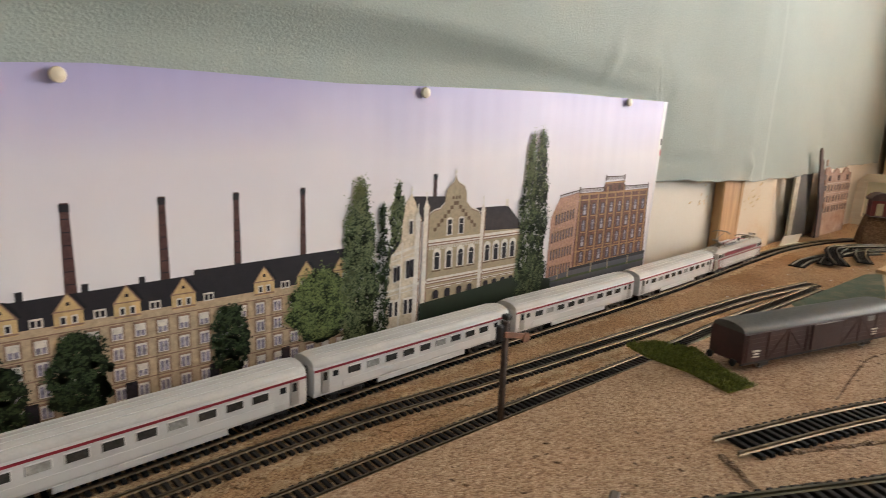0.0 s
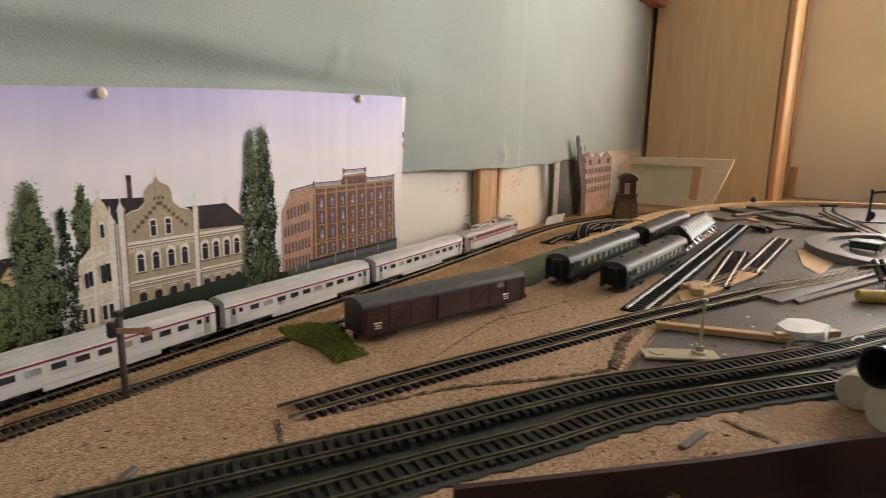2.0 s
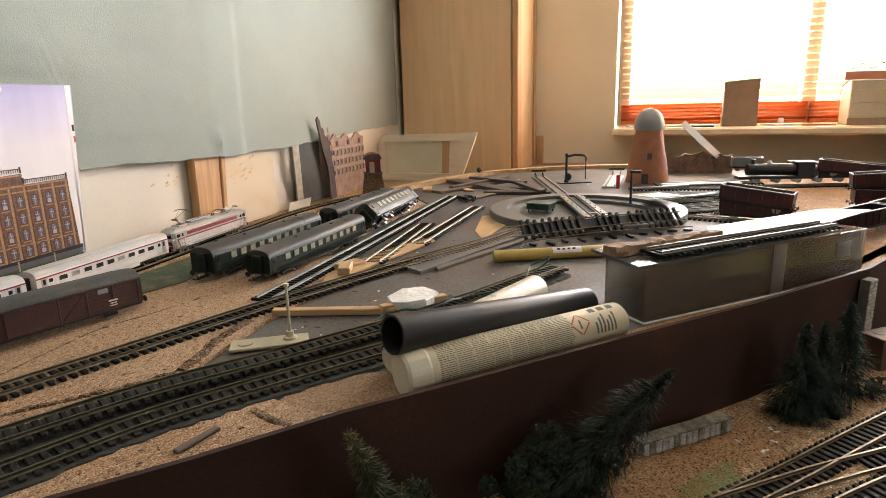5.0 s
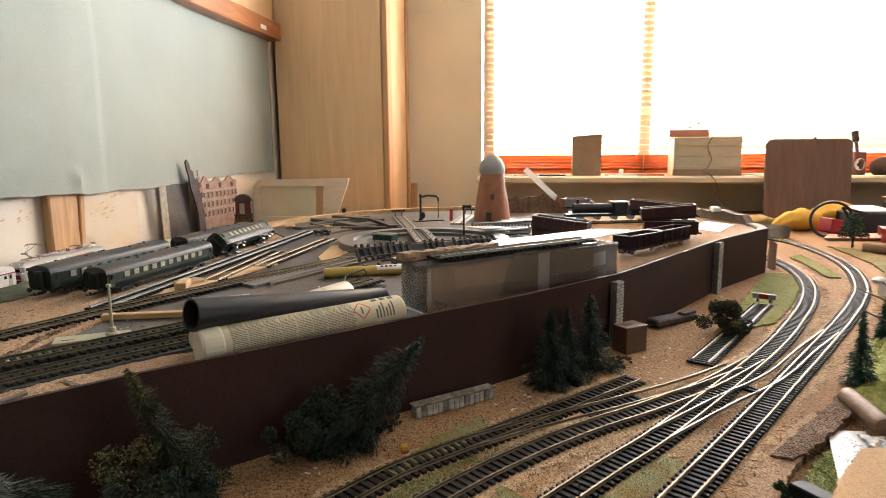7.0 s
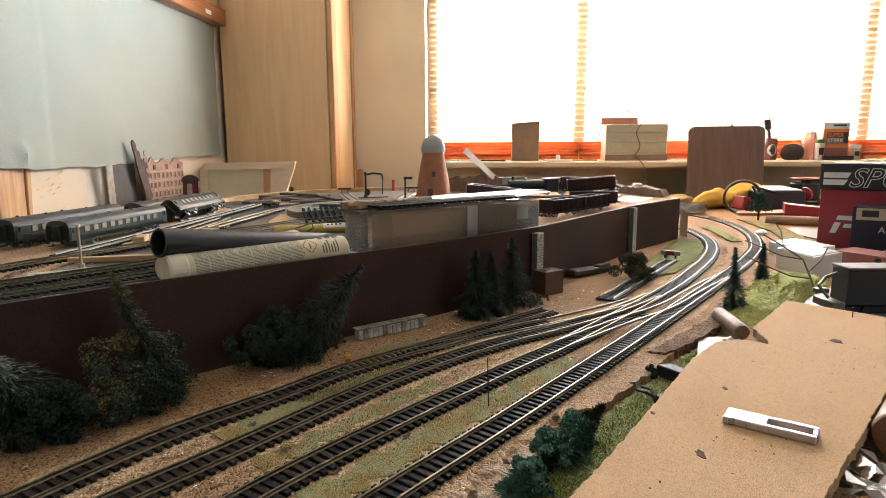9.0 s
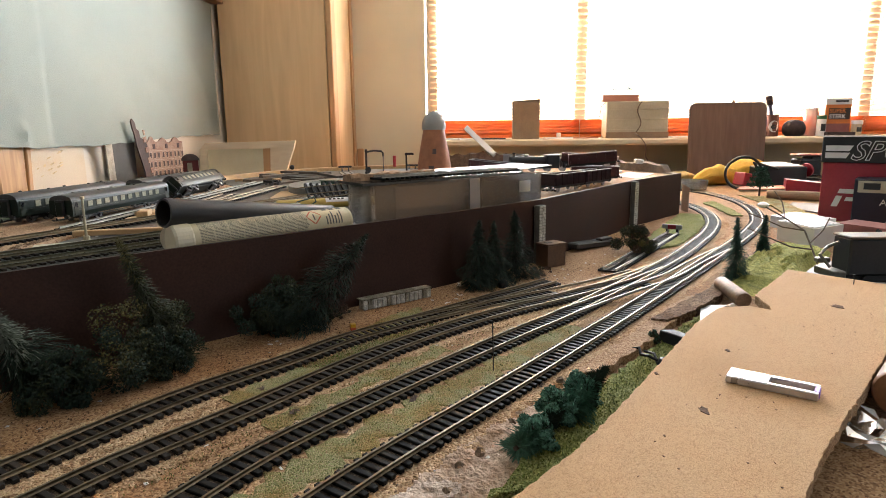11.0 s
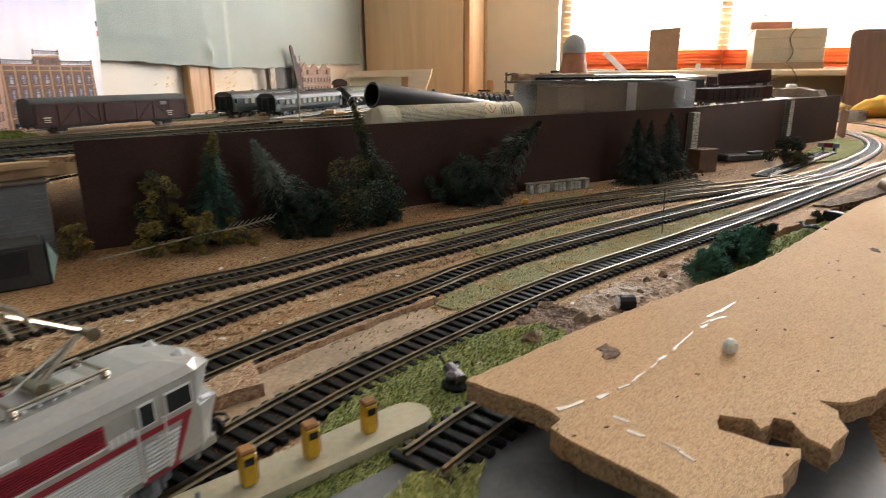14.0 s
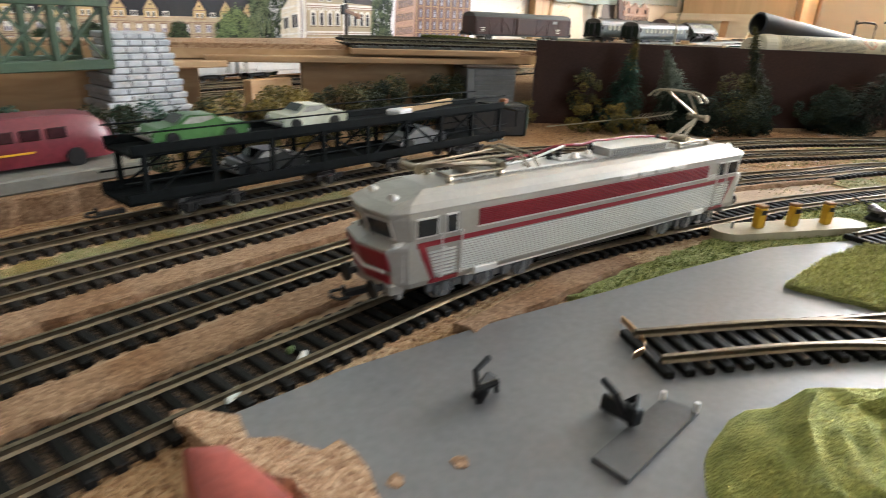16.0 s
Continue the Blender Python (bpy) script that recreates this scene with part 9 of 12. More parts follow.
for k in range(90):
    x = rnd.uniform(0.1, 0.72)
    y = -0.36 - 0.68 * x + rnd.uniform(-0.12, 0.03)
    if not (-0.30 - 0.70 * x > y > -0.45 - 0.66 * x):
        continue
    m.box((x, y, CH + 0.0002), (rnd.uniform(0.0006, 0.0018), rnd.uniform(0.0004, 0.0009), 0.0003), pose(0, 0, 0, 0, 0, rnd.uniform(0, 180)))
tagged(part("fleck", m, DARKH, board), kind="stuff")
st = M().loft([[(0.005 * k * math.cos(a) * (1 + 0.25 * math.sin(3 * a)), 0.0045 * k * math.sin(a), z) for a in [2 * math.pi * j / 10 for j in range(10)]] for k, z in ((0.7, 0), (1.0, 0.003), (0.85, 0.0065), (0.35, 0.0085))])
st.smooth = True
solid("white_pebble", st, mat("white_plaster_lump", (0.78, 0.77, 0.68), 0.8, vary=0.15, scale=200, bump=0.5), "small white plaster lump on the chipboard", "pebble", pose(0.1845, -0.4808, CH) @ Matrix.Diagonal((0.7, 0.7, 0.7, 1.0)))
solid("nail", M().rod((0, 0, 0), (0.0004, 0, 0.010), 0.0005, seg=6).rod((0.0004, 0, 0.010), (0.0004, 0, 0.0106), 0.0014, seg=8), BLACK, "small nail standing in the chipboard", "nail", pose(0.685, -0.862, CH))
kn = thing("craft_knife", pose(0.412, -0.656, CH, 0, 0, -122) @ Matrix.Diagonal((0.84, 1.1, 1.0, 1.0)), "white and silver craft knife body lying on the chipboard", "craft knife")
KM = mat("pale_knife_metal", (0.56, 0.53, 0.55), 0.3, 0.6, vary=0.1)
part("grip", M().box((-0.014, 0, 0.0025), (0.030, 0.016, 0.005), b=0.0008), KM, kn)
part("rail_side", M().box((0.016, 0.0062, 0.0025), (0.036, 0.0034, 0.005), b=0.0006), KM, kn)
part("rail_side", M().box((0.016, -0.0062, 0.0025), (0.036, 0.0034, 0.005), b=0.0006), KM, kn)
part("end_stop", M().box((0.0325, 0, 0.0025), (0.004, 0.009, 0.0048), b=0.0005), mat("violet_plastic", (0.24, 0.12, 0.55), 0.4), kn, "violet plastic end")
# litter at the far end of the chipboard
lying_tube("cork_cylinder", (0.730, -0.742, 0.010), (0.664, -0.742, 0.008), 0.0085, mat("worn_wooden_dowel", (0.30, 0.19, 0.12), 0.5, vary=0.3, scale=60), "worn wooden dowel lying at the chipboard end", "dowel")
lying_tube("brown_cylinder", (0.412, -0.738, 0.016), (0.50, -0.81, 0.016), 0.016, mat("brown_leather_roll", (0.25, 0.11, 0.05), 0.45, vary=0.15, scale=50), "smooth brown roll lying beside the chipboard", "roll")
WRAP = clear("crumpled_wrap", (0.75, 0.75, 0.75), 0.15, 0.4)
rnd = random.Random(77)
for cx, cy, s, material, label in ((0.645, -0.728, 0.018, FOIL, "crumpled white paper scrap by the dowel"), (0.385, -0.705, 0.04, WRAP, "crumpled clear wrap beside the chipboard"), (0.255, -0.66, 0.035, FOIL, "white crumpled paper beyond the chipboard")):
    g = M()
    n = 7
    g.v = [(cx + s * (i / (n - 1) - 0.5) * 1.5 + rnd.uniform(-1, 1) * s * 0.1, cy + s * (j / (n - 1) - 0.5) + rnd.uniform(-1, 1) * s * 0.1, max(-0.003, 0.001 + rnd.uniform(0, 0.22) * s)) for j in range(n) for i in range(n)]
    g.f = [(j * n + i, j * n + i + 1, (j + 1) * n + i + 1, (j + 1) * n + i) for j in range(n - 1) for i in range(n - 1)]
    solid("paper_scrap", g, material, label, "paper scrap", group="paper scraps")
bl = thing("black_fitting", pose(0.505, -0.608, -0.001, 0, 0, 30), "black wire fitting lying on the grass mat", "fitting")
part("knob", M().lathe([(0.005, 0), (0.006, 0.004), (0.004, 0.008)], 10, (-0.012, 0, 0)), JUNK, bl)
part("wire", M().tube([(-0.01, 0, 0.004), (0.0, 0.005, 0.007), (0.012, 0.002, 0.004), (0.02, -0.004, 0.006), (0.028, 0.0, 0.003)], 0.0012, 6).tube([(-0.008, 0.003, 0.003), (0.004, -0.005, 0.006), (0.016, -0.006, 0.004)], 0.0011, 6), JUNK, bl)
solid("black_block", M().box((0, 0, 0.006), (0.034, 0.018, 0.010), pose(0, 0, 0, 8, 0, 0), b=0.001), JUNK, "flat black plastic piece on the grass mat", "plastic piece", pose(0.545, -0.642, -0.001, 0, 0, 35))

# ---- foliage ----
LEAF = [mat("conifer_dark", (0.010, 0.024, 0.011), 0.8, vary=0.4, scale=200), mat("conifer_teal", (0.018, 0.062, 0.036), 0.8, vary=0.4, scale=200), mat("foliage_olive", (0.095, 0.080, 0.018), 0.8, vary=0.4, scale=200), mat("foliage_dark_green", (0.024, 0.030, 0.009), 0.9, vary=0.4, scale=200), mat("foliage_ochre", (0.20, 0.14, 0.022), 0.8, vary=0.4, scale=200), mat("foliage_grey", (0.15, 0.17, 0.13), 0.8, vary=0.3, scale=200), mat("foliage_brown", (0.08, 0.042, 0.022), 0.9, vary=0.4, scale=200), mat("conifer_bright_teal", (0.088, 0.205, 0.14), 0.8, vary=0.4, scale=200)]
TWIG = mat("pale_twig", (0.30, 0.27, 0.20), 0.7, vary=0.3)
TRUNK = mat("dark_trunk", (0.05, 0.035, 0.025), 0.8, vary=0.3)


def conifer(h, r, tone, seed, n=4200, tips=None, top=0.6):
    """A bottle-brush conifer: twisted trunk, uneven tiers of fine needles, tips of another tone."""
    rnd = random.Random(seed)
    tree = thing("model_conifer", Matrix(), "dark green bottle-brush model conifer", "tree", "model trees")
    part("trunk", M().rod((0, 0, 0), (0, 0, h * 0.98), 0.0016, 0.0004, 6), TRUNK, tree)
    m, m2 = M(), M()
    for k in range(n):
        f = rnd.random() ** 1.3
        z = h * (0.03 + 0.97 * f)
        a = rnd.uniform(0, 6.283)
        d = Vector((math.cos(a), math.sin(a), 0))
        uneven = 0.8 + 0.75 * noise.noise(Vector((d.x * 1.7, d.y * 1.7, z * 70 + seed * 3.1)))
        rad = r * (1 - f) ** 0.75 * max(0.25, uneven) * rnd.uniform(0.55, 1.1) + 0.0012
        t = Vector((-d.y, d.x, rnd.uniform(-0.8, 0.8))) * rnd.uniform(0.0003, 0.0006)
        b0 = d * max(0, rad - rnd.uniform(0.004, 0.009)) + Vector((0, 0, z))
        b1 = d * rad + Vector((rnd.uniform(-0.0025, 0.0025), rnd.uniform(-0.0025, 0.0025), z - rad * 0.2 + rnd.uniform(-0.003, 0.0035)))
        (m2 if tips is not None and f + rnd.gauss(0, 0.08) > top else m).add([b0 - t, b0 + t, b1], [(0, 1, 2)])
    part("crown", m, LEAF[tone], tree)
    if tips is not None:
        part("crown_tip", m2, LEAF[tips], tree, {5: "pale dusted tips", 0: "dark green tips"}.get(tips, "ochre tips"))
    return tree


def bush(rx, ry, rz, tones, seed, n=5200, label="dense dark green model bush", size=0.0013, category="bush"):
    """Soft clumps of fine flock round a few twigs."""
    rnd = random.Random(seed)
    ob = thing("model_bush", Matrix(), label, category, "model bushes")
    tw = M()
    for k in range(7):
        a, e = rnd.uniform(0, 6.28), rnd.uniform(0.2, 0.9)
        tip = (rx * e * math.cos(a) * 0.8, ry * e * math.sin(a) * 0.8, rz * rnd.uniform(0.6, 1.4))
        tw.tube([(0, 0, 0), (tip[0] * 0.4, tip[1] * 0.5, tip[2] * 0.5), tip], 0.0005, 5)
    part("twig", tw, TRUNK, ob)
    ms = [M() for _ in tones]
    clumps = []
    for _ in range(34):
        a, e, up = rnd.uniform(0, 6.28), rnd.random() ** 0.6, rnd.random()
        w = math.sqrt(max(0.05, 1 - (1.25 * up - 0.35) ** 2))
        clumps.append((math.cos(a) * e * rx * w, math.sin(a) * e * ry * w, rz * (0.1 + 1.35 * up), min(rx, rz) * rnd.uniform(0.16, 0.34), rnd.randrange(len(tones))))
    for k in range(n):
        cx, cy, cz, cr, t = clumps[rnd.randrange(len(clumps))]
        d = Vector((rnd.gauss(0, 1), rnd.gauss(0, 1), rnd.gauss(0, 1))).normalized() * cr * rnd.uniform(0.6, 1.1)
        p = Vector((cx + d.x, cy + d.y, max(0.0005, cz + d.z)))
        u = Vector((rnd.gauss(0, 1), rnd.gauss(0, 1), rnd.gauss(0, 1))).normalized() * size * rnd.uniform(0.5, 1.2)
        w = u.orthogonal().normalized() * size * rnd.uniform(0.3, 0.7)
        ms[t if rnd.random() < 0.8 else rnd.randrange(len(tones))].add([p - u, p + w, p + u, p - w], [(0, 1, 2, 3)])
    for m, t in zip(ms, tones):
        if m.v:
            part("foliage", m, LEAF[t], ob)
    return ob


GZ = -0.004
for x, y, h, r, tone, seed in ((0.748, -0.462, 0.083, 0.032, 0, 1), (0.772, -0.482, 0.080, 0.027, 0, 2), (0.808, -0.512, 0.088, 0.032, 0, 3), (0.79, -0.782, 0.082, 0.019, 1, 4), (0.948, -0.88, 0.062, 0.016, 1, 5)):
    conifer(h, r, tone, seed).matrix_basis = pose(x, y, GZ, random.uniform(-4, 4), random.uniform(-4, 4), 0)
tagged(conifer(0.094, 0.031, 1, 6, 5600, 4, 0.84), "dark teal conifer with ochre tips by the wall").matrix_basis = pose(0.374, -0.098, GZ, 4, 3, 0)
tagged(conifer(0.098, 0.034, 0, 7, 6200, 5, 0.52), "grey-tipped model conifer leaning on the brown wall").matrix_basis = pose(0.432, -0.150, GZ, 10, -26, -40)
tagged(conifer(0.125, 0.024, 3, 8, 4200, 2, 0.85), "thin dark conifer leaning against the brown wall").matrix_basis = pose(0.495, -0.215, GZ, 12, -20, -45)
tagged(conifer(0.12, 0.042, 0, 9, 5600), "dark conifer lying slanted on the brown wall").matrix_basis = pose(0.585, -0.282, GZ, 18, 38, -40)
bush(0.045, 0.028, 0.042, (3, 0, 3, 2), 11, 12000).matrix_basis = pose(0.455, -0.205, GZ)
tagged(bush(0.022, 0.016, 0.032, (3, 2, 3), 12), "dull grey-green bush against the brown wall").matrix_basis = pose(0.500, -0.215, GZ)
for x, y, rx, rz, seed in ((0.413, -0.172, 0.024, 0.026, 51), (0.463, -0.222, 0.022, 0.030, 53), (0.580, -0.276, 0.028, 0.036, 55)):
    tagged(bush(rx, rx * 0.6, rz, (0, 0, 3), seed, 8000, size=0.0015), "dark green tangled undergrowth at the foot of the wall").matrix_basis = pose(x, y, GZ, 0, 0, -44)
bush(0.052, 0.024, 0.028, (0, 3, 0), 13, 9000).matrix_basis = pose(0.572, -0.275, GZ, 0, 0, -44)
tagged(bush(0.020, 0.014, 0.042, (4, 2, 3), 15, 4200), "ochre and olive autumn bush by the wall").matrix_basis = pose(0.352, -0.066, GZ, 0, 0, -40)
br1 = tagged(bush(0.054, 0.015, 0.020, (4, 4, 2), 16, 9000), "fallen ochre branch lying in front of the wall")
br1.matrix_basis = pose(0.345, -0.106, GZ, 0, 0, -48)
br = M().tube([(-0.075, -0.010, 0.006), (-0.04, -0.012, 0.011), (0.0, -0.013, 0.017), (0.03, -0.014, 0.020), (0.058, -0.013, 0.025)], 0.0007, 6)
for k in range(9):
    x = 0.018 + 0.0045 * k
    for q in (-1, 1):
        br.tube([(x, -0.0135, 0.0185 + 0.12 * (x - 0.018)), (x + 0.006, -0.0135 - 0.003 * q, 0.0185 + 0.12 * (x - 0.018) + 0.005 * q + 0.001)], 0.00035, 4)
part("branch", br, TWIG, br1)
tagged(bush(0.014, 0.012, 0.018, (4, 4, 2), 17, 1500), "small ochre tuft at the wall corner").matrix_basis = pose(0.305, -0.02, GZ)
tagged(bush(0.032, 0.010, 0.008, (6, 6, 3), 18, 1500), "dry brown tuft at the foot of the wall").matrix_basis = pose(0.625, -0.315, GZ, 0, 0, -45)
tagged(bush(0.026, 0.012, 0.008, (6, 3, 6), 19, 1500), "dry brown tuft in front of the conifers").matrix_basis = pose(0.818, -0.54, GZ, 0, 0, -45)
tagged(bush(0.046, 0.034, 0.026, (3, 2, 3, 6), 20, 9500, size=0.0017), "tangled olive bush lying across the siding").matrix_basis = pose(0.985, -0.705, GZ, 0, 0, -35)
for x, y, h, r, turn, tilt, seed in ((0.350, -0.490, 0.052, 0.015, -38, 84, 21), (0.395, -0.524, 0.065, 0.018, -34, 80, 22)):
    tagged(conifer(h, r, 7, seed, 3600, 0, 0.4), "teal green brush conifer lying beside the chipboard edge").matrix_basis = pose(x, y, GZ + 0.010, 0, 0, turn) @ pose(0, 0, 0, 0, tilt, 0)
for x, y, q, seed in ((0.366, -0.503, 0.014, 24), (0.395, -0.519, 0.016, 25), (0.424, -0.539, 0.015, 26)):
    tagged(bush(q, q * 0.85, q * 0.95, (7, 7, 1, 7), seed, 5200, size=0.0016), "fluffy teal green bush beside the chipboard edge").matrix_basis = pose(x, y, GZ + 0.002)
tagged(bush(0.007, 0.007, 0.008, (3, 1, 3), 23, 700), "tiny dark tuft on the grass mat").matrix_basis = pose(0.557, -0.622, GZ)
for k, (x, y, rx, tones, seed) in enumerate(((0.235, 0.045, 0.04, (3, 2, 3), 31), (0.165, 0.055, 0.04, (3, 2, 0), 32), (0.09, 0.035, 0.045, (3, 2, 3), 33), (0.03, 0.05, 0.032, (4, 2, 4), 34), (-0.03, 0.035, 0.035, (2, 4, 3), 35), (-0.105, 0.035, 0.035, (3, 1, 3), 36), (-0.18, 0.075, 0.03, (1, 3, 1), 37))):
    tagged(bush(rx * 1.15, 0.022, 0.032, tones, seed, 8000, size=0.0017), "olive bush behind the car carrier" if tones[0] in (2, 4) else "dark green bush behind the car carrier").matrix_basis = pose(x, y, GZ)
tf = thing("model_tree", pose(1.80, -1.235, GZ), "green model tree with a flat crown beyond the curve", "tree")
part("trunk", M().rod((0, 0, 0), (0, 0, 0.07), 0.003, 0.0015, 7), TRUNK, tf)
rnd = random.Random(61)
m = M()
for k in range(1800):
    lay = rnd.randrange(4)
    a, rr = rnd.uniform(0, 6.28), 0.034 * (1 - 0.18 * lay) * math.sqrt(rnd.random())
    p = Vector((rr * math.cos(a), rr * math.sin(a), 0.032 + 0.014 * lay + rnd.gauss(0, 0.003)))
    u = Vector((rnd.gauss(0, 1), rnd.gauss(0, 1), rnd.gauss(0, 0.5))).normalized() * 0.003
    m.add([p - u, p + u.orthogonal() * 0.5, p + u, p - u.orthogonal() * 0.5], [(0, 1, 2, 3)])
part("crown", m, LEAF[1], tf)
tagged(bush(0.05, 0.025, 0.012, (2, 3, 2), 41, 900), "low green bush beyond the curve").matrix_basis = pose(1.74, -1.28, GZ, 0, 0, -50)

# ---- things at the foot of the wall ----
STONE = mat("pale_printed_stone", (0.30, 0.285, 0.24), 0.8, vary=0.4, scale=170, fine=600, bump=0.8, dist=0.002, col2=(0.62, 0.60, 0.54), spot=0.5)
STONE_D = mat("stone_joint", (0.13, 0.125, 0.11), 0.8, vary=0.2)


def stone_pillar(x, y, turn, h):
    ob = thing("stone_pillar", pose(x, y, GZ, 0, 0, turn), "pale stone pillar against the brown wall", "pillar", "stone pillars")
    part("core", M().box((0, 0, h / 2), (0.0165, 0.0085, h), b=0.0004), STONE_D, ob)
    rnd = random.Random(int(x * 1000))
    for k in range(int(h / 0.0042)):
        off = rnd.uniform(-0.003, 0.003)
        z = 0.0021 + 0.0042 * k
        if z > h - 0.001:
            continue
        for c, w in ((-0.0042 + off / 2, 0.0082 + off), (0.0042 + off / 2, 0.0082 - off)):
            part("stone", M().box((c, -0.0001, z), (w - 0.0005, 0.0098, 0.0036), b=0.0005), STONE, ob)
    return ob


stone_pillar(0.900, -0.549, -37, 0.084)
stone_pillar(1.222, -0.756, -36, 0.090)
MOSSY = mat("mossy_brown_stone", (0.13, 0.105, 0.065), 0.9, vary=0.45, scale=120, fine=600, bump=0.8, dist=0.002, col2=(0.36, 0.33, 0.26), spot=0.5)
sl = thing("stone_slab", pose(0.684, -0.372, GZ, 0, 0, -49), "low wall of pale stone blocks lying at the wall", "stone slab")
rnd = random.Random(4)
for k in range(15):
    part("stone", M().box((-0.042 + 0.006 * k, 0, 0.0055), (0.0055, 0.010, 0.0105 + rnd.uniform(-0.0006, 0.0006)), b=0.0006), MOSSY if k % 4 == 1 else STONE, sl)
part("coping", M().box((0, 0.001, 0.0118), (0.092, 0.0125, 0.0016), b=0.0004), MOSSY, sl, "mossy brown coping")
yb = thing("yellow_block", pose(0.586, -0.344, GZ, 0, 0, 20), "tiny yellow and red toy block by the track", "toy block")
part("base", M().box((0, 0, 0.002), (0.0064, 0.0052, 0.004), b=0.0003), RED_INK, yb)
part("top", M().box((0, 0, 0.0056), (0.0064, 0.0052, 0.0032), b=0.0003), P_Y, yb)
hb = thing("brown_box", pose(0.886, -0.564, GZ, 0, 0, -52) @ Matrix.Diagonal((0.86, 0.86, 0.92, 1.0)), "small brown card box with a slot in its lid", "card box")
HBM = mat("brown_box_card", (0.115, 0.062, 0.035), 0.5, vary=0.2, scale=60)
part("box_body", M().box((0, 0, 0.0165), (0.040, 0.028, 0.033), b=0.0006), HBM, hb)
part("lid", M().box((0, 0, 0.0345), (0.042, 0.030, 0.003), b=0.0006), HBM, hb)
part("slot", M().box((-0.004, 0.002, 0.0362), (0.014, 0.009, 0.0006)), BLACK, hb)
part("eyelet", M().rod((0.0215, -0.004, 0.025), (0.0205, -0.004, 0.025), 0.003, seg=12), GREY_P, hb)
solid("dark_slab", M().box((0, 0, 0.006), (0.095, 0.022, 0.010), pose(0, 0, 0, 0, 3, 0), b=0.002).box((0.03, -0.004, 0.012), (0.03, 0.012, 0.004), b=0.001), mat("dark_rock", (0.05, 0.045, 0.042), 0.6, vary=0.3, scale=40), "flat dark slab lying at the foot of the wall", "slab", pose(1.02, -0.642, GZ, 0, 0, -46))
bs_ = thing("buffer_stop", pose(1.145, -0.808, -0.003, 0, 0, -30), "red and white buffer stop at the siding end", "buffer stop")
for y in (-0.009, 0.009):
    part("leg", M().box((0, y, 0.006), (0.012, 0.003, 0.012), b=0.0006), BLACK, bs_)
part("beam", M().box((-0.004, 0, 0.0145), (0.005, 0.034, 0.008), b=0.0006), GREY_P, bs_)
part("red_panel", M().box((-0.0068, 0, 0.0145), (0.0008, 0.014, 0.0078)), RED, bs_)
solid("curled_card", M().loft([[(1.44 + 0.02 * math.sin(a), -0.912 - 0.03 * (1 - math.cos(a)), z + 0.005 * math.sin(a * 3)) for z in (GZ, 0.055)] for a in [0.12 * k for k in range(12)]], closed=False, caps=False), mat("brown_curled_card", (0.33, 0.21, 0.14), 0.7, vary=0.15), "curled brown card at the end of the wall", "card")
wp = thing("wire_pole", pose(0.488, -0.479, -0.0035), "thin black wire pole standing between the tracks", "wire pole")
part("pole", M().rod((0, 0, 0), (-0.002, 0.001, 0.041), 0.0005, seg=5), BLACK, wp)

# a black cap with a white end beside the track, and a black lump by the conifers
cap = thing("tiny_canister", pose(0.283, -0.442, 0.0030, 0, 0, 105), "tiny black canister with a worn white end lying beside the track", "canister")
part("shell", M().loft([[(x, r * math.cos(0.5236 * k), r * math.sin(0.5236 * k)) for k in range(12)] for x, r in ((-0.0055, 0.0038), (-0.005, 0.0048), (0.003, 0.0050), (0.0045, 0.0044))]), BLACK, cap)
part("end_face", M().loft([[(x, r * math.cos(0.5236 * k), r * math.sin(0.5236 * k)) for k in range(12)] for x, r in ((0.0042, 0.0042), (0.0055, 0.0038), (0.0058, 0.0022))]), FOIL, cap, "worn white end")
rw = random.Random(62)
solid("black_lump", M().loft([[(q * 0.0065 * rw.uniform(0.8, 1.2) * math.cos(0.698 * k), q * 0.0060 * rw.uniform(0.8, 1.2) * math.sin(0.698 * k), z) for k in range(9)] for q, z in ((0.8, 0.0), (1.05, 0.003), (0.95, 0.0065), (0.5, 0.0095))]), JUNK, "small black lump lying in front of the conifers", "lump", pose(0.757, -0.493, GZ))
# ---- beyond the tracks: carrier, cars, bus, bridge ----
CAR_DG = mat("dark_green_grey_plastic", (0.005, 0.006, 0.006), 0.75, vary=0.3, scale=40, spec=0.08)
cc = thing("car_carrier", pose(-0.012, -0.076, RAILTOP, 0, 0, -2.5), "dark two-deck model car carrier wagon on the track", "car carrier wagon")
Lc = 0.155
for z, l in ((0.0125, Lc), (0.036, Lc - 0.004)):
    part("deck", M().box((0, 0, z), (2 * l, 0.030, 0.002), b=0.0005), CAR_DG, cc)
    for s in (-1, 1):
        part("side_rail", M().box((0, s * 0.0155, z + 0.003), (2 * l, 0.0012, 0.005), b=0.0003), CAR_DG, cc)
        part("hand_rail", M().rod((-l, s * 0.0155, z + 0.011), (l, s * 0.0155, z + 0.0105), 0.0005, seg=5), CAR_DG, cc)
for s in (-1, 1):
    for k in range(9):
        x = -0.145 + 0.03625 * k
        part("post", M().box((x, s * 0.0155, 0.025), (0.003, 0.0014, 0.024)), CAR_DG, cc)
        if k < 8:
            part("brace", M().box((x + 0.018, s * 0.0155, 0.0255), (0.0012, 0.001, 0.040), pose(0, 0, 0, 0, 58 * (-1) ** k, 0)), CAR_DG, cc)
    bogie(cc, s * 0.11, (-0.0135, 0.0135), 0.04, BLACK)
    bogie(cc, s * 0.03, (0.0,), 0.022, BLACK)
    coupler(cc, s * 0.152, s)
part("ramp", M().box((0.168, 0, 0.034), (0.035, 0.026, 0.0015), pose(0, 0, 0, 0, 12, 0)), CAR_DG, cc)


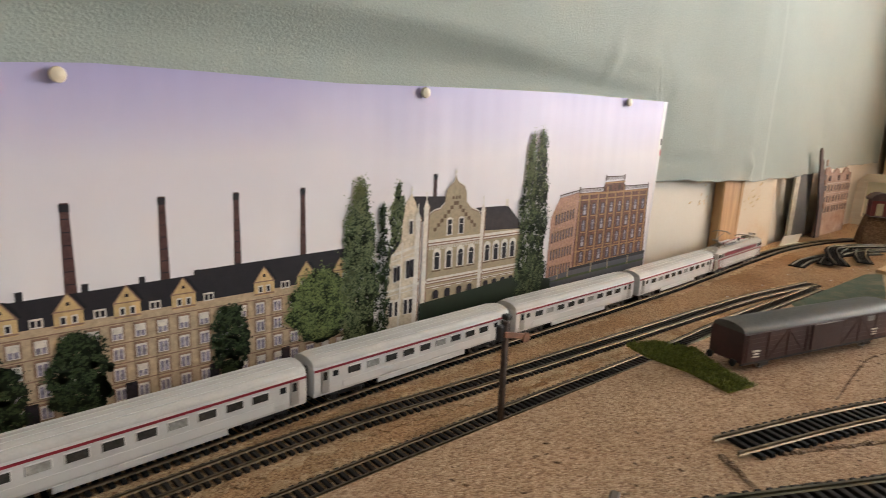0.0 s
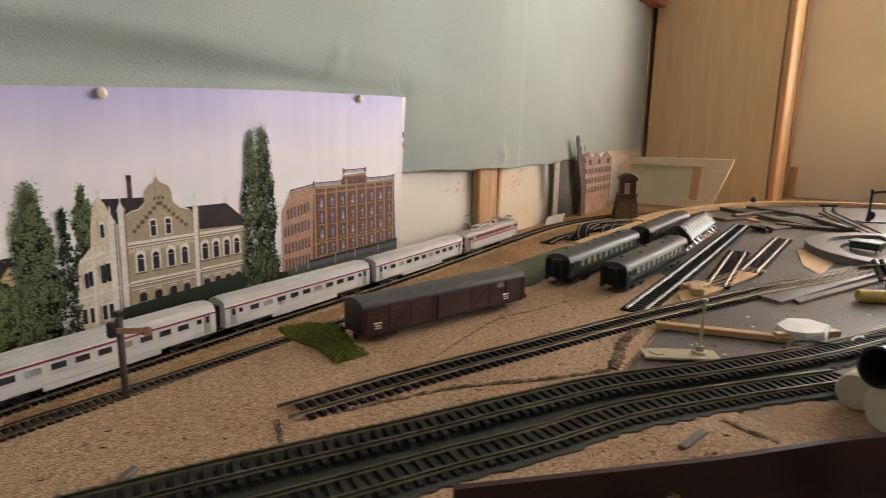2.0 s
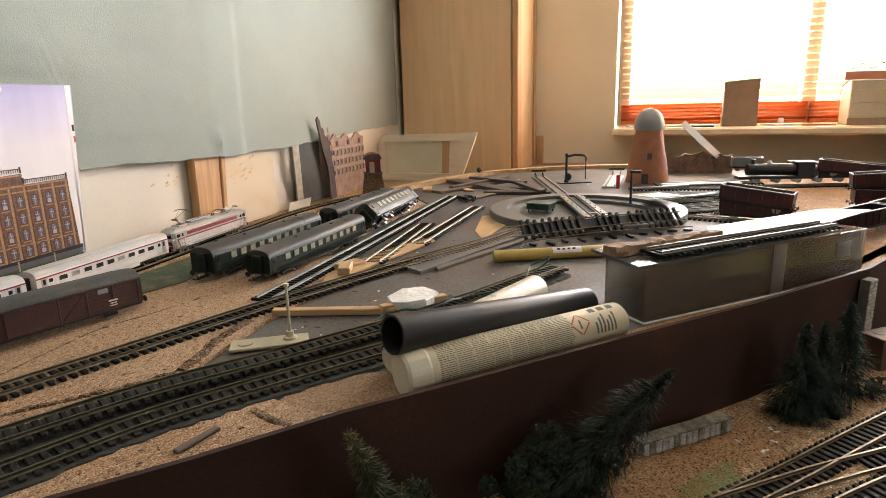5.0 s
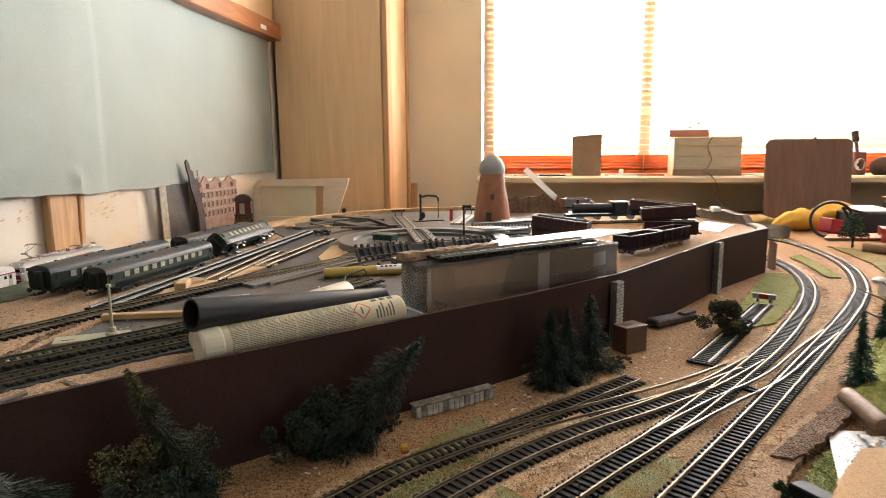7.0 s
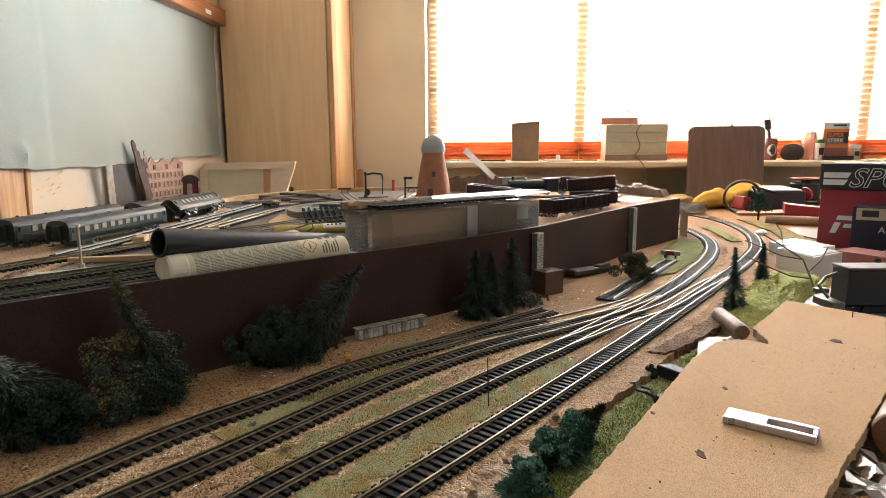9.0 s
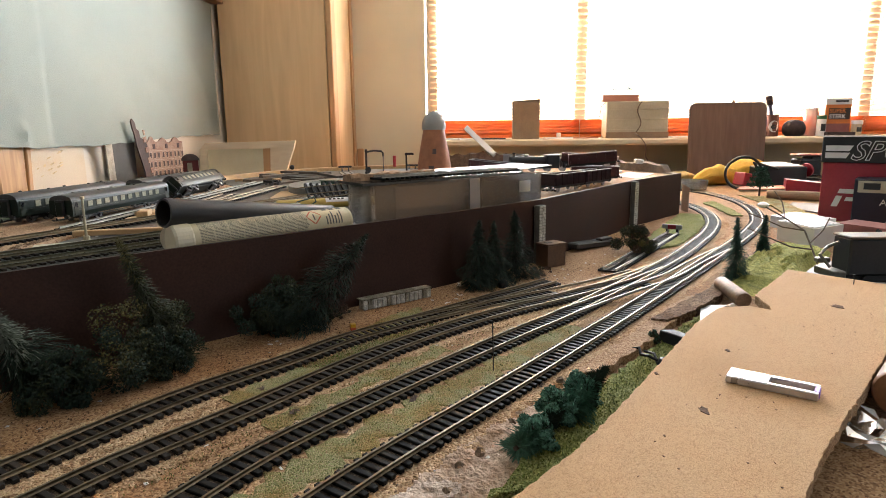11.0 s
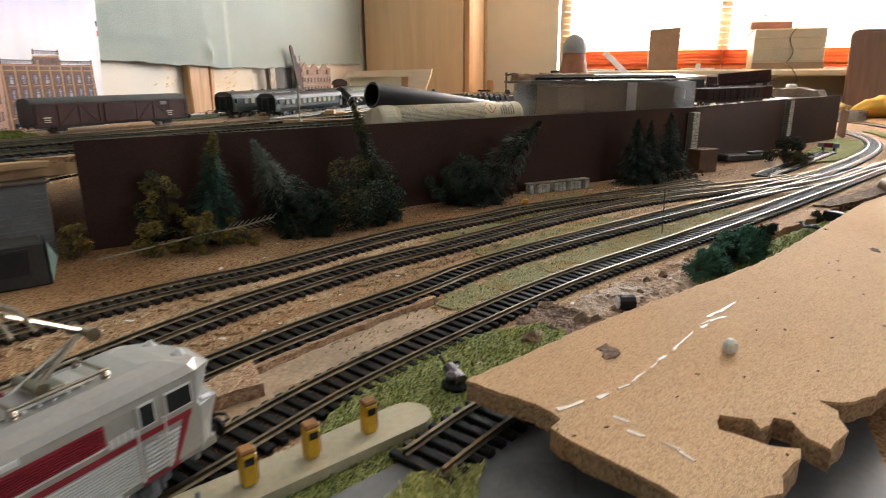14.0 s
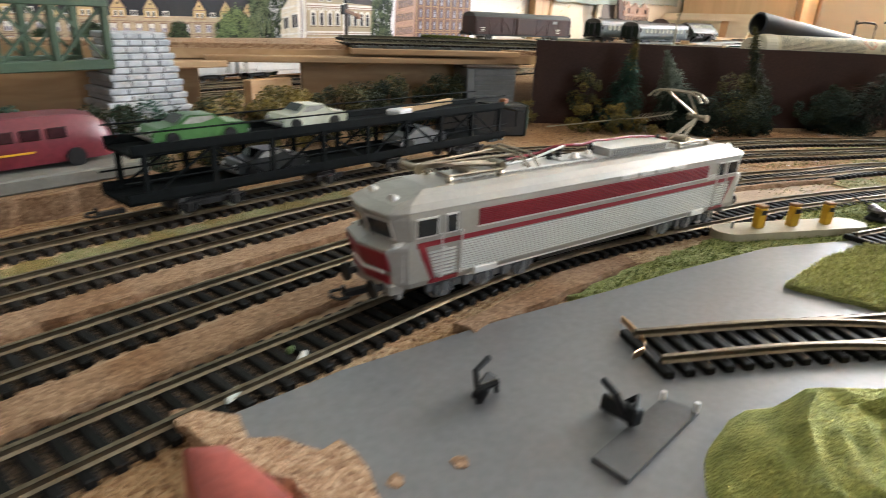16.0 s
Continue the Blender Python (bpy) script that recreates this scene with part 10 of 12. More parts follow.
def toy_car(colour, label, where, length=0.05):
    c = thing("toy_car", where, label, "toy car", "toy cars")
    k = length / 0.05
    prof = [(-0.0245, 0.003), (-0.025, 0.0072), (-0.0225, 0.0094), (-0.0125, 0.0100), (-0.0075, 0.0142), (0.006, 0.0146), (0.0125, 0.0102), (0.0215, 0.0096), (0.0245, 0.007), (0.0242, 0.003)]
    def side(y, q):
        return [(x * k, y * (q if z > 0.0101 else 1), z) for x, z in prof]
    m = M().loft([side(-0.0092, 0.80), side(-0.0098, 0.78), side(0.0098, 0.78), side(0.0092, 0.80)])
    m.smooth = True
    part("body", m, colour, c)
    for s in (-1, 1):
        part("side_window", M().add([(-0.0085 * k, s * 0.00815, 0.0105), (0.0095 * k, s * 0.00815, 0.0105), (0.0052 * k, s * 0.0079, 0.0138), (-0.0062 * k, s * 0.0079, 0.0138)], [(0, 1, 2, 3)]), GLASS_L, c)
        for x in (-0.0145, 0.0150):
            part("wheel", M().rod((x * k, s * 0.0078, 0.0036), (x * k, s * 0.0102, 0.0036), 0.0036, seg=12), BLACK, c)
        part("headlight", M().rod((0.0238 * k, s * 0.0066, 0.0072), (0.0250 * k, s * 0.0066, 0.0072), 0.0013, seg=8), FOIL, c)
    part("windscreen", M().add([(0.0118 * k, -0.0066, 0.0108), (0.0118 * k, 0.0066, 0.0108), (0.0068 * k, 0.0062, 0.0146), (0.0068 * k, -0.0062, 0.0146)], [(0, 1, 2, 3)]).moved(pose(0.0006, 0, 0.0004)), GLASS_D, c)
    part("bumper", M().box((0.0248 * k, 0, 0.0045), (0.0016, 0.019, 0.0018), b=0.0004), GREY_P, c)
    part("bumper", M().box((-0.0249 * k, 0, 0.0045), (0.0016, 0.019, 0.0018), b=0.0004), GREY_P, c)
    return c


TOPZ = RAILTOP + 0.0372
toy_car(mat("leaf_green_paint", (0.06, 0.17, 0.045), 0.35, vary=0.15), "leaf green toy saloon car on the carrier", pose(-0.122, -0.071, TOPZ, 0, 0, 176.5), 0.054)
toy_car(mat("pale_cream_paint", (0.52, 0.54, 0.44), 0.35, vary=0.12), "pale cream toy saloon car on the carrier", pose(-0.048, -0.074, TOPZ, 0, 0, 176.5), 0.048)
toy_car(GREY_P, "grey toy car on the lower deck", pose(0.05, -0.078, RAILTOP + 0.0137, 0, 0, 176.5), 0.048)
toy_car(mat("black_car_paint", (0.02, 0.022, 0.022), 0.3), "black toy car on the lower deck", pose(-0.08, -0.073, RAILTOP + 0.0137, 0, 0, 176.5), 0.048)
solid("pine_stick", M().box((0, 0, 0.003), (0.052, 0.004, 0.004), b=0.0005), PINE_X, "pine stick lying on the top deck", "stick", pose(0.062, -0.079, TOPZ + 0.002, 0, -4, -3))
solid("pale_scrap", M().box((0, 0, 0.003), (0.018, 0.012, 0.004), b=0.001), FOIL, "pale plastic scrap on the top deck", "plastic scrap", pose(0.032, -0.078, TOPZ, 0, 0, 12))
solid("orange_scrap", M().box((0, 0, 0.002), (0.007, 0.006, 0.004), b=0.0008), mat("orange_plastic", (0.33, 0.11, 0.03), 0.6), "small orange scrap at the carrier end", "plastic scrap", pose(0.158, -0.084, RAILTOP + 0.037))
dg = mat("dark_grey_shed_paint", (0.034, 0.030, 0.026), 0.5, vary=0.2, scale=30)
db = thing("dark_shed", pose(0.212, -0.028, GZ, 0, 0, -36), "dark grey model shed with an open window lying by the tracks", "model shed")
part("shed_body", M().box((0, 0.012, 0.0155), (0.088, 0.026, 0.031), b=0.0012), dg, db)
part("window_recess", M().box((0.022, -0.0012, 0.018), (0.020, 0.0012, 0.017)), BLACK, db)
part("window_frame", M().box((0.022, -0.0018, 0.0272), (0.024, 0.002, 0.0014)).box((0.0105, -0.0018, 0.018), (0.0014, 0.002, 0.018)).box((0.0335, -0.0018, 0.018), (0.0014, 0.002, 0.018)), dg, db)
part("gable", M().add([(0.045, -0.001, 0.0), (0.045, 0.025, 0.0), (0.052, 0.012, 0.016), (0.045, -0.001, 0.031), (0.045, 0.025, 0.031)], [(0, 1, 2), (1, 4, 2), (4, 3, 2), (3, 0, 2)]), mat("pale_teal_roof", (0.22, 0.33, 0.30), 0.5, vary=0.2), db, "pale teal gable piece")
gb = thing("grey_house", pose(0.292, 0.032, GZ, 0, 0, -32), "grey corrugated model house under the plateau edge", "model house")
GH = mat("grey_slate_house", (0.20, 0.205, 0.205), 0.5, vary=0.15, scale=40)
part("wall", M().box((0, 0, 0.030), (0.058, 0.045, 0.060), b=0.001), GH, gb)
for k in range(9):
    part("slat", M().box((0.004, -0.0228, 0.012 + 0.0055 * k), (0.048, 0.0012, 0.0045), pose(0, 0, 0, 12)), GH, gb)
part("roof", M().box((0, 0, 0.0615), (0.062, 0.05, 0.003), b=0.0008), TIMBER, gb)
# plywood boxes and planks that carry the plateau
for a, b, z1, label in (((0.295, 0.062), (0.13, 0.152), 0.060, "plywood panel that carries the plateau edge"), ((0.10, 0.135), (0.045, 0.125), 0.048, "small plywood block under the planks"), ((0.04, 0.20), (-0.25, 0.22), 0.055, "plywood panel in the shade under the planks")):
    a, b = Vector((*a, 0)), Vector((*b, 0))
    d = b - a
    solid("plywood_support", M().box((0, 0, z1 / 2), (d.length, 0.010, z1), b=0.0008), PLY, label, "plywood support", Matrix.Translation((a + b) / 2 + Vector((0, 0, GZ))) @ pose(0, 0, 0, 0, 0, math.degrees(math.atan2(d.y, d.x))), "plywood supports", "structure")
for k, (x, y, a, l, w, z) in enumerate(((0.18, 0.09, -26, 0.34, 0.026, 0.0585), (0.12, 0.165, -16, 0.46, 0.04, 0.0605), (-0.11, 0.17, -4, 0.30, 0.035, 0.054), (0.235, 0.055, -30, 0.19, 0.018, 0.067))):
    solid("deck_plank", M().box((0, 0, 0.003), (l, w, 0.006), b=0.0008), PLY, "raw plywood plank at the plateau edge", "plank", pose(x, y, z, 0, 0, a), "deck planks", "structure")
# stone pier and green girder bridge
pier = thing("viaduct_pier", pose(-0.047, 0.145, GZ), "white-grey coursed stone viaduct pier", "viaduct pier")
PIER = mat("pale_grey_stone", (0.46, 0.47, 0.49), 0.7, vary=0.2, scale=90, fine=400, bump=0.4)
nrow = 17
for k in range(nrow):
    f = k / nrow
    wx, wy = 0.078 - 0.036 * f, 0.05 - 0.016 * f
    for j in range(4):
        o = (0.5 if k % 2 else 0.0)
        part("stone_course", M().box(((j - 1.5 + (o - 0.25) * 0.4) * wx / 4, 0, 0.0027 + 0.0052 * k), (wx / 4 - 0.0006, wy, 0.0047), b=0.0008), PIER, pier)
part("core", M().loft([[(sx * 0.037, sy * 0.023, 0) for sx, sy in ((-1, -1), (1, -1), (1, 1), (-1, 1))], [(sx * 0.019, sy * 0.015, 0.088) for sx, sy in ((-1, -1), (1, -1), (1, 1), (-1, 1))]]), STONE_D, pier)
BR = mat("green_bridge_paint", (0.045, 0.075, 0.040), 0.45, vary=0.2, scale=40)
bg = thing("girder_bridge", pose(-0.078, 0.110, 0.060, 0, 0, 4), "green model girder bridge with cross bracing", "model bridge")
for y in (0.0, 0.045):
    for z in (0.003, 0.046):
        part("chord", M().box((-0.15, y, z), (0.30, 0.005, 0.007), b=0.0006), BR, bg)
    for k in range(9):
        part("upright", M().box((-0.003 - 0.0365 * k, y, 0.0245), (0.005, 0.0045, 0.042), b=0.0005), BR, bg)
        if k < 8:
            for s in (-1, 1):
                part("diagonal", M().box((-0.021 - 0.0365 * k, y, 0.0245), (0.0022, 0.0016, 0.054), pose(0, 0, 0, 0, s * 41, 0)), BR, bg)
part("bridge_deck", M().box((-0.15, 0.022, 0.002), (0.30, 0.044, 0.003)), BR, bg)
bus = thing("toy_bus", pose(-0.190, 0.012, GZ + 0.022, 0, 0, 4), "dark red toy coach bus on a grey slab", "toy bus")
BUSR = mat("dark_red_bus_paint", (0.135, 0.014, 0.022), 0.4, vary=0.2, scale=50)
BUS_GLASS = mat("dark_bus_glass", (0.035, 0.010, 0.012), 0.2, vary=0.2, scale=80)
sec = [(-0.0135, 0.003), (-0.0142, 0.012), (-0.0132, 0.022), (-0.009, 0.0285), (0.0, 0.0305), (0.009, 0.0285), (0.0132, 0.022), (0.0142, 0.012), (0.0135, 0.003)]
bb = M().loft([[(x, y * q, 0.003 + (z - 0.003) * g) for y, z in sec] for x, q, g in ((-0.06, 0.8, 0.75), (-0.055, 1, 0.95), (-0.04, 1, 1), (0.03, 1, 1), (0.042, 0.99, 0.97), (0.050, 0.95, 0.88), (0.055, 0.86, 0.74), (0.058, 0.70, 0.55))])
bb.smooth = True
part("body", bb, BUSR, bus)
for s in (-1, 1):
    for k in range(6):
        part("window", M().box((-0.042 + 0.0135 * k, s * 0.0136, 0.0195), (0.0105, 0.001, 0.006), pose(0, 0, 0, s * 8), b=0.0004), BUS_GLASS, bus)
    part("gold_line", M().box((-0.01, s * 0.0144, 0.0105), (0.045, 0.0006, 0.0010)), P_Y, bus)
    for x in (-0.036, 0.034):
        part("wheel", M().rod((x, s * 0.011, 0.005), (x, s * 0.0148, 0.005), 0.0055, seg=12), BLACK, bus)
solid("grey_kerb_slab", M().box((-0.20, 0.012, GZ + 0.018), (0.16, 0.05, 0.008), b=0.001), mat("pale_concrete", (0.20, 0.19, 0.165), 0.7, vary=0.15, scale=60), "pale grey slab under the toy bus", "slab")
slab("cork_piece", [(-0.29, -0.020), (-0.20, -0.022), (-0.116, -0.018), (-0.114, 0.034), (-0.20, 0.040), (-0.29, 0.038)], GZ, GZ + 0.0138, "thick brown cork block under the grey slab", "cork piece", TORN_CORK, seed=91, rough=0.0016)
# loose ballast grains along the lower tracks
rnd = random.Random(101)
g = M()
lines_ = [spline(l, 0.01)[0] for l in (T1, T2, T3, T4)]
for k in range(5200):
    l = rnd.choice(lines_)
    p = l[rnd.randrange(len(l))]
    x, y = p.x + rnd.uniform(-0.028, 0.028), p.y + rnd.uniform(-0.028, 0.028)
    if x < -0.32 or x > 1.25:
        continue
    s = rnd.uniform(0.0005, 0.0012)
    c = Vector((x, y, -0.0030))
    g.add([c + Vector((s * math.cos(a), s * math.sin(a), 0)) for a in (0.3, 2.2, 4.1)] + [c + Vector((0, 0, s * 1.1))], [(0, 1, 3), (1, 2, 3), (2, 0, 3)])
solid("ballast_grains", g, BALLAST, "loose tan ballast grains between the tracks", "gravel", kind="stuff")
g = M()
for k in range(700):
    t = rnd.random()
    a, b = WALL_LINE[0], WALL_LINE[7]
    x, y = a[0] + (b[0] - a[0]) * t + rnd.uniform(-0.09, 0.0), a[1] + (b[1] - a[1]) * t + rnd.uniform(-0.09, 0.0)
    s = rnd.uniform(0.0004, 0.0011)
    c = Vector((x, y, -0.004))
    g.add([c + Vector((s * math.cos(q), s * math.sin(q), 0)) for q in (0.3, 2.2, 4.1)] + [c + Vector((0, 0, s * 1.1))], [(0, 1, 3), (1, 2, 3), (2, 0, 3)])
solid("brown_crumbs", g, LEAF[6], "dark brown crumbs scattered below the wall", "crumbs", kind="stuff")

# small scraps along the outer track and on the road end
for x, y, colour, sx, sy, label in ((-0.212, -0.2365, (0.62, 0.66, 0.60), 0.0065, 0.0035, "pale plastic scrap beside the outer rail"), (-0.184, -0.2345, (0.72, 0.72, 0.70), 0.0055, 0.0022, "white plastic scrap on the sleepers"), (-0.173, -0.206, (0.50, 0.10, 0.07), 0.003, 0.003, "tiny red plastic scrap between the tracks"), (-0.184, -0.228, (0.10, 0.15, 0.04), 0.003, 0.002, "tiny green flock scrap on the sleepers")):
    solid("scrap", M().box((0, 0, 0.001), (sx, sy, 0.0022), pose(0, 0, 0, 6, 4, 0), b=0.0005), mat("scrap_colour", colour, 0.6, vary=0.2), label, "scrap", pose(x, y, -0.001, 0, 0, 20 + 900 * x), group="track scraps")
rnd = random.Random(77)
for x, y in ((-0.19, -0.305), (-0.206, -0.297), (-0.215, -0.293)):
    m = M().prism([(x + rnd.uniform(0.4, 1) * 0.0032 * math.cos(a), y + rnd.uniform(0.4, 1) * 0.0032 * math.sin(a)) for a in [0.7 * k for k in range(9)]], 0.0, rnd.uniform(0.0003, 0.0006))
    solid("cork_crumb", m, TORN_CORK, "small cork crumb lying on the grey road", "cork crumb", group="road crumbs")


# ---- things on the window sill and at the far end of the board ----
SZ = 0.1475
CARD = mat("kraft_card", (0.30, 0.20, 0.125), 0.75, vary=0.12, scale=25, fine=200, bump=0.2)
CREAM_CARD = mat("cream_card", (0.50, 0.45, 0.33), 0.7, vary=0.08, scale=14, fine=160, bump=0.15)
TRAY = wood("brown_hardwood", (0.22, 0.135, 0.095), (0.16, 0.095, 0.065), (10, 10, 1.0), 7, 0.55, 0.05)
CRIMSON = mat("crimson_card", (0.30, 0.022, 0.04), 0.38, vary=0.1, scale=14, fine=200, bump=0.06)
BLACK_CARD = mat("black_card", (0.022, 0.023, 0.025), 0.4, vary=0.2, scale=14)
NAVY = mat("navy_card", (0.018, 0.018, 0.034), 0.35, vary=0.15, scale=20)
YELLOW_CL = mat("yellow_suede", (0.60, 0.36, 0.045), 0.85, vary=0.2, scale=18, fine=500, bump=0.5)
KHAKI_CL = mat("khaki_suede", (0.33, 0.24, 0.085), 0.85, vary=0.25, scale=18, fine=500, bump=0.5)
ORANGE_C = mat("orange_print", (0.72, 0.22, 0.05), 0.45, vary=0.12, scale=20)
CABLE_M = mat("black_cable_rubber", (0.02, 0.02, 0.02), 0.45, vary=0.2, scale=60)
WHITE_P = mat("white_plastic", (0.72, 0.72, 0.74), 0.3, vary=0.04, scale=30)
TIN = mat("brown_tin", (0.15, 0.055, 0.04), 0.4, vary=0.15, scale=30)
PINK_GLASS = clear("pink_jar_plastic", (0.75, 0.38, 0.30), 0.1, 0.6)
SPONGE_M = mat("dark_sponge", (0.055, 0.035, 0.032), 0.9, vary=0.3, scale=80, fine=400, bump=0.8)
SALMON = mat("salmon_card", (0.55, 0.22, 0.14), 0.5, vary=0.12, scale=20)
MAROON = mat("maroon_card", (0.30, 0.11, 0.10), 0.55, vary=0.15, scale=25)


def raised_letters(text, size, where, material, parent, name="lettering", depth=0.0003, shear=0.0, bold=0.0):
    """Raised letters of the built-in font as one mesh."""
    cu = bpy.data.curves.new(name, "FONT")
    cu.body, cu.size, cu.extrude, cu.shear, cu.offset = text, size, depth, shear, bold
    cu.resolution_u = 3
    tmp = new(name, cu)
    bpy.context.view_layer.update()
    me = bpy.data.meshes.new_from_object(tmp.evaluated_get(bpy.context.evaluated_depsgraph_get()))
    bpy.data.objects.remove(tmp)
    bpy.data.curves.remove(cu)
    me.materials.clear()
    me.materials.append(material)
    return part(name, me, material, parent, where=where)


def blob(rings_, material, name, label, category, seed=0, seg=14, where=None, group=""):
    """A soft cloth lump: rings of (x, y, z, half width, height) along its length."""
    m, rings, fine = M(), [], []
    for a, b in zip(rings_, rings_[1:]):
        fine += [[p + (q - p) * (k / 5) for p, q in zip(a, b)] for k in range(5)]
    for x, y, z, w, h in fine + [rings_[-1]]:
        ring = []
        for k in range(seg * 2):
            a = math.pi * k / seg
            f = 1 + 0.16 * noise.noise(Vector((math.cos(a) * 1.4 + seed, y * 22, math.sin(a) * 1.4)))
            ring.append((x + w * 0.45 * math.cos(a) * f, y, z + h * (0.5 + 0.5 * math.sin(a)) * f))
        rings.append(ring)
    m.loft(rings)
    m.smooth = True
    return solid(name, m, material, label, category, where, group)


# sill
cb = thing("card_block", pose(2.66, -0.633, SZ), "upright brown cardboard box on the window sill", "card box")
part("body", M().box((0, 0, 0.076), (0.06, 0.112, 0.152), b=0.002), CARD, cb)
part("flap", M().prism([(-0.03, -0.056), (-0.027, -0.056), (-0.027, 0.05), (-0.03, 0.05)], 0.152, lambda x, y: 0.157 + 0.004 * math.sin(y * 90)), CARD, cb)
wb = thing("cream_box", pose(2.665, -1.08, SZ), "cream cardboard box with ridged sides on the window sill", "card box")
part("body", M().box((0, 0, 0.073), (0.11, 0.246, 0.146), b=0.003), CREAM_CARD, wb)
for k in range(3):
    part("ridge", M().box((-0.0565, 0, 0.034 + 0.04 * k), (0.003, 0.246, 0.0025), b=0.0008), CREAM_CARD, wb)
part("base_strip", M().box((-0.058, 0.0, 0.012), (0.004, 0.25, 0.024), b=0.001), CARD, wb)
mo = thing("pink_model_engine", pose(2.665, -1.015, SZ + 0.147), "salmon model engine with folded wire current collectors", "model engine")
part("body", M().prism([(-0.018, -0.075), (0.018, -0.075), (0.018, 0.07), (-0.018, 0.07)], 0.0, lambda x, y: 0.022 + 0.01 * math.cos(y * 16)), SALMON, mo)
for y in (-0.04, 0.02):
    part("current_collector", M().tube([(0, y - 0.03, 0.034), (0, y, 0.052), (0, y + 0.03, 0.034)], 0.0013, 5).tube([(-0.02, y, 0.053), (0.02, y, 0.053)], 0.0014, 5), BLACK, mo)
part("aerial", M().tube([(0, -0.05, 0.03), (0, -0.03, 0.066), (0, 0.02, 0.062), (0, 0.055, 0.064)], 0.0012, 5), BLACK, mo)
part("frame_wire", M().tube([(-0.02, 0.055, 0.0), (-0.02, 0.075, -0.02), (-0.03, 0.085, -0.075)], 0.0016, 5), SALMON, mo)
solid("hanging_cable", M().tube([(2.606, -1.095 + 0.012 * math.sin(k * 0.55) + 0.0016 * k, SZ + 0.145 - 0.0105 * k) if k < 13 else (2.533, -1.07 - 0.006 * (k - 13) + 0.01 * math.sin(k * 0.7), SZ + 0.012 - 0.0125 * (k - 13)) for k in range(24)], 0.0021, 6), mat("grey_brown_cable", (0.16, 0.11, 0.085), 0.6), "thin brown cable hanging from the box over the sill", "cable")
rd = M()
cor = []
for cy, cz, a0 in ((-0.118, 0.262, 180), (0.118, 0.262, 90), (0.118, 0.02, 0), (-0.118, 0.02, -90)):
    for k in range(5):
        a = radians(a0 - 22.5 * k)
        cor.append((cy + 0.026 * math.cos(a), cz + 0.02 * math.sin(a)))
rd.loft([[(x, y * s, 0.141 + (z - 0.141) * s) for y, z in cor] for x, s in ((-0.007, 0.985), (-0.005, 1.0), (0.005, 1.0), (0.007, 0.985))])
tray = thing("wooden_board", pose(2.505, -1.4, -0.002, 0, 4, 0), "brown wooden serving board with rounded corners leaning on the sill", "serving board")
part("board", rd, TRAY, tray)
part("hanging_tab", M().lathe([(0.006, 0.0), (0.006, 0.003), (0.003, 0.008), (0.001, 0.010)], 8, (0, -0.02, 0.281)), TRAY, tray)
tin = thing("paint_tin", pose(2.655, -1.628, SZ), "brown tin with a round white label on the sill", "tin")
part("body", M().lathe([(0.024, 0), (0.025, 0.003), (0.025, 0.083), (0.024, 0.086)], 20), TIN, tin)
part("label", M().add([(-0.0256 + 0.004 * abs(math.sin(a)) ** 2, 0.0185 * math.sin(a) + 0.004, 0.04 + 0.023 * math.cos(a)) for a in [2 * math.pi * k / 18 for k in range(18)]], [tuple(range(18))]), WHITE_P, tin, "round white label")
part("label_mark", M().add([(-0.0262 + 0.002 * abs(math.sin(a)) ** 2, 0.011 * math.sin(a) + 0.004, 0.038 + 0.009 * math.cos(a)) for a in [2 * math.pi * k / 14 for k in range(14)]], [tuple(range(14))]), BLACK_CARD, tin)
br = thing("paint_brush", pose(2.655, -1.622, SZ + 0.086, -12, 0, 0), "dark paint brush standing upright in the tin", "brush")
part("handle", M().lathe([(0.006, -0.05), (0.007, 0.0), (0.006, 0.03), (0.010, 0.04)], 10), mat("bluish_handle", (0.10, 0.09, 0.14), 0.4), br)
part("bristle_head", M().box((0, 0, 0.058), (0.010, 0.024, 0.038), b=0.003), SPONGE_M, br)
sp = M().lathe([(0.028, 0), (0.040, 0.012), (0.043, 0.028), (0.040, 0.045), (0.03, 0.058), (0.014, 0.065), (0.002, 0.067)], 18)
sp.smooth = True
solid("round_sponge", sp, SPONGE_M, "dark round sponge lying on the window sill", "sponge", pose(2.65, -1.712, SZ))
jar = thing("pink_jar", pose(2.665, -1.782, SZ), "translucent pink plastic jar on the window sill", "jar")
jb = M().lathe([(0.026, 0), (0.028, 0.004), (0.028, 0.092), (0.024, 0.102), (0.024, 0.11)], 20)
jb.smooth = True
part("body", jb, PINK_GLASS, jar)
part("stirrer", M().rod((0, 0.0, 0.004), (0.0, -0.012, 0.12), 0.002, seg=6), TIN, jar)
tub = thing("white_tub", pose(2.625, -1.805, SZ), "small white tub with a green lid on the sill", "tub")
part("body", M().lathe([(0.016, 0), (0.017, 0.003), (0.017, 0.066)], 16), WHITE_P, tub)
part("lid", M().lathe([(0.0178, 0.066), (0.0178, 0.079), (0.016, 0.081)], 16), mat("green_lid", (0.05, 0.16, 0.06), 0.4), tub, "green lid")
part("label", M().box((-0.0168, 0, 0.034), (0.003, 0.018, 0.028), b=0.001), BLACK_CARD, tub)
sk = thing("orange_carton", pose(2.66, -1.875, SZ), "orange and white carton with black lettering on the sill", "carton")
part("body", M().box((0, 0, 0.073), (0.035, 0.1, 0.146), b=0.001), ORANGE_C, sk)
part("white_band", M().box((-0.0182, 0, 0.134), (0.001, 0.099, 0.022)), WHITE_P, sk)
part("black_panel", M().box((-0.0184, -0.004, 0.087), (0.001, 0.082, 0.044)), mat("dark_print", (0.05, 0.03, 0.025), 0.5), sk)
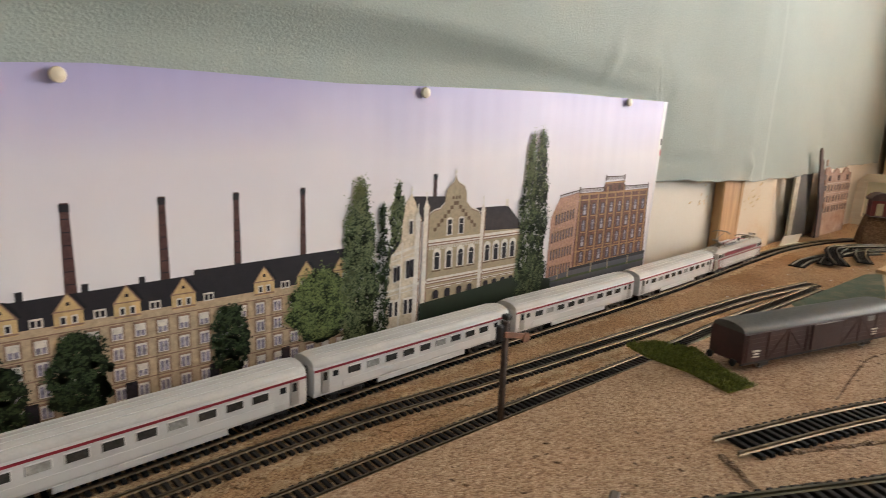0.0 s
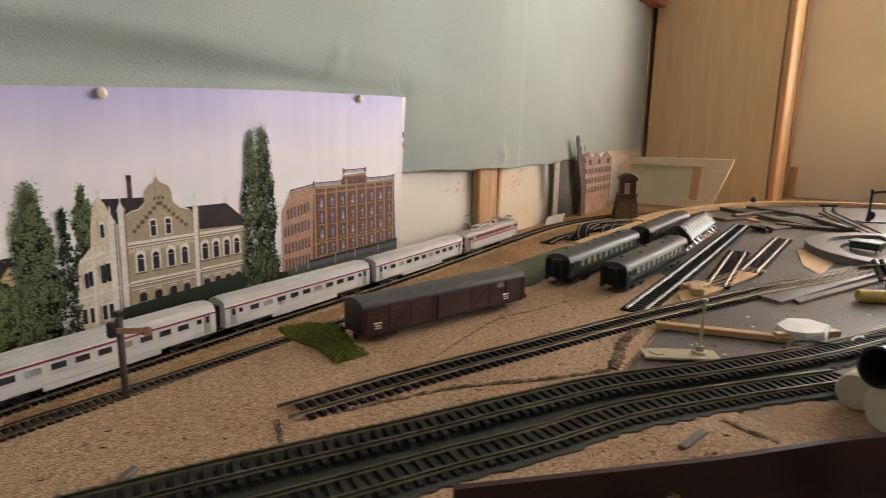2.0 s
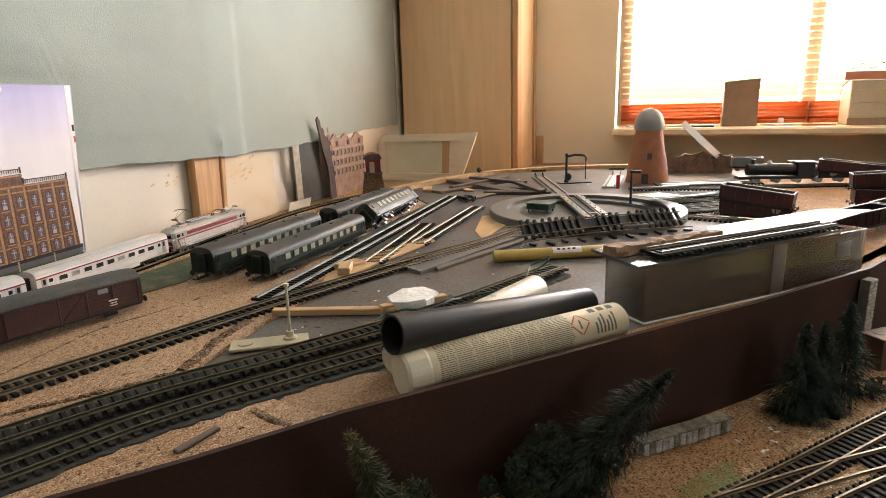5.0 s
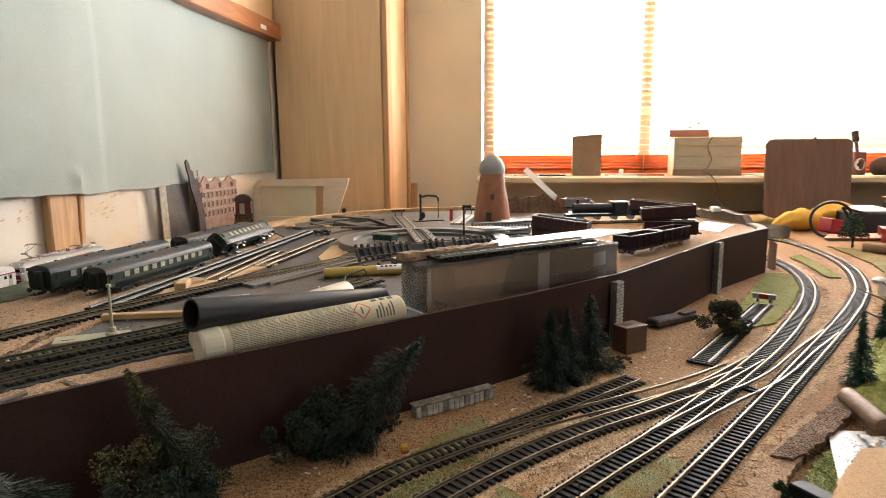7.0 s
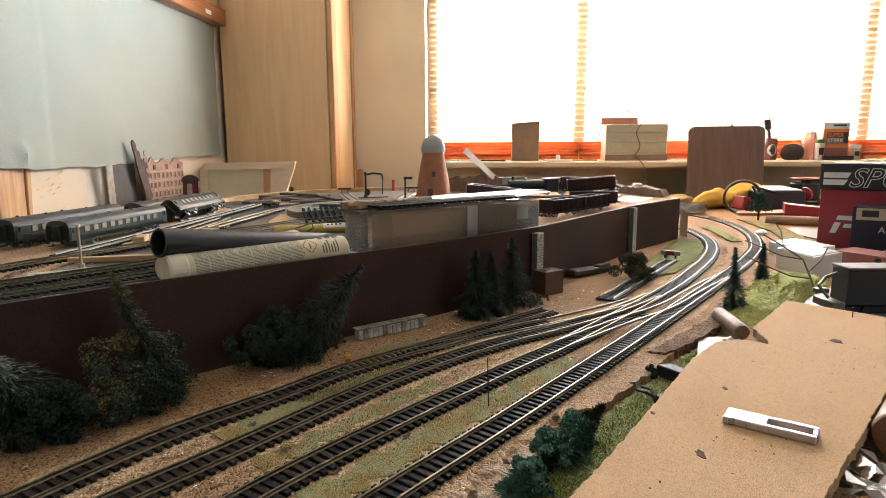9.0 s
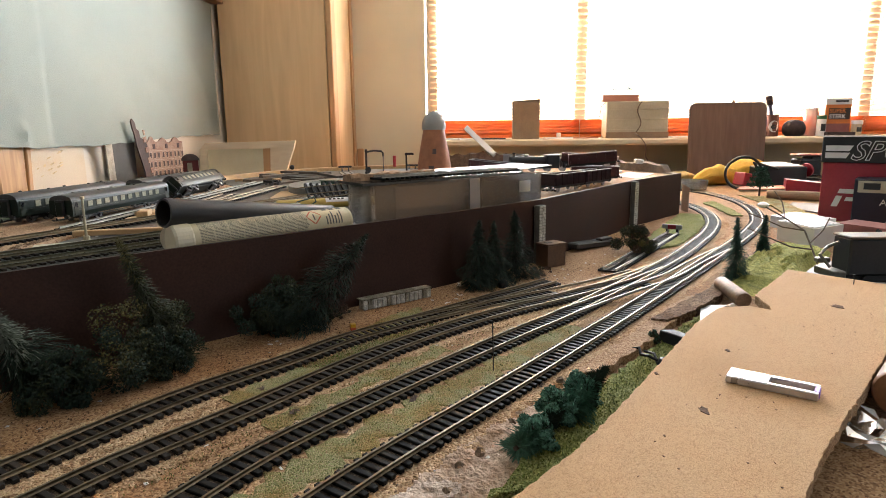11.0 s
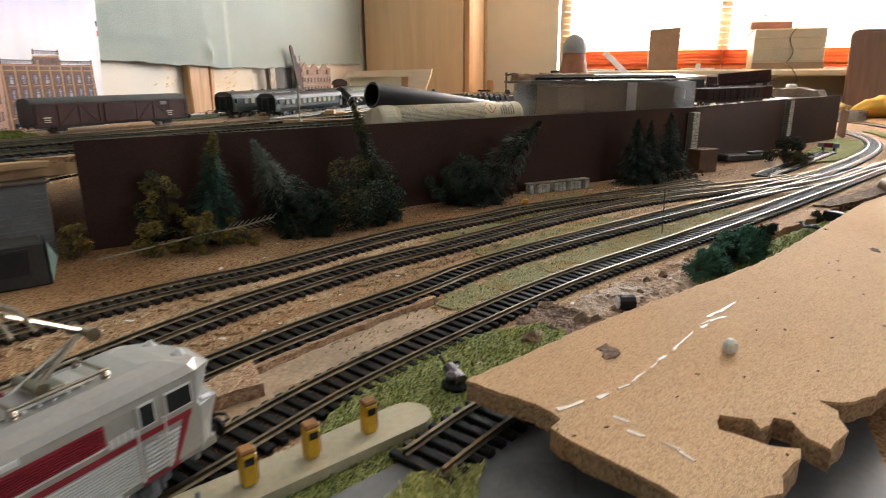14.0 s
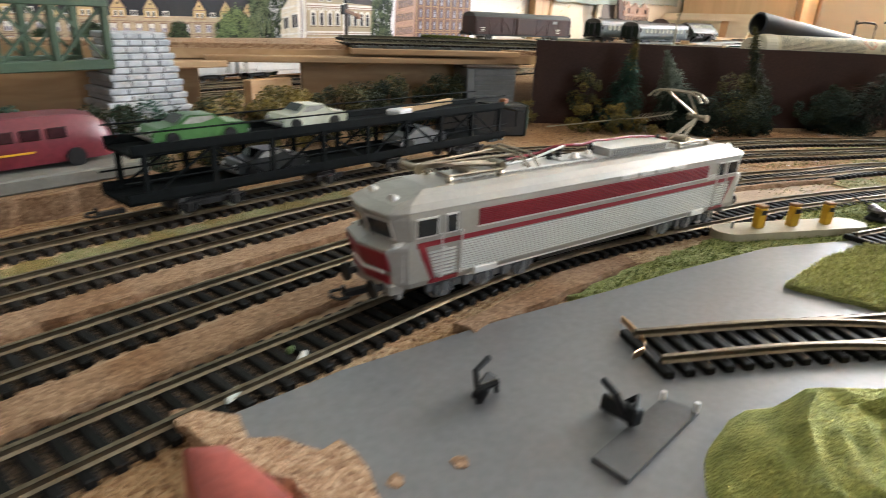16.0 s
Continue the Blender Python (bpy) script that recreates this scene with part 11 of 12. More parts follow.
FACE_W = pose(0, 0, 0, 90, 0, -90)
raised_letters("SUPER", 0.0225, pose(-0.0192, 0.035, 0.091) @ FACE_W, ORANGE_C, sk, bold=0.0004)
raised_letters("STERK", 0.0225, pose(-0.0192, 0.035, 0.069) @ FACE_W, WHITE_P, sk, bold=0.0004)
part("picture", M().box((-0.0182, 0, 0.026), (0.001, 0.096, 0.045), b=0.0003), MAROON, sk)
part("logo_bar", M().box((-0.0188, -0.01, 0.136), (0.001, 0.05, 0.007)), BLACK_CARD, sk)
solid("black_bar", M().box((0, 0, 0.008), (0.03, 0.108, 0.016), b=0.003), SPONGE_M, "flat dark bar lying before the carton", "bar", pose(2.60, -1.865, SZ))
cj = thing("cream_jar", pose(2.65, -1.955, SZ), "small cream jar with a dark label on the sill", "jar")
part("body", M().lathe([(0.018, 0), (0.019, 0.003), (0.019, 0.045)], 16), CREAM_CARD, cj)
part("lid", M().lathe([(0.0215, 0.045), (0.0215, 0.058), (0.02, 0.06)], 16), WHITE_P, cj)
part("label", M().box((-0.019, 0, 0.024), (0.003, 0.018, 0.018), b=0.001), BLACK_CARD, cj)
for x, y, l, w, a, material, label in ((2.64, -0.42, 0.14, 0.05, 12, FOIL, "white paper lying on the window sill"), (2.60, -0.50, 0.10, 0.03, -8, BLACK_CARD, "black plastic strip lying on the sill"),
                                       (2.66, -0.79, 0.16, 0.06, 5, FOIL, "white paper lying on the window sill"), (2.63, -0.88, 0.10, 0.04, -14, SALMON, "salmon card strip lying on the sill"),
                                       (2.66, -1.255, 0.07, 0.06, 8, FOIL, "white paper lying on the window sill"), (2.63, -0.30, 0.09, 0.04, 25, FOIL, "white paper lying on the window sill")):
    solid("sill_paper", M().box((0, 0, 0.003), (w, l, 0.006), b=0.001), material, label, "paper", pose(x, y, SZ, 0, 0, a), "papers on the sill")
solid("white_socket", M().box((0, 0, 0.012), (0.008, 0.018, 0.024), b=0.002), WHITE_P, "small white plug on the sill", "plug", pose(2.70, -0.775, SZ))

# gloves, cable and equipment on the board behind the curve
blob([(2.16, -1.03, GZ + 0.02, 0.02, 0.008), (2.16, -1.06, GZ, 0.06, 0.031), (2.17, -1.11, GZ, 0.09, 0.042), (2.17, -1.145, GZ, 0.08, 0.046), (2.18, -1.175, GZ, 0.06, 0.034), (2.18, -1.19, GZ, 0.02, 0.020)], KHAKI_CL, "khaki_glove", "khaki suede work glove lying crumpled on the board", "glove", 5)
blob([(2.13, -1.155, GZ, 0.02, 0.020), (2.13, -1.175, GZ, 0.07, 0.041), (2.15, -1.21, GZ, 0.10, 0.061), (2.16, -1.245, GZ, 0.11, 0.067), (2.17, -1.285, GZ, 0.09, 0.058), (2.17, -1.31, GZ, 0.05, 0.048)], YELLOW_CL, "yellow_glove", "yellow suede work glove with a rounded cuff", "glove", 6, group="work gloves")
blob([(2.20, -1.27, GZ, 0.03, 0.034), (2.21, -1.30, GZ, 0.09, 0.061), (2.22, -1.345, GZ, 0.11, 0.076), (2.23, -1.39, GZ + 0.02, 0.10, 0.060), (2.24, -1.44, GZ + 0.03, 0.07, 0.034), (2.25, -1.475, GZ + 0.035, 0.05, 0.027), (2.25, -1.49, GZ + 0.04, 0.02, 0.012)], YELLOW_CL, "yellow_glove", "yellow suede work glove lying flat on the clutter", "glove", 7, group="work gloves")
cl = []
for k in range(26):
    a = radians(-60 - 310 * k / 25)
    cl.append((1.985 + 0.03 * k / 25, -1.262 - 0.055 * math.cos(a) - 0.012 * k / 25, 0.046 + 0.049 * math.sin(a)))
for k in range(1, 9):
    cl.append((2.015 + 0.012 * k, -1.29 - 0.018 * k, 0.082 - 0.0045 * k))
solid("cable_loop", M().tube(cl, 0.0042, 8), CABLE_M, "thick black cable standing in a loop", "cable")
tr = thing("transformer", pose(2.16, -1.432, GZ), "black transformer with a white top on the board", "transformer")
part("body", M().box((0, 0, 0.031), (0.13, 0.15, 0.062), b=0.004), BLACK_CARD, tr)
part("top_plate", M().prism([(-0.06, -0.062), (-0.06, 0.066), (0.06, 0.05), (0.06, -0.05)], 0.0622, lambda x, y: 0.066 + (x + 0.06) * 0.05), WHITE_P, tr, "white top plate")
part("dial", M().lathe([(0.022, 0), (0.022, 0.008), (0.018, 0.010)], 18).moved(pose(-0.04, -0.082, 0.05, 75, 0, 30)), CRIMSON, tr, "red control dial")
solid("red_block", M().box((0, 0, 0.022), (0.05, 0.045, 0.042), pose(0, 0, 0, 12, 0, 20), b=0.003), CRIMSON, "red plastic block leaning beside the cable", "plastic block", pose(2.07, -1.30, GZ + 0.002))
solid("orange_card", M().prism([(1.915, -1.216), (1.99, -1.26), (2.035, -1.45), (2.0, -1.47), (1.925, -1.43)], GZ + 0.006, GZ + 0.009), SALMON, "salmon card sheet lying by the bush", "card")
solid("pale_card", M().prism([(1.93, -1.23), (1.98, -1.26), (2.02, -1.44), (1.94, -1.42)], GZ, GZ + 0.006), CREAM_CARD, "pale card under the salmon sheet", "card")
solid("red_tray", M().prism([(1.90, -1.352), (2.02, -1.40), (2.0, -1.50), (1.88, -1.46)], GZ, lambda x, y: 0.026 + 0.25 * (y + 1.42) * 0.4), CRIMSON, "crimson plastic tray beside the transformer", "tray")
eq = thing("machine_base", pose(2.28, -1.62, GZ), "black machine base with a pinkish top plate", "machine")
part("body", M().box((0, 0.03, 0.04), (0.08, 0.07, 0.08), b=0.006), BLACK_CARD, eq)
part("arm", M().box((0, -0.03, 0.078), (0.07, 0.12, 0.022), b=0.004), BLACK_CARD, eq)
part("foot", M().box((0, -0.085, 0.033), (0.06, 0.03, 0.066), b=0.005), BLACK_CARD, eq)
part("top_plate", M().box((0, -0.01, 0.0925), (0.075, 0.16, 0.006), b=0.002), MAROON, eq, "pinkish brown top plate")
solid("cable_coil", M().tube([(2.2 + 0.045 * math.cos(0.5 * k), -1.56 + 0.045 * math.sin(0.5 * k), GZ + 0.004 + 0.0009 * k) for k in range(28)], 0.0028, 6), CABLE_M, "coiled thin black cable on the board", "cable")
solid("glass_dish", M().lathe([(0.05, 0), (0.055, 0.004), (0.058, 0.03), (0.056, 0.03), (0.052, 0.006)], 20), clear("grey_clear_plastic", (0.4, 0.42, 0.4), 0.1, 0.45), "clear grey plastic dish beside the gloves", "dish", pose(1.99, -1.10, GZ))
solid("grey_sheet", M().prism([(1.52, -1.18), (1.62, -1.24), (1.5, -1.42), (1.3, -1.36), (1.36, -1.22)], GZ, GZ + 0.003), GREY_BOARD, "grey card sheet lying on the board", "card")
solid("brown_tube", M().rod((1.72, -1.22, GZ + 0.012), (1.64, -1.40, GZ + 0.012), 0.012, seg=16), CARD, "brown card tube lying behind the bush", "tube")
st_ = M()
rr = random.Random(17)
arc = [(1.46, -0.9), (1.55, -0.93), (1.63, -0.925), (1.72, -0.885), (1.80, -0.84), (1.86, -0.76), (1.92, -0.655)]
pp, hh = spline(arc, 0.02)
st_.loft([[(p.x + h.y * s, p.y - h.x * s, DECK + z) for s, z in ((-0.010, 0), (0.010, 0), (0.009, zt), (-0.008, zt * rr.uniform(0.85, 1)))] for p, h in zip(pp, hh) for zt in [0.004 if p.x < 1.62 else rr.uniform(0.018, 0.026)]])
solid("rim_ridge", st_, mat("grey_brown_plaster", (0.24, 0.18, 0.14), 0.8, vary=0.3, scale=60, fine=300, bump=0.7), "rough grey-brown plaster ridge along the plateau end", "plaster ridge", kind="structure")
solid("white_disc", M().lathe([(0.018, 0), (0.019, 0.002), (0.019, 0.006), (0.017, 0.007)], 20), WHITE_P, "small white round disc lying on the plateau", "disc", pose(1.64, -0.80, DECK))
solid("white_card", M().prism([(1.46, -0.82), (1.52, -0.775), (1.66, -0.845), (1.60, -0.89)], DECK + 0.0002, DECK + 0.0018), FOIL, "white glossy card lying at the plateau end", "card")
solid("pebble_scrap", M().box((0, 0, 0.006), (0.03, 0.02, 0.012), b=0.003), STYRO, "white crumbly scrap on the plateau rim", "scrap", pose(1.70, -0.875, DECK + 0.021))

# cartons at the open side of the board
SB = pose(1.335, -1.155, GZ, 0, 0, -126.9)
sh = thing("shoe_box", SB, "crimson shoe box with a black and white striped lid", "shoe box")
part("body", M().box((0.16, 0.1, 0.059), (0.318, 0.2, 0.118), b=0.001), CRIMSON, sh)
part("lid", M().box((0.16, 0.1, 0.1435), (0.326, 0.208, 0.051), b=0.0015), BLACK_CARD, sh, "black lid with white stripes")
FR = pose(0, 0, 0, 90, 0, 0)
for z0, z1, x1 in ((0.127, 0.138, 0.040), (0.141, 0.152, 0.045)):
    part("stripe", M().add([(0.004, -0.0045, z0), (x1, -0.0045, z0), (x1 + 0.006, -0.0045, z1), (0.004, -0.0045, z1)], [(0, 1, 2, 3)]), WHITE_P, sh, "white stripe")
raised_letters("SPO", 0.052, pose(0.046, -0.0046, 0.1245) @ FR, WHITE_P, sh, shear=0.35, bold=0.0012)
raised_letters("SPO", 0.052, pose(0.046, -0.0054, 0.1245) @ FR, BLACK_CARD, sh, shear=0.35, bold=-0.0004)
part("lid_edge", M().box((0.16, -0.0035, 0.170), (0.326, 0.003, 0.003)), WHITE_P, sh)
sl2 = lambda x, z, w, h: [(x + z * 0.35, -0.0012, 0.03 + z), (x + w + z * 0.35, -0.0012, 0.03 + z), (x + w + (z + h) * 0.35, -0.0012, 0.03 + z + h), (x + (z + h) * 0.35, -0.0012, 0.03 + z + h)]
for x, z, w, h in ((0.022, 0, 0.011, 0.022), (0.022, 0.027, 0.042, 0.009), (0.04, 0.012, 0.022, 0.008), (0.068, 0, 0.011, 0.036), (0.094, 0, 0.011, 0.036)):
    part("logo_shape", M().add(sl2(x, z, w, h), [(0, 1, 2, 3)]), WHITE_P, sh)
nb = thing("navy_carton", SB @ pose(0.068, -0.075, 0.0, 0, 0, 4), "dark navy carton with a cream and yellow label", "carton")
part("body", M().box((0.11, 0.034, 0.046), (0.22, 0.066, 0.092), b=0.0015), NAVY, nb)
part("cream_label", M().box((0.036, -0.0002, 0.078), (0.06, 0.0012, 0.022)), CREAM_CARD, nb, "cream label")
part("bar_code", M().box((0.028, -0.0011, 0.079), (0.026, 0.0012, 0.012)), BLACK_CARD, nb)
part("yellow_label", M().box((0.14, -0.0002, 0.078), (0.146, 0.0012, 0.022)), YELLOW_R, nb, "yellow label")
raised_letters("Auth", 0.017, pose(0.042, -0.0008, 0.044) @ FR, WHITE_P, nb)
solid("dark_tray", M().box((0, 0, 0.012), (0.26, 0.10, 0.024), b=0.002), BLACK_CARD, "flat black tray lying before the cartons", "tray", pose(1.02, -1.24, GZ, 0, 0, -128))
wbx = thing("white_carton", pose(0, 0, GZ), "small white carton lying on the grass mat", "carton")
part("body", M().prism([(1.102, -0.971), (1.008, -0.984), (1.06, -1.056), (1.155, -1.042)], 0, 0.032), mat("white_carton_card", (0.66, 0.62, 0.58), 0.5, vary=0.05, scale=30), wbx)
part("flap", M().prism([(1.095, -0.974), (1.014, -0.986), (1.062, -1.05), (1.145, -1.038)], 0.0325, 0.034), WHITE_P, wbx, "open white lid flap")
part("printed_patch", M().prism([(1.056, -0.9792), (1.046, -0.9806), (1.0459, -0.9812), (1.0559, -0.9798)], 0.006, 0.026), SALMON, wbx)
solid("grey_carton", M().prism([(1.24, -1.02), (1.16, -1.055), (1.20, -1.12), (1.29, -1.09)], GZ, GZ + 0.022), WHITE_P, "pale flat carton behind the white one", "carton")
solid("maroon_carton", M().prism([(1.12, -1.075), (1.045, -1.12), (1.075, -1.17), (1.16, -1.13)], GZ, GZ + 0.026), MAROON, "flat maroon carton beside the white one", "carton")
tw = thing("bare_branch", pose(0.885, -0.93, GZ), "bare dark twig of a model tree leaning over", "twig")
for pts, r in (([(0, 0, 0), (0.02, 0.0, 0.02), (0.05, -0.002, 0.042), (0.09, 0.008, 0.055), (0.13, 0.022, 0.068)], 0.0013), ([(0.05, -0.002, 0.042), (0.07, 0.02, 0.044), (0.09, 0.045, 0.056), (0.10, 0.06, 0.062)], 0.0010), ([(0.02, 0.0, 0.02), (0.03, 0.025, 0.022), (0.05, 0.05, 0.033), (0.06, 0.075, 0.045)], 0.0011), ([(0.09, 0.008, 0.055), (0.12, 0.0, 0.075), (0.14, 0.004, 0.09)], 0.0009), ([(0.03, 0, 0.026), (0.035, -0.02, 0.045), (0.05, -0.035, 0.06)], 0.0009)):
    part("twig", M().tube(pts, r, 6), TIMBER, tw)
wl = M().lathe([(0.002, -0.003), (0.008, 0.0), (0.009, 0.003), (0.005, 0.006), (0.001, 0.007)], 14)
wl.smooth = True
part("white_cap", wl, WHITE_P, tw, "glossy white cap", pose(0.135, 0.022, 0.067))
bk = thing("black_tender", pose(0.80, -0.905, GZ, 0, 0, -88), "black model tender with silver fittings at its end", "model tender")
part("body", M().box((0.11, 0, 0.034), (0.21, 0.036, 0.045), b=0.002), BLACK_CARD, bk)
part("top_edge", M().box((0.11, 0, 0.0575), (0.212, 0.038, 0.003), b=0.001), TIMBER, bk, "brownish top edge")
part("underframe", M().box((0.11, 0, 0.007), (0.22, 0.03, 0.010), b=0.002), BLACK, bk)
for x in (0.03, 0.08, 0.14, 0.19):
    for y in (-0.017, 0.017):
        part("wheel", M().rod((x, y - 0.001, 0.006), (x, y + 0.001, 0.006), 0.006, seg=14), BLACK, bk)
part("buffer_beam", M().box((-0.006, 0, 0.012), (0.016, 0.042, 0.010), b=0.001), RAIL_S, bk, "silver buffer beam")
part("coupling", M().tube([(-0.012, -0.01, 0.02), (-0.02, 0.0, 0.034), (-0.006, 0.01, 0.042), (0.002, 0.0, 0.05)], 0.002, 6).box((-0.012, 0.008, 0.026), (0.016, 0.01, 0.006), b=0.001), RAIL_S, bk, "silver wire coupling")
solid("grey_road_card", M().prism([(0.79, -0.80), (0.92, -0.93), (0.86, -1.15), (0.66, -1.05), (0.68, -0.9)], GZ, GZ + 0.0022), ROAD, "grey card road piece beside the chipboard", "road card")


# a torn bark-brown strip along the outer track and a rough edge beyond it
slab("brown_strip", [(0.605, -0.632), (0.65, -0.668), (0.72, -0.724), (0.75, -0.744), (0.742, -0.752), (0.70, -0.733), (0.64, -0.686), (0.60, -0.648)], -0.0036, 0.0062, "dark brown torn cork strip beside the outer track", "cork strip", CORK_EDGE, seed=61, rough=0.0016)


# dark timbers piled on the yard, a loose wheel truck and raw wood offcuts
OLD_TIMBER = wood("dark_old_timber", (0.085, 0.068, 0.055), (0.045, 0.036, 0.030), (2, 14, 14), 5, 0.6)
for x0, y0, x1, y1, w, h, z in ((1.602, 0.109, 1.441, -0.08, 0.03, 0.008, 0), (1.517, 0.073, 1.494, -0.13, 0.022, 0.006, 0.0), (1.434, -0.016, 1.443, -0.152, 0.024, 0.007, 0), (1.612, 0.062, 1.536, -0.08, 0.02, 0.006, 0.008), (1.567, -0.045, 1.42, -0.138, 0.016, 0.006, 0.007)):
    n = math.hypot(x1 - x0, y1 - y0)
    solid("dark_plank", M().box((0, 0, h / 2), (n, w, h), b=0.0008), OLD_TIMBER, "dark weathered plank in a pile on the yard", "plank", pose((x0 + x1) / 2, (y0 + y1) / 2, DECK + z, 0, 0, math.degrees(math.atan2(y1 - y0, x1 - x0))), "dark planks")
for x, y, a, l, w, h in ((1.462, 0.119, 20, 0.05, 0.02, 0.006), (0.841, -0.005, -20, 0.035, 0.02, 0.008), (1.476, 0.035, 35, 0.05, 0.016, 0.004)):
    solid("wood_offcut", M().box((0, 0, h / 2), (l, w, h), b=0.001), PLY, "raw pale wood offcut lying on the yard", "offcut", pose(x, y, DECK, 0, 0, a), "wood offcuts")
wt = thing("wheel_truck", pose(1.336, -0.005, DECK, 0, 0, 50), "loose black wheel truck standing on the yard", "wheel truck")
for y in (-0.010, 0.010):
    part("side_frame", M().box((0, y, 0.008), (0.036, 0.002, 0.005), b=0.0006), JUNK, wt)
part("bolster", M().box((0, 0, 0.0085), (0.008, 0.020, 0.003), b=0.0005), JUNK, wt)
for x in (-0.012, 0.012):
    part("axle", M().rod((x, -0.009, 0.0055), (x, 0.009, 0.0055), 0.0008, seg=6), TARN, wt)
    for y in (-0.0075, 0.0075):
        part("wheel", M().rod((x, y - 0.001, 0.0055), (x, y + 0.001, 0.0055), 0.0055, seg=14), TARN, wt)


# ---- fine litter ----
def litter(name, spots, z, lo, hi, material, label, category, seed, within=None):
    """Many tiny shards scattered over patches (x, y, rx, ry, how many)."""
    r = random.Random(seed)
    m = M()
    for cx, cy, rx, ry, n in spots:
        for k in range(n):
            x, y, s = cx + r.uniform(-rx, rx), cy + r.uniform(-ry, ry), r.uniform(lo, hi)
            if within and not inside(x, y, within):
                continue
            a, h = r.uniform(0, 6.28), s * r.uniform(0.2, 0.5)
            l = s * r.uniform(1, 2.4)
            c, d = math.cos(a), math.sin(a)
            m.add([(x + c * u - d * v, y + d * u + c * v, zz) for u, v, zz in ((-l, -s, z), (l, -s * 0.6, z), (l * 0.7, s, z), (-l * 0.8, s * 0.8, z), (-l * 0.4, -s * 0.3, z + h), (l * 0.4, s * 0.2, z + h))], [(0, 1, 5, 4), (1, 2, 5), (2, 3, 4, 5), (3, 0, 4)])
    return solid(name, m, material, label, category, kind="stuff")


YARD = [(0.62, -0.08, 0.07, 0.05, 70), (0.85, -0.12, 0.16, 0.08, 130), (1.15, -0.2, 0.22, 0.12, 160), (1.45, -0.2, 0.22, 0.18, 130), (0.62, -0.17, 0.06, 0.04, 60), (1.1, -0.45, 0.12, 0.10, 60), (1.3, -0.55, 0.18, 0.12, 70)]
litter("dark_litter", YARD, DECK, 0.0005, 0.0015, DARKH, "dark crumbs of cork scattered over the yard", "crumbs", 51, GREY_POLY)
litter("pale_litter", [(x, y, a, b, n // 7) for x, y, a, b, n in YARD], DECK, 0.0006, 0.0016, STYRO, "white plaster crumbs scattered over the yard", "crumbs", 52, GREY_POLY)
CORKS = [(0.55, 0.05, 0.14, 0.09, 80), (0.75, 0.12, 0.2, 0.06, 60), (0.42, 0.0, 0.06, 0.08, 60), (0.2, 0.17, 0.12, 0.04, 40), (0.45, -0.10, 0.05, 0.05, 40)]
litter("cork_litter", CORKS, DECK + 0.0015, 0.0005, 0.0014, CORK_EDGE, "loose cork crumbs on the cork sheet", "crumbs", 53, CORK_POLY)
LOW = [(0.3, -0.2, 0.12, 0.05, 120), (0.5, -0.33, 0.1, 0.06, 120), (0.65, -0.43, 0.08, 0.05, 80), (0.72, -0.47, 0.06, 0.04, 60), (0.87, -0.62, 0.10, 0.06, 100), (1.1, -0.8, 0.12, 0.07, 60), (0.3, -0.3, 0.15, 0.06, 90), (0.5, -0.46, 0.1, 0.05, 80), (0.3, -0.45, 0.06, 0.05, 60), (1.25, 0.34, 0.3, 0.07, 160), (0.9, 0.30, 0.3, 0.05, 80)]
litter("dark_litter", [(x, y, a, b, n // 2) for x, y, a, b, n in LOW], -0.0036, 0.0004, 0.0010, CORK_EDGE, "dark crumbs scattered over the lower ground", "crumbs", 54)
litter("pale_litter", [(x, y, a, b, n // 3) for x, y, a, b, n in LOW], -0.0034, 0.0006, 0.0016, STYRO, "pale plaster crumbs on the lower ground", "crumbs", 55)

# plaster lumps beside the outer track
for k, (x, y, r) in enumerate(((0.300, -0.432, 0.007), (0.318, -0.452, 0.005), (0.262, -0.418, 0.009), (0.243, -0.402, 0.006), (0.283, -0.438, 0.008), (0.36, -0.47, 0.006), (0.345, -0.458, 0.005), (0.40, -0.49, 0.005), (0.47, -0.53, 0.006), (0.225, -0.392, 0.010), (0.255, -0.428, 0.011), (0.60, -0.63, 0.006))):
    rr = random.Random(300 + k)
    r *= 0.7
    lm = M().loft([[(r * q * math.cos(a) * rr.uniform(0.6, 1.3), r * q * math.sin(a) * rr.uniform(0.45, 1.1), z * r * rr.uniform(0.8, 1.5)) for a in [2 * math.pi * j / 9 for j in range(9)]] for q, z in ((0.9, 0), (1.0, 0.25), (0.75, 0.6), (0.3, 0.8))])
    solid("plaster_lump", lm, mat("grey_plaster_lump", (0.27, 0.185, 0.125), 0.9, vary=0.4, scale=160, fine=500, bump=0.8) if k == 0 else bpy.data.materials["grey_plaster_lump"], "broken brown-grey plaster lump beside the track", "plaster lump", pose(x, y, -0.0036, 0, 0, rr.uniform(0, 360)), "plaster lumps")


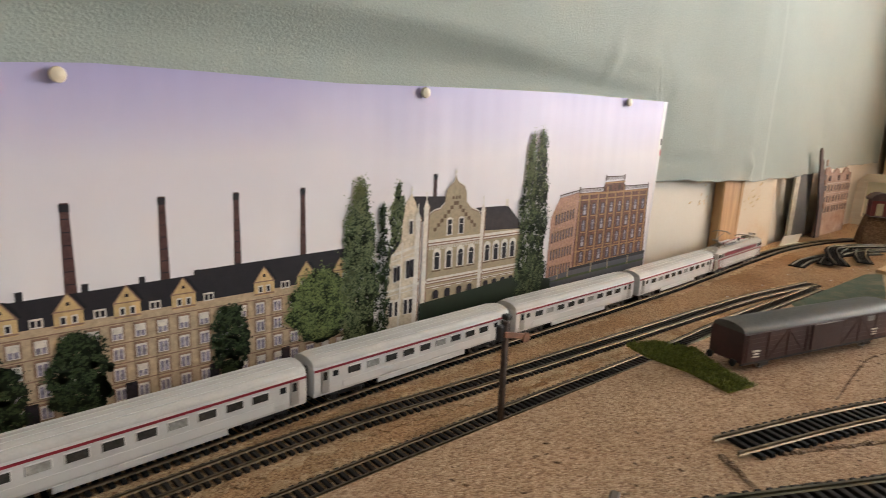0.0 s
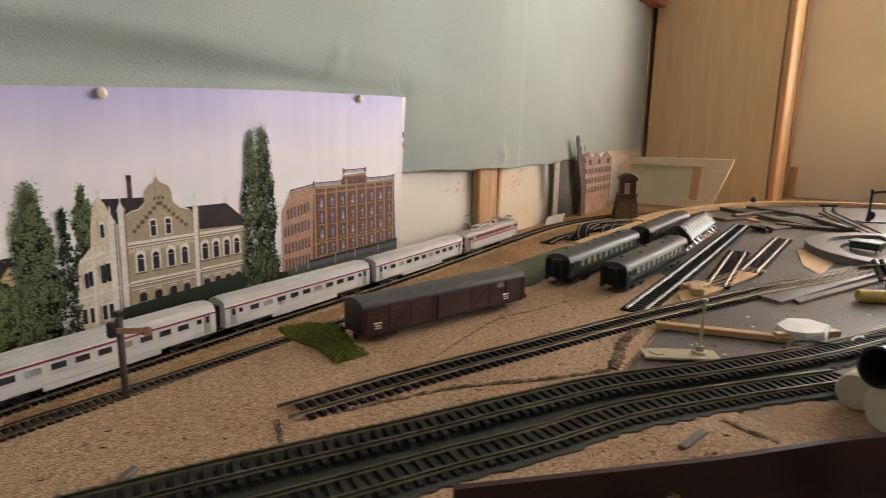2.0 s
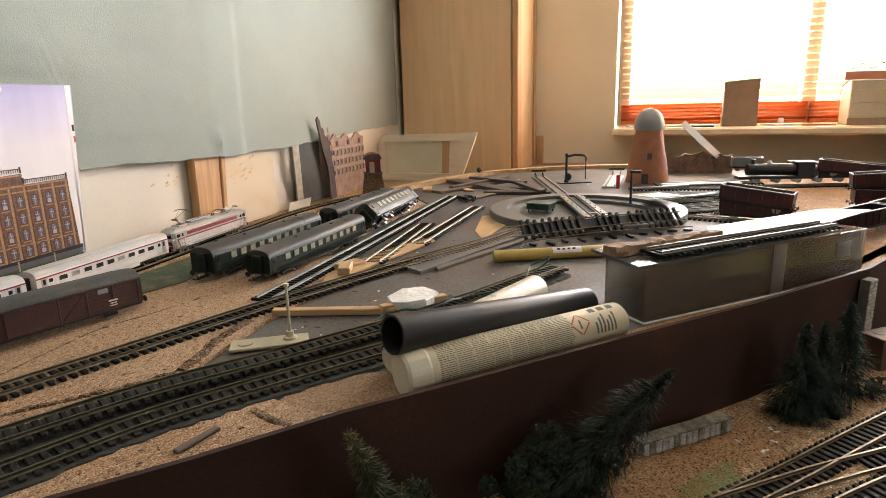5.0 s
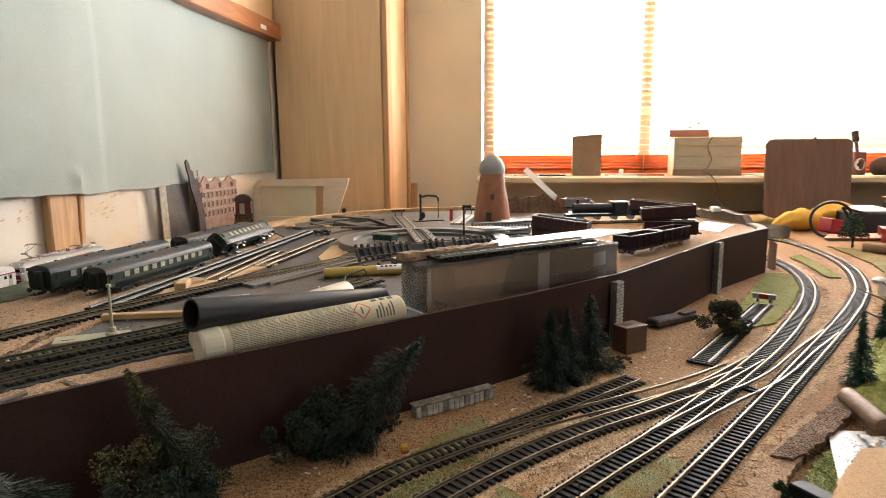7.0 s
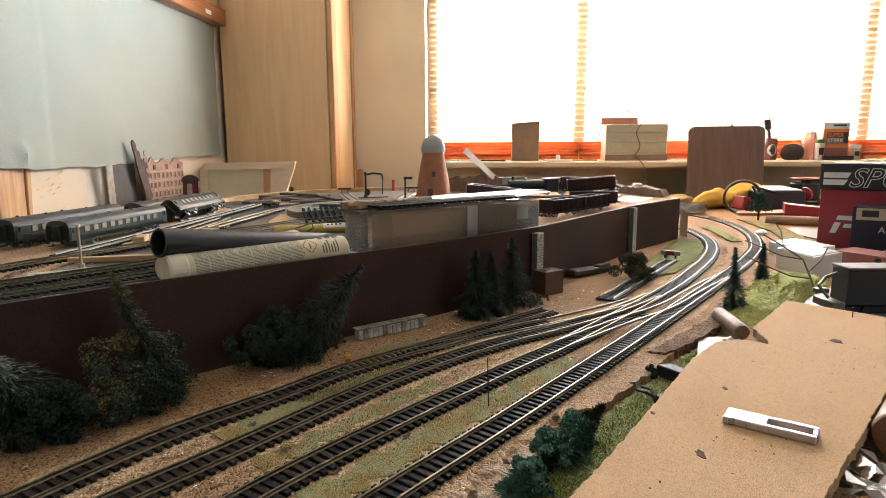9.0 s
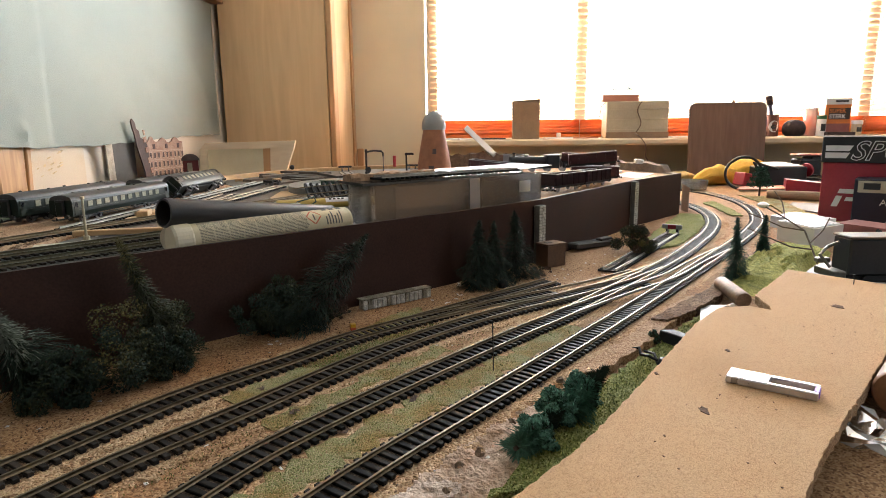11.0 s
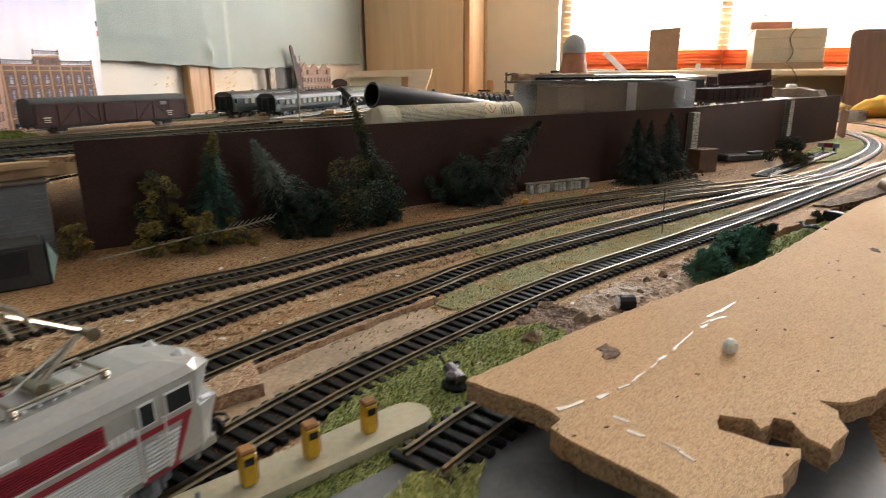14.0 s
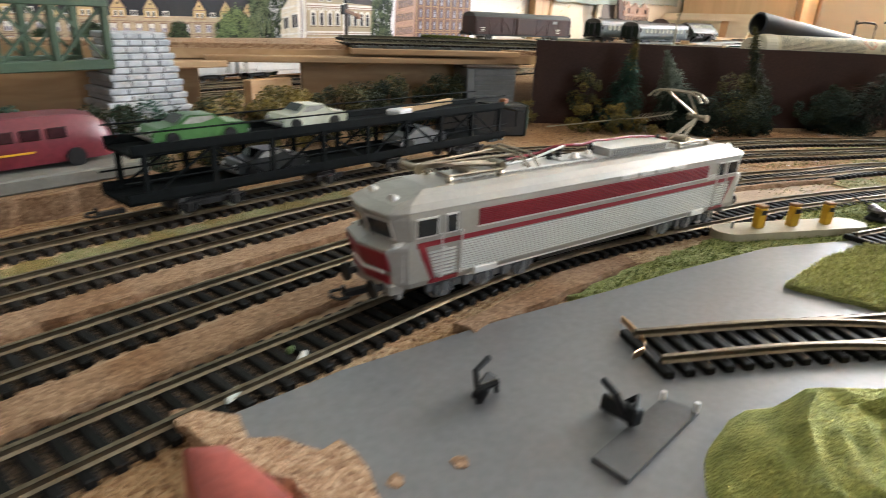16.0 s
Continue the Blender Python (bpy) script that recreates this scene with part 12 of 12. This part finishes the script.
def grass_blades(poly, z, n, lo, hi, tones, label, seed):
    """Short flocked fibres standing on a grass mat."""
    r = random.Random(seed)
    xs, ys = [p[0] for p in poly], [p[1] for p in poly]
    ms = [M() for _ in tones]
    for k in range(n):
        x, y = r.uniform(min(xs), max(xs)), r.uniform(min(ys), max(ys))
        if not inside(x, y, poly):
            continue
        a, h, w = r.uniform(0, 6.28), r.uniform(lo, hi), r.uniform(0.0002, 0.0005)
        dx, dy = r.uniform(-0.6, 0.6) * h, r.uniform(-0.6, 0.6) * h
        c, d = math.cos(a) * w, math.sin(a) * w
        m = ms[r.randrange(len(ms))]
        m.add([(x - c, y - d, z), (x + c, y + d, z), (x + dx + c * 0.4, y + dy + d * 0.4, z + h), (x + dx - c * 0.4, y + dy - d * 0.4, z + h)], [(0, 1, 2, 3)])
    for m, t in zip(ms, tones):
        if m.v:
            solid("grass_fibres", m, t, label, "grass", kind="stuff")


FIB = [mat("fibre_green", (0.20, 0.24, 0.06), 0.9, vary=0.3, scale=300, bump=0), mat("fibre_yellow", (0.42, 0.42, 0.15), 0.9, vary=0.3, scale=300, bump=0), mat("fibre_dark", (0.11, 0.14, 0.035), 0.9, vary=0.3, scale=300, bump=0)]
grass_blades([(0.096, -0.366), (0.108, -0.389), (0.019, -0.394), (0.004, -0.386), (0.001, -0.345), (0.05, -0.352)], 0.0021, 9000, 0.0008, 0.0020, [FIB[1], mat("fibre_straw", (0.60, 0.58, 0.22), 0.9, vary=0.3, scale=300, bump=0), mat("fibre_pale", (0.74, 0.71, 0.36), 0.9, vary=0.3, scale=300, bump=0)], "yellow-green flock fibres on the grass wedge", 71)
grass_blades([(-0.075, -0.278), (-0.012, -0.287), (0.05, -0.300), (0.10, -0.320), (0.155, -0.324), (0.195, -0.339), (0.224, -0.366), (0.250, -0.398), (0.242, -0.408), (0.20, -0.403), (0.15, -0.383), (0.10, -0.355), (0.056, -0.325), (-0.012, -0.301), (-0.07, -0.283)], -0.0009, 16000, 0.0007, 0.0018, FIB, "green flock fibres along the outer track", 72)
grass_blades([(0.312, -0.478), (0.37, -0.508), (0.42, -0.533), (0.5, -0.593), (0.6, -0.662), (0.655, -0.71), (0.62, -0.722), (0.52, -0.663), (0.41, -0.573), (0.322, -0.514)], 0.0011, 26000, 0.0008, 0.0022, FIB, "green flock fibres along the chipboard", 73)
for a, b, x0, x1, seed in ((T1, T2, 0.5, 0.62, 74), (T2, T3, 0.3, 0.62, 75), (T3, T4, 0.2, 0.62, 76)):
    mid = between(a, b, x0, x1)
    grass_blades([(x, y + 0.009) for x, y in mid] + [(x, y - 0.009) for x, y in mid[::-1]], -0.0019, 9000, 0.0006, 0.0015, [FIB[0], FIB[2], CHIP_EDGE], "worn flock fibres between two tracks", seed)
grass_blades([(0.447, 0.264), (0.476, 0.253), (0.488, 0.222), (0.462, 0.184), (0.452, 0.156), (0.422, 0.164), (0.435, 0.2), (0.437, 0.237)], DECK + 0.003, 9000, 0.0010, 0.0034, [mat("fibre_moss", (0.12, 0.145, 0.02), 0.9, vary=0.3, scale=300, bump=0), mat("fibre_moss_light", (0.22, 0.235, 0.045), 0.9, vary=0.3, scale=300, bump=0)], "moss green fibres of the loose mat", 78)
solid("foil_sheet", M().prism([(0.664, -0.698), (0.668, -0.730), (0.625, -0.716), (0.556, -0.662)], 0.0014, lambda x, y: 0.0022 + 0.0012 * math.sin(160 * x) * math.cos(140 * y)), mat("pale_grey_sheet", (0.42, 0.42, 0.42), 0.35, vary=0.2, scale=60), "torn pale grey sheet beside the chipboard", "sheet")
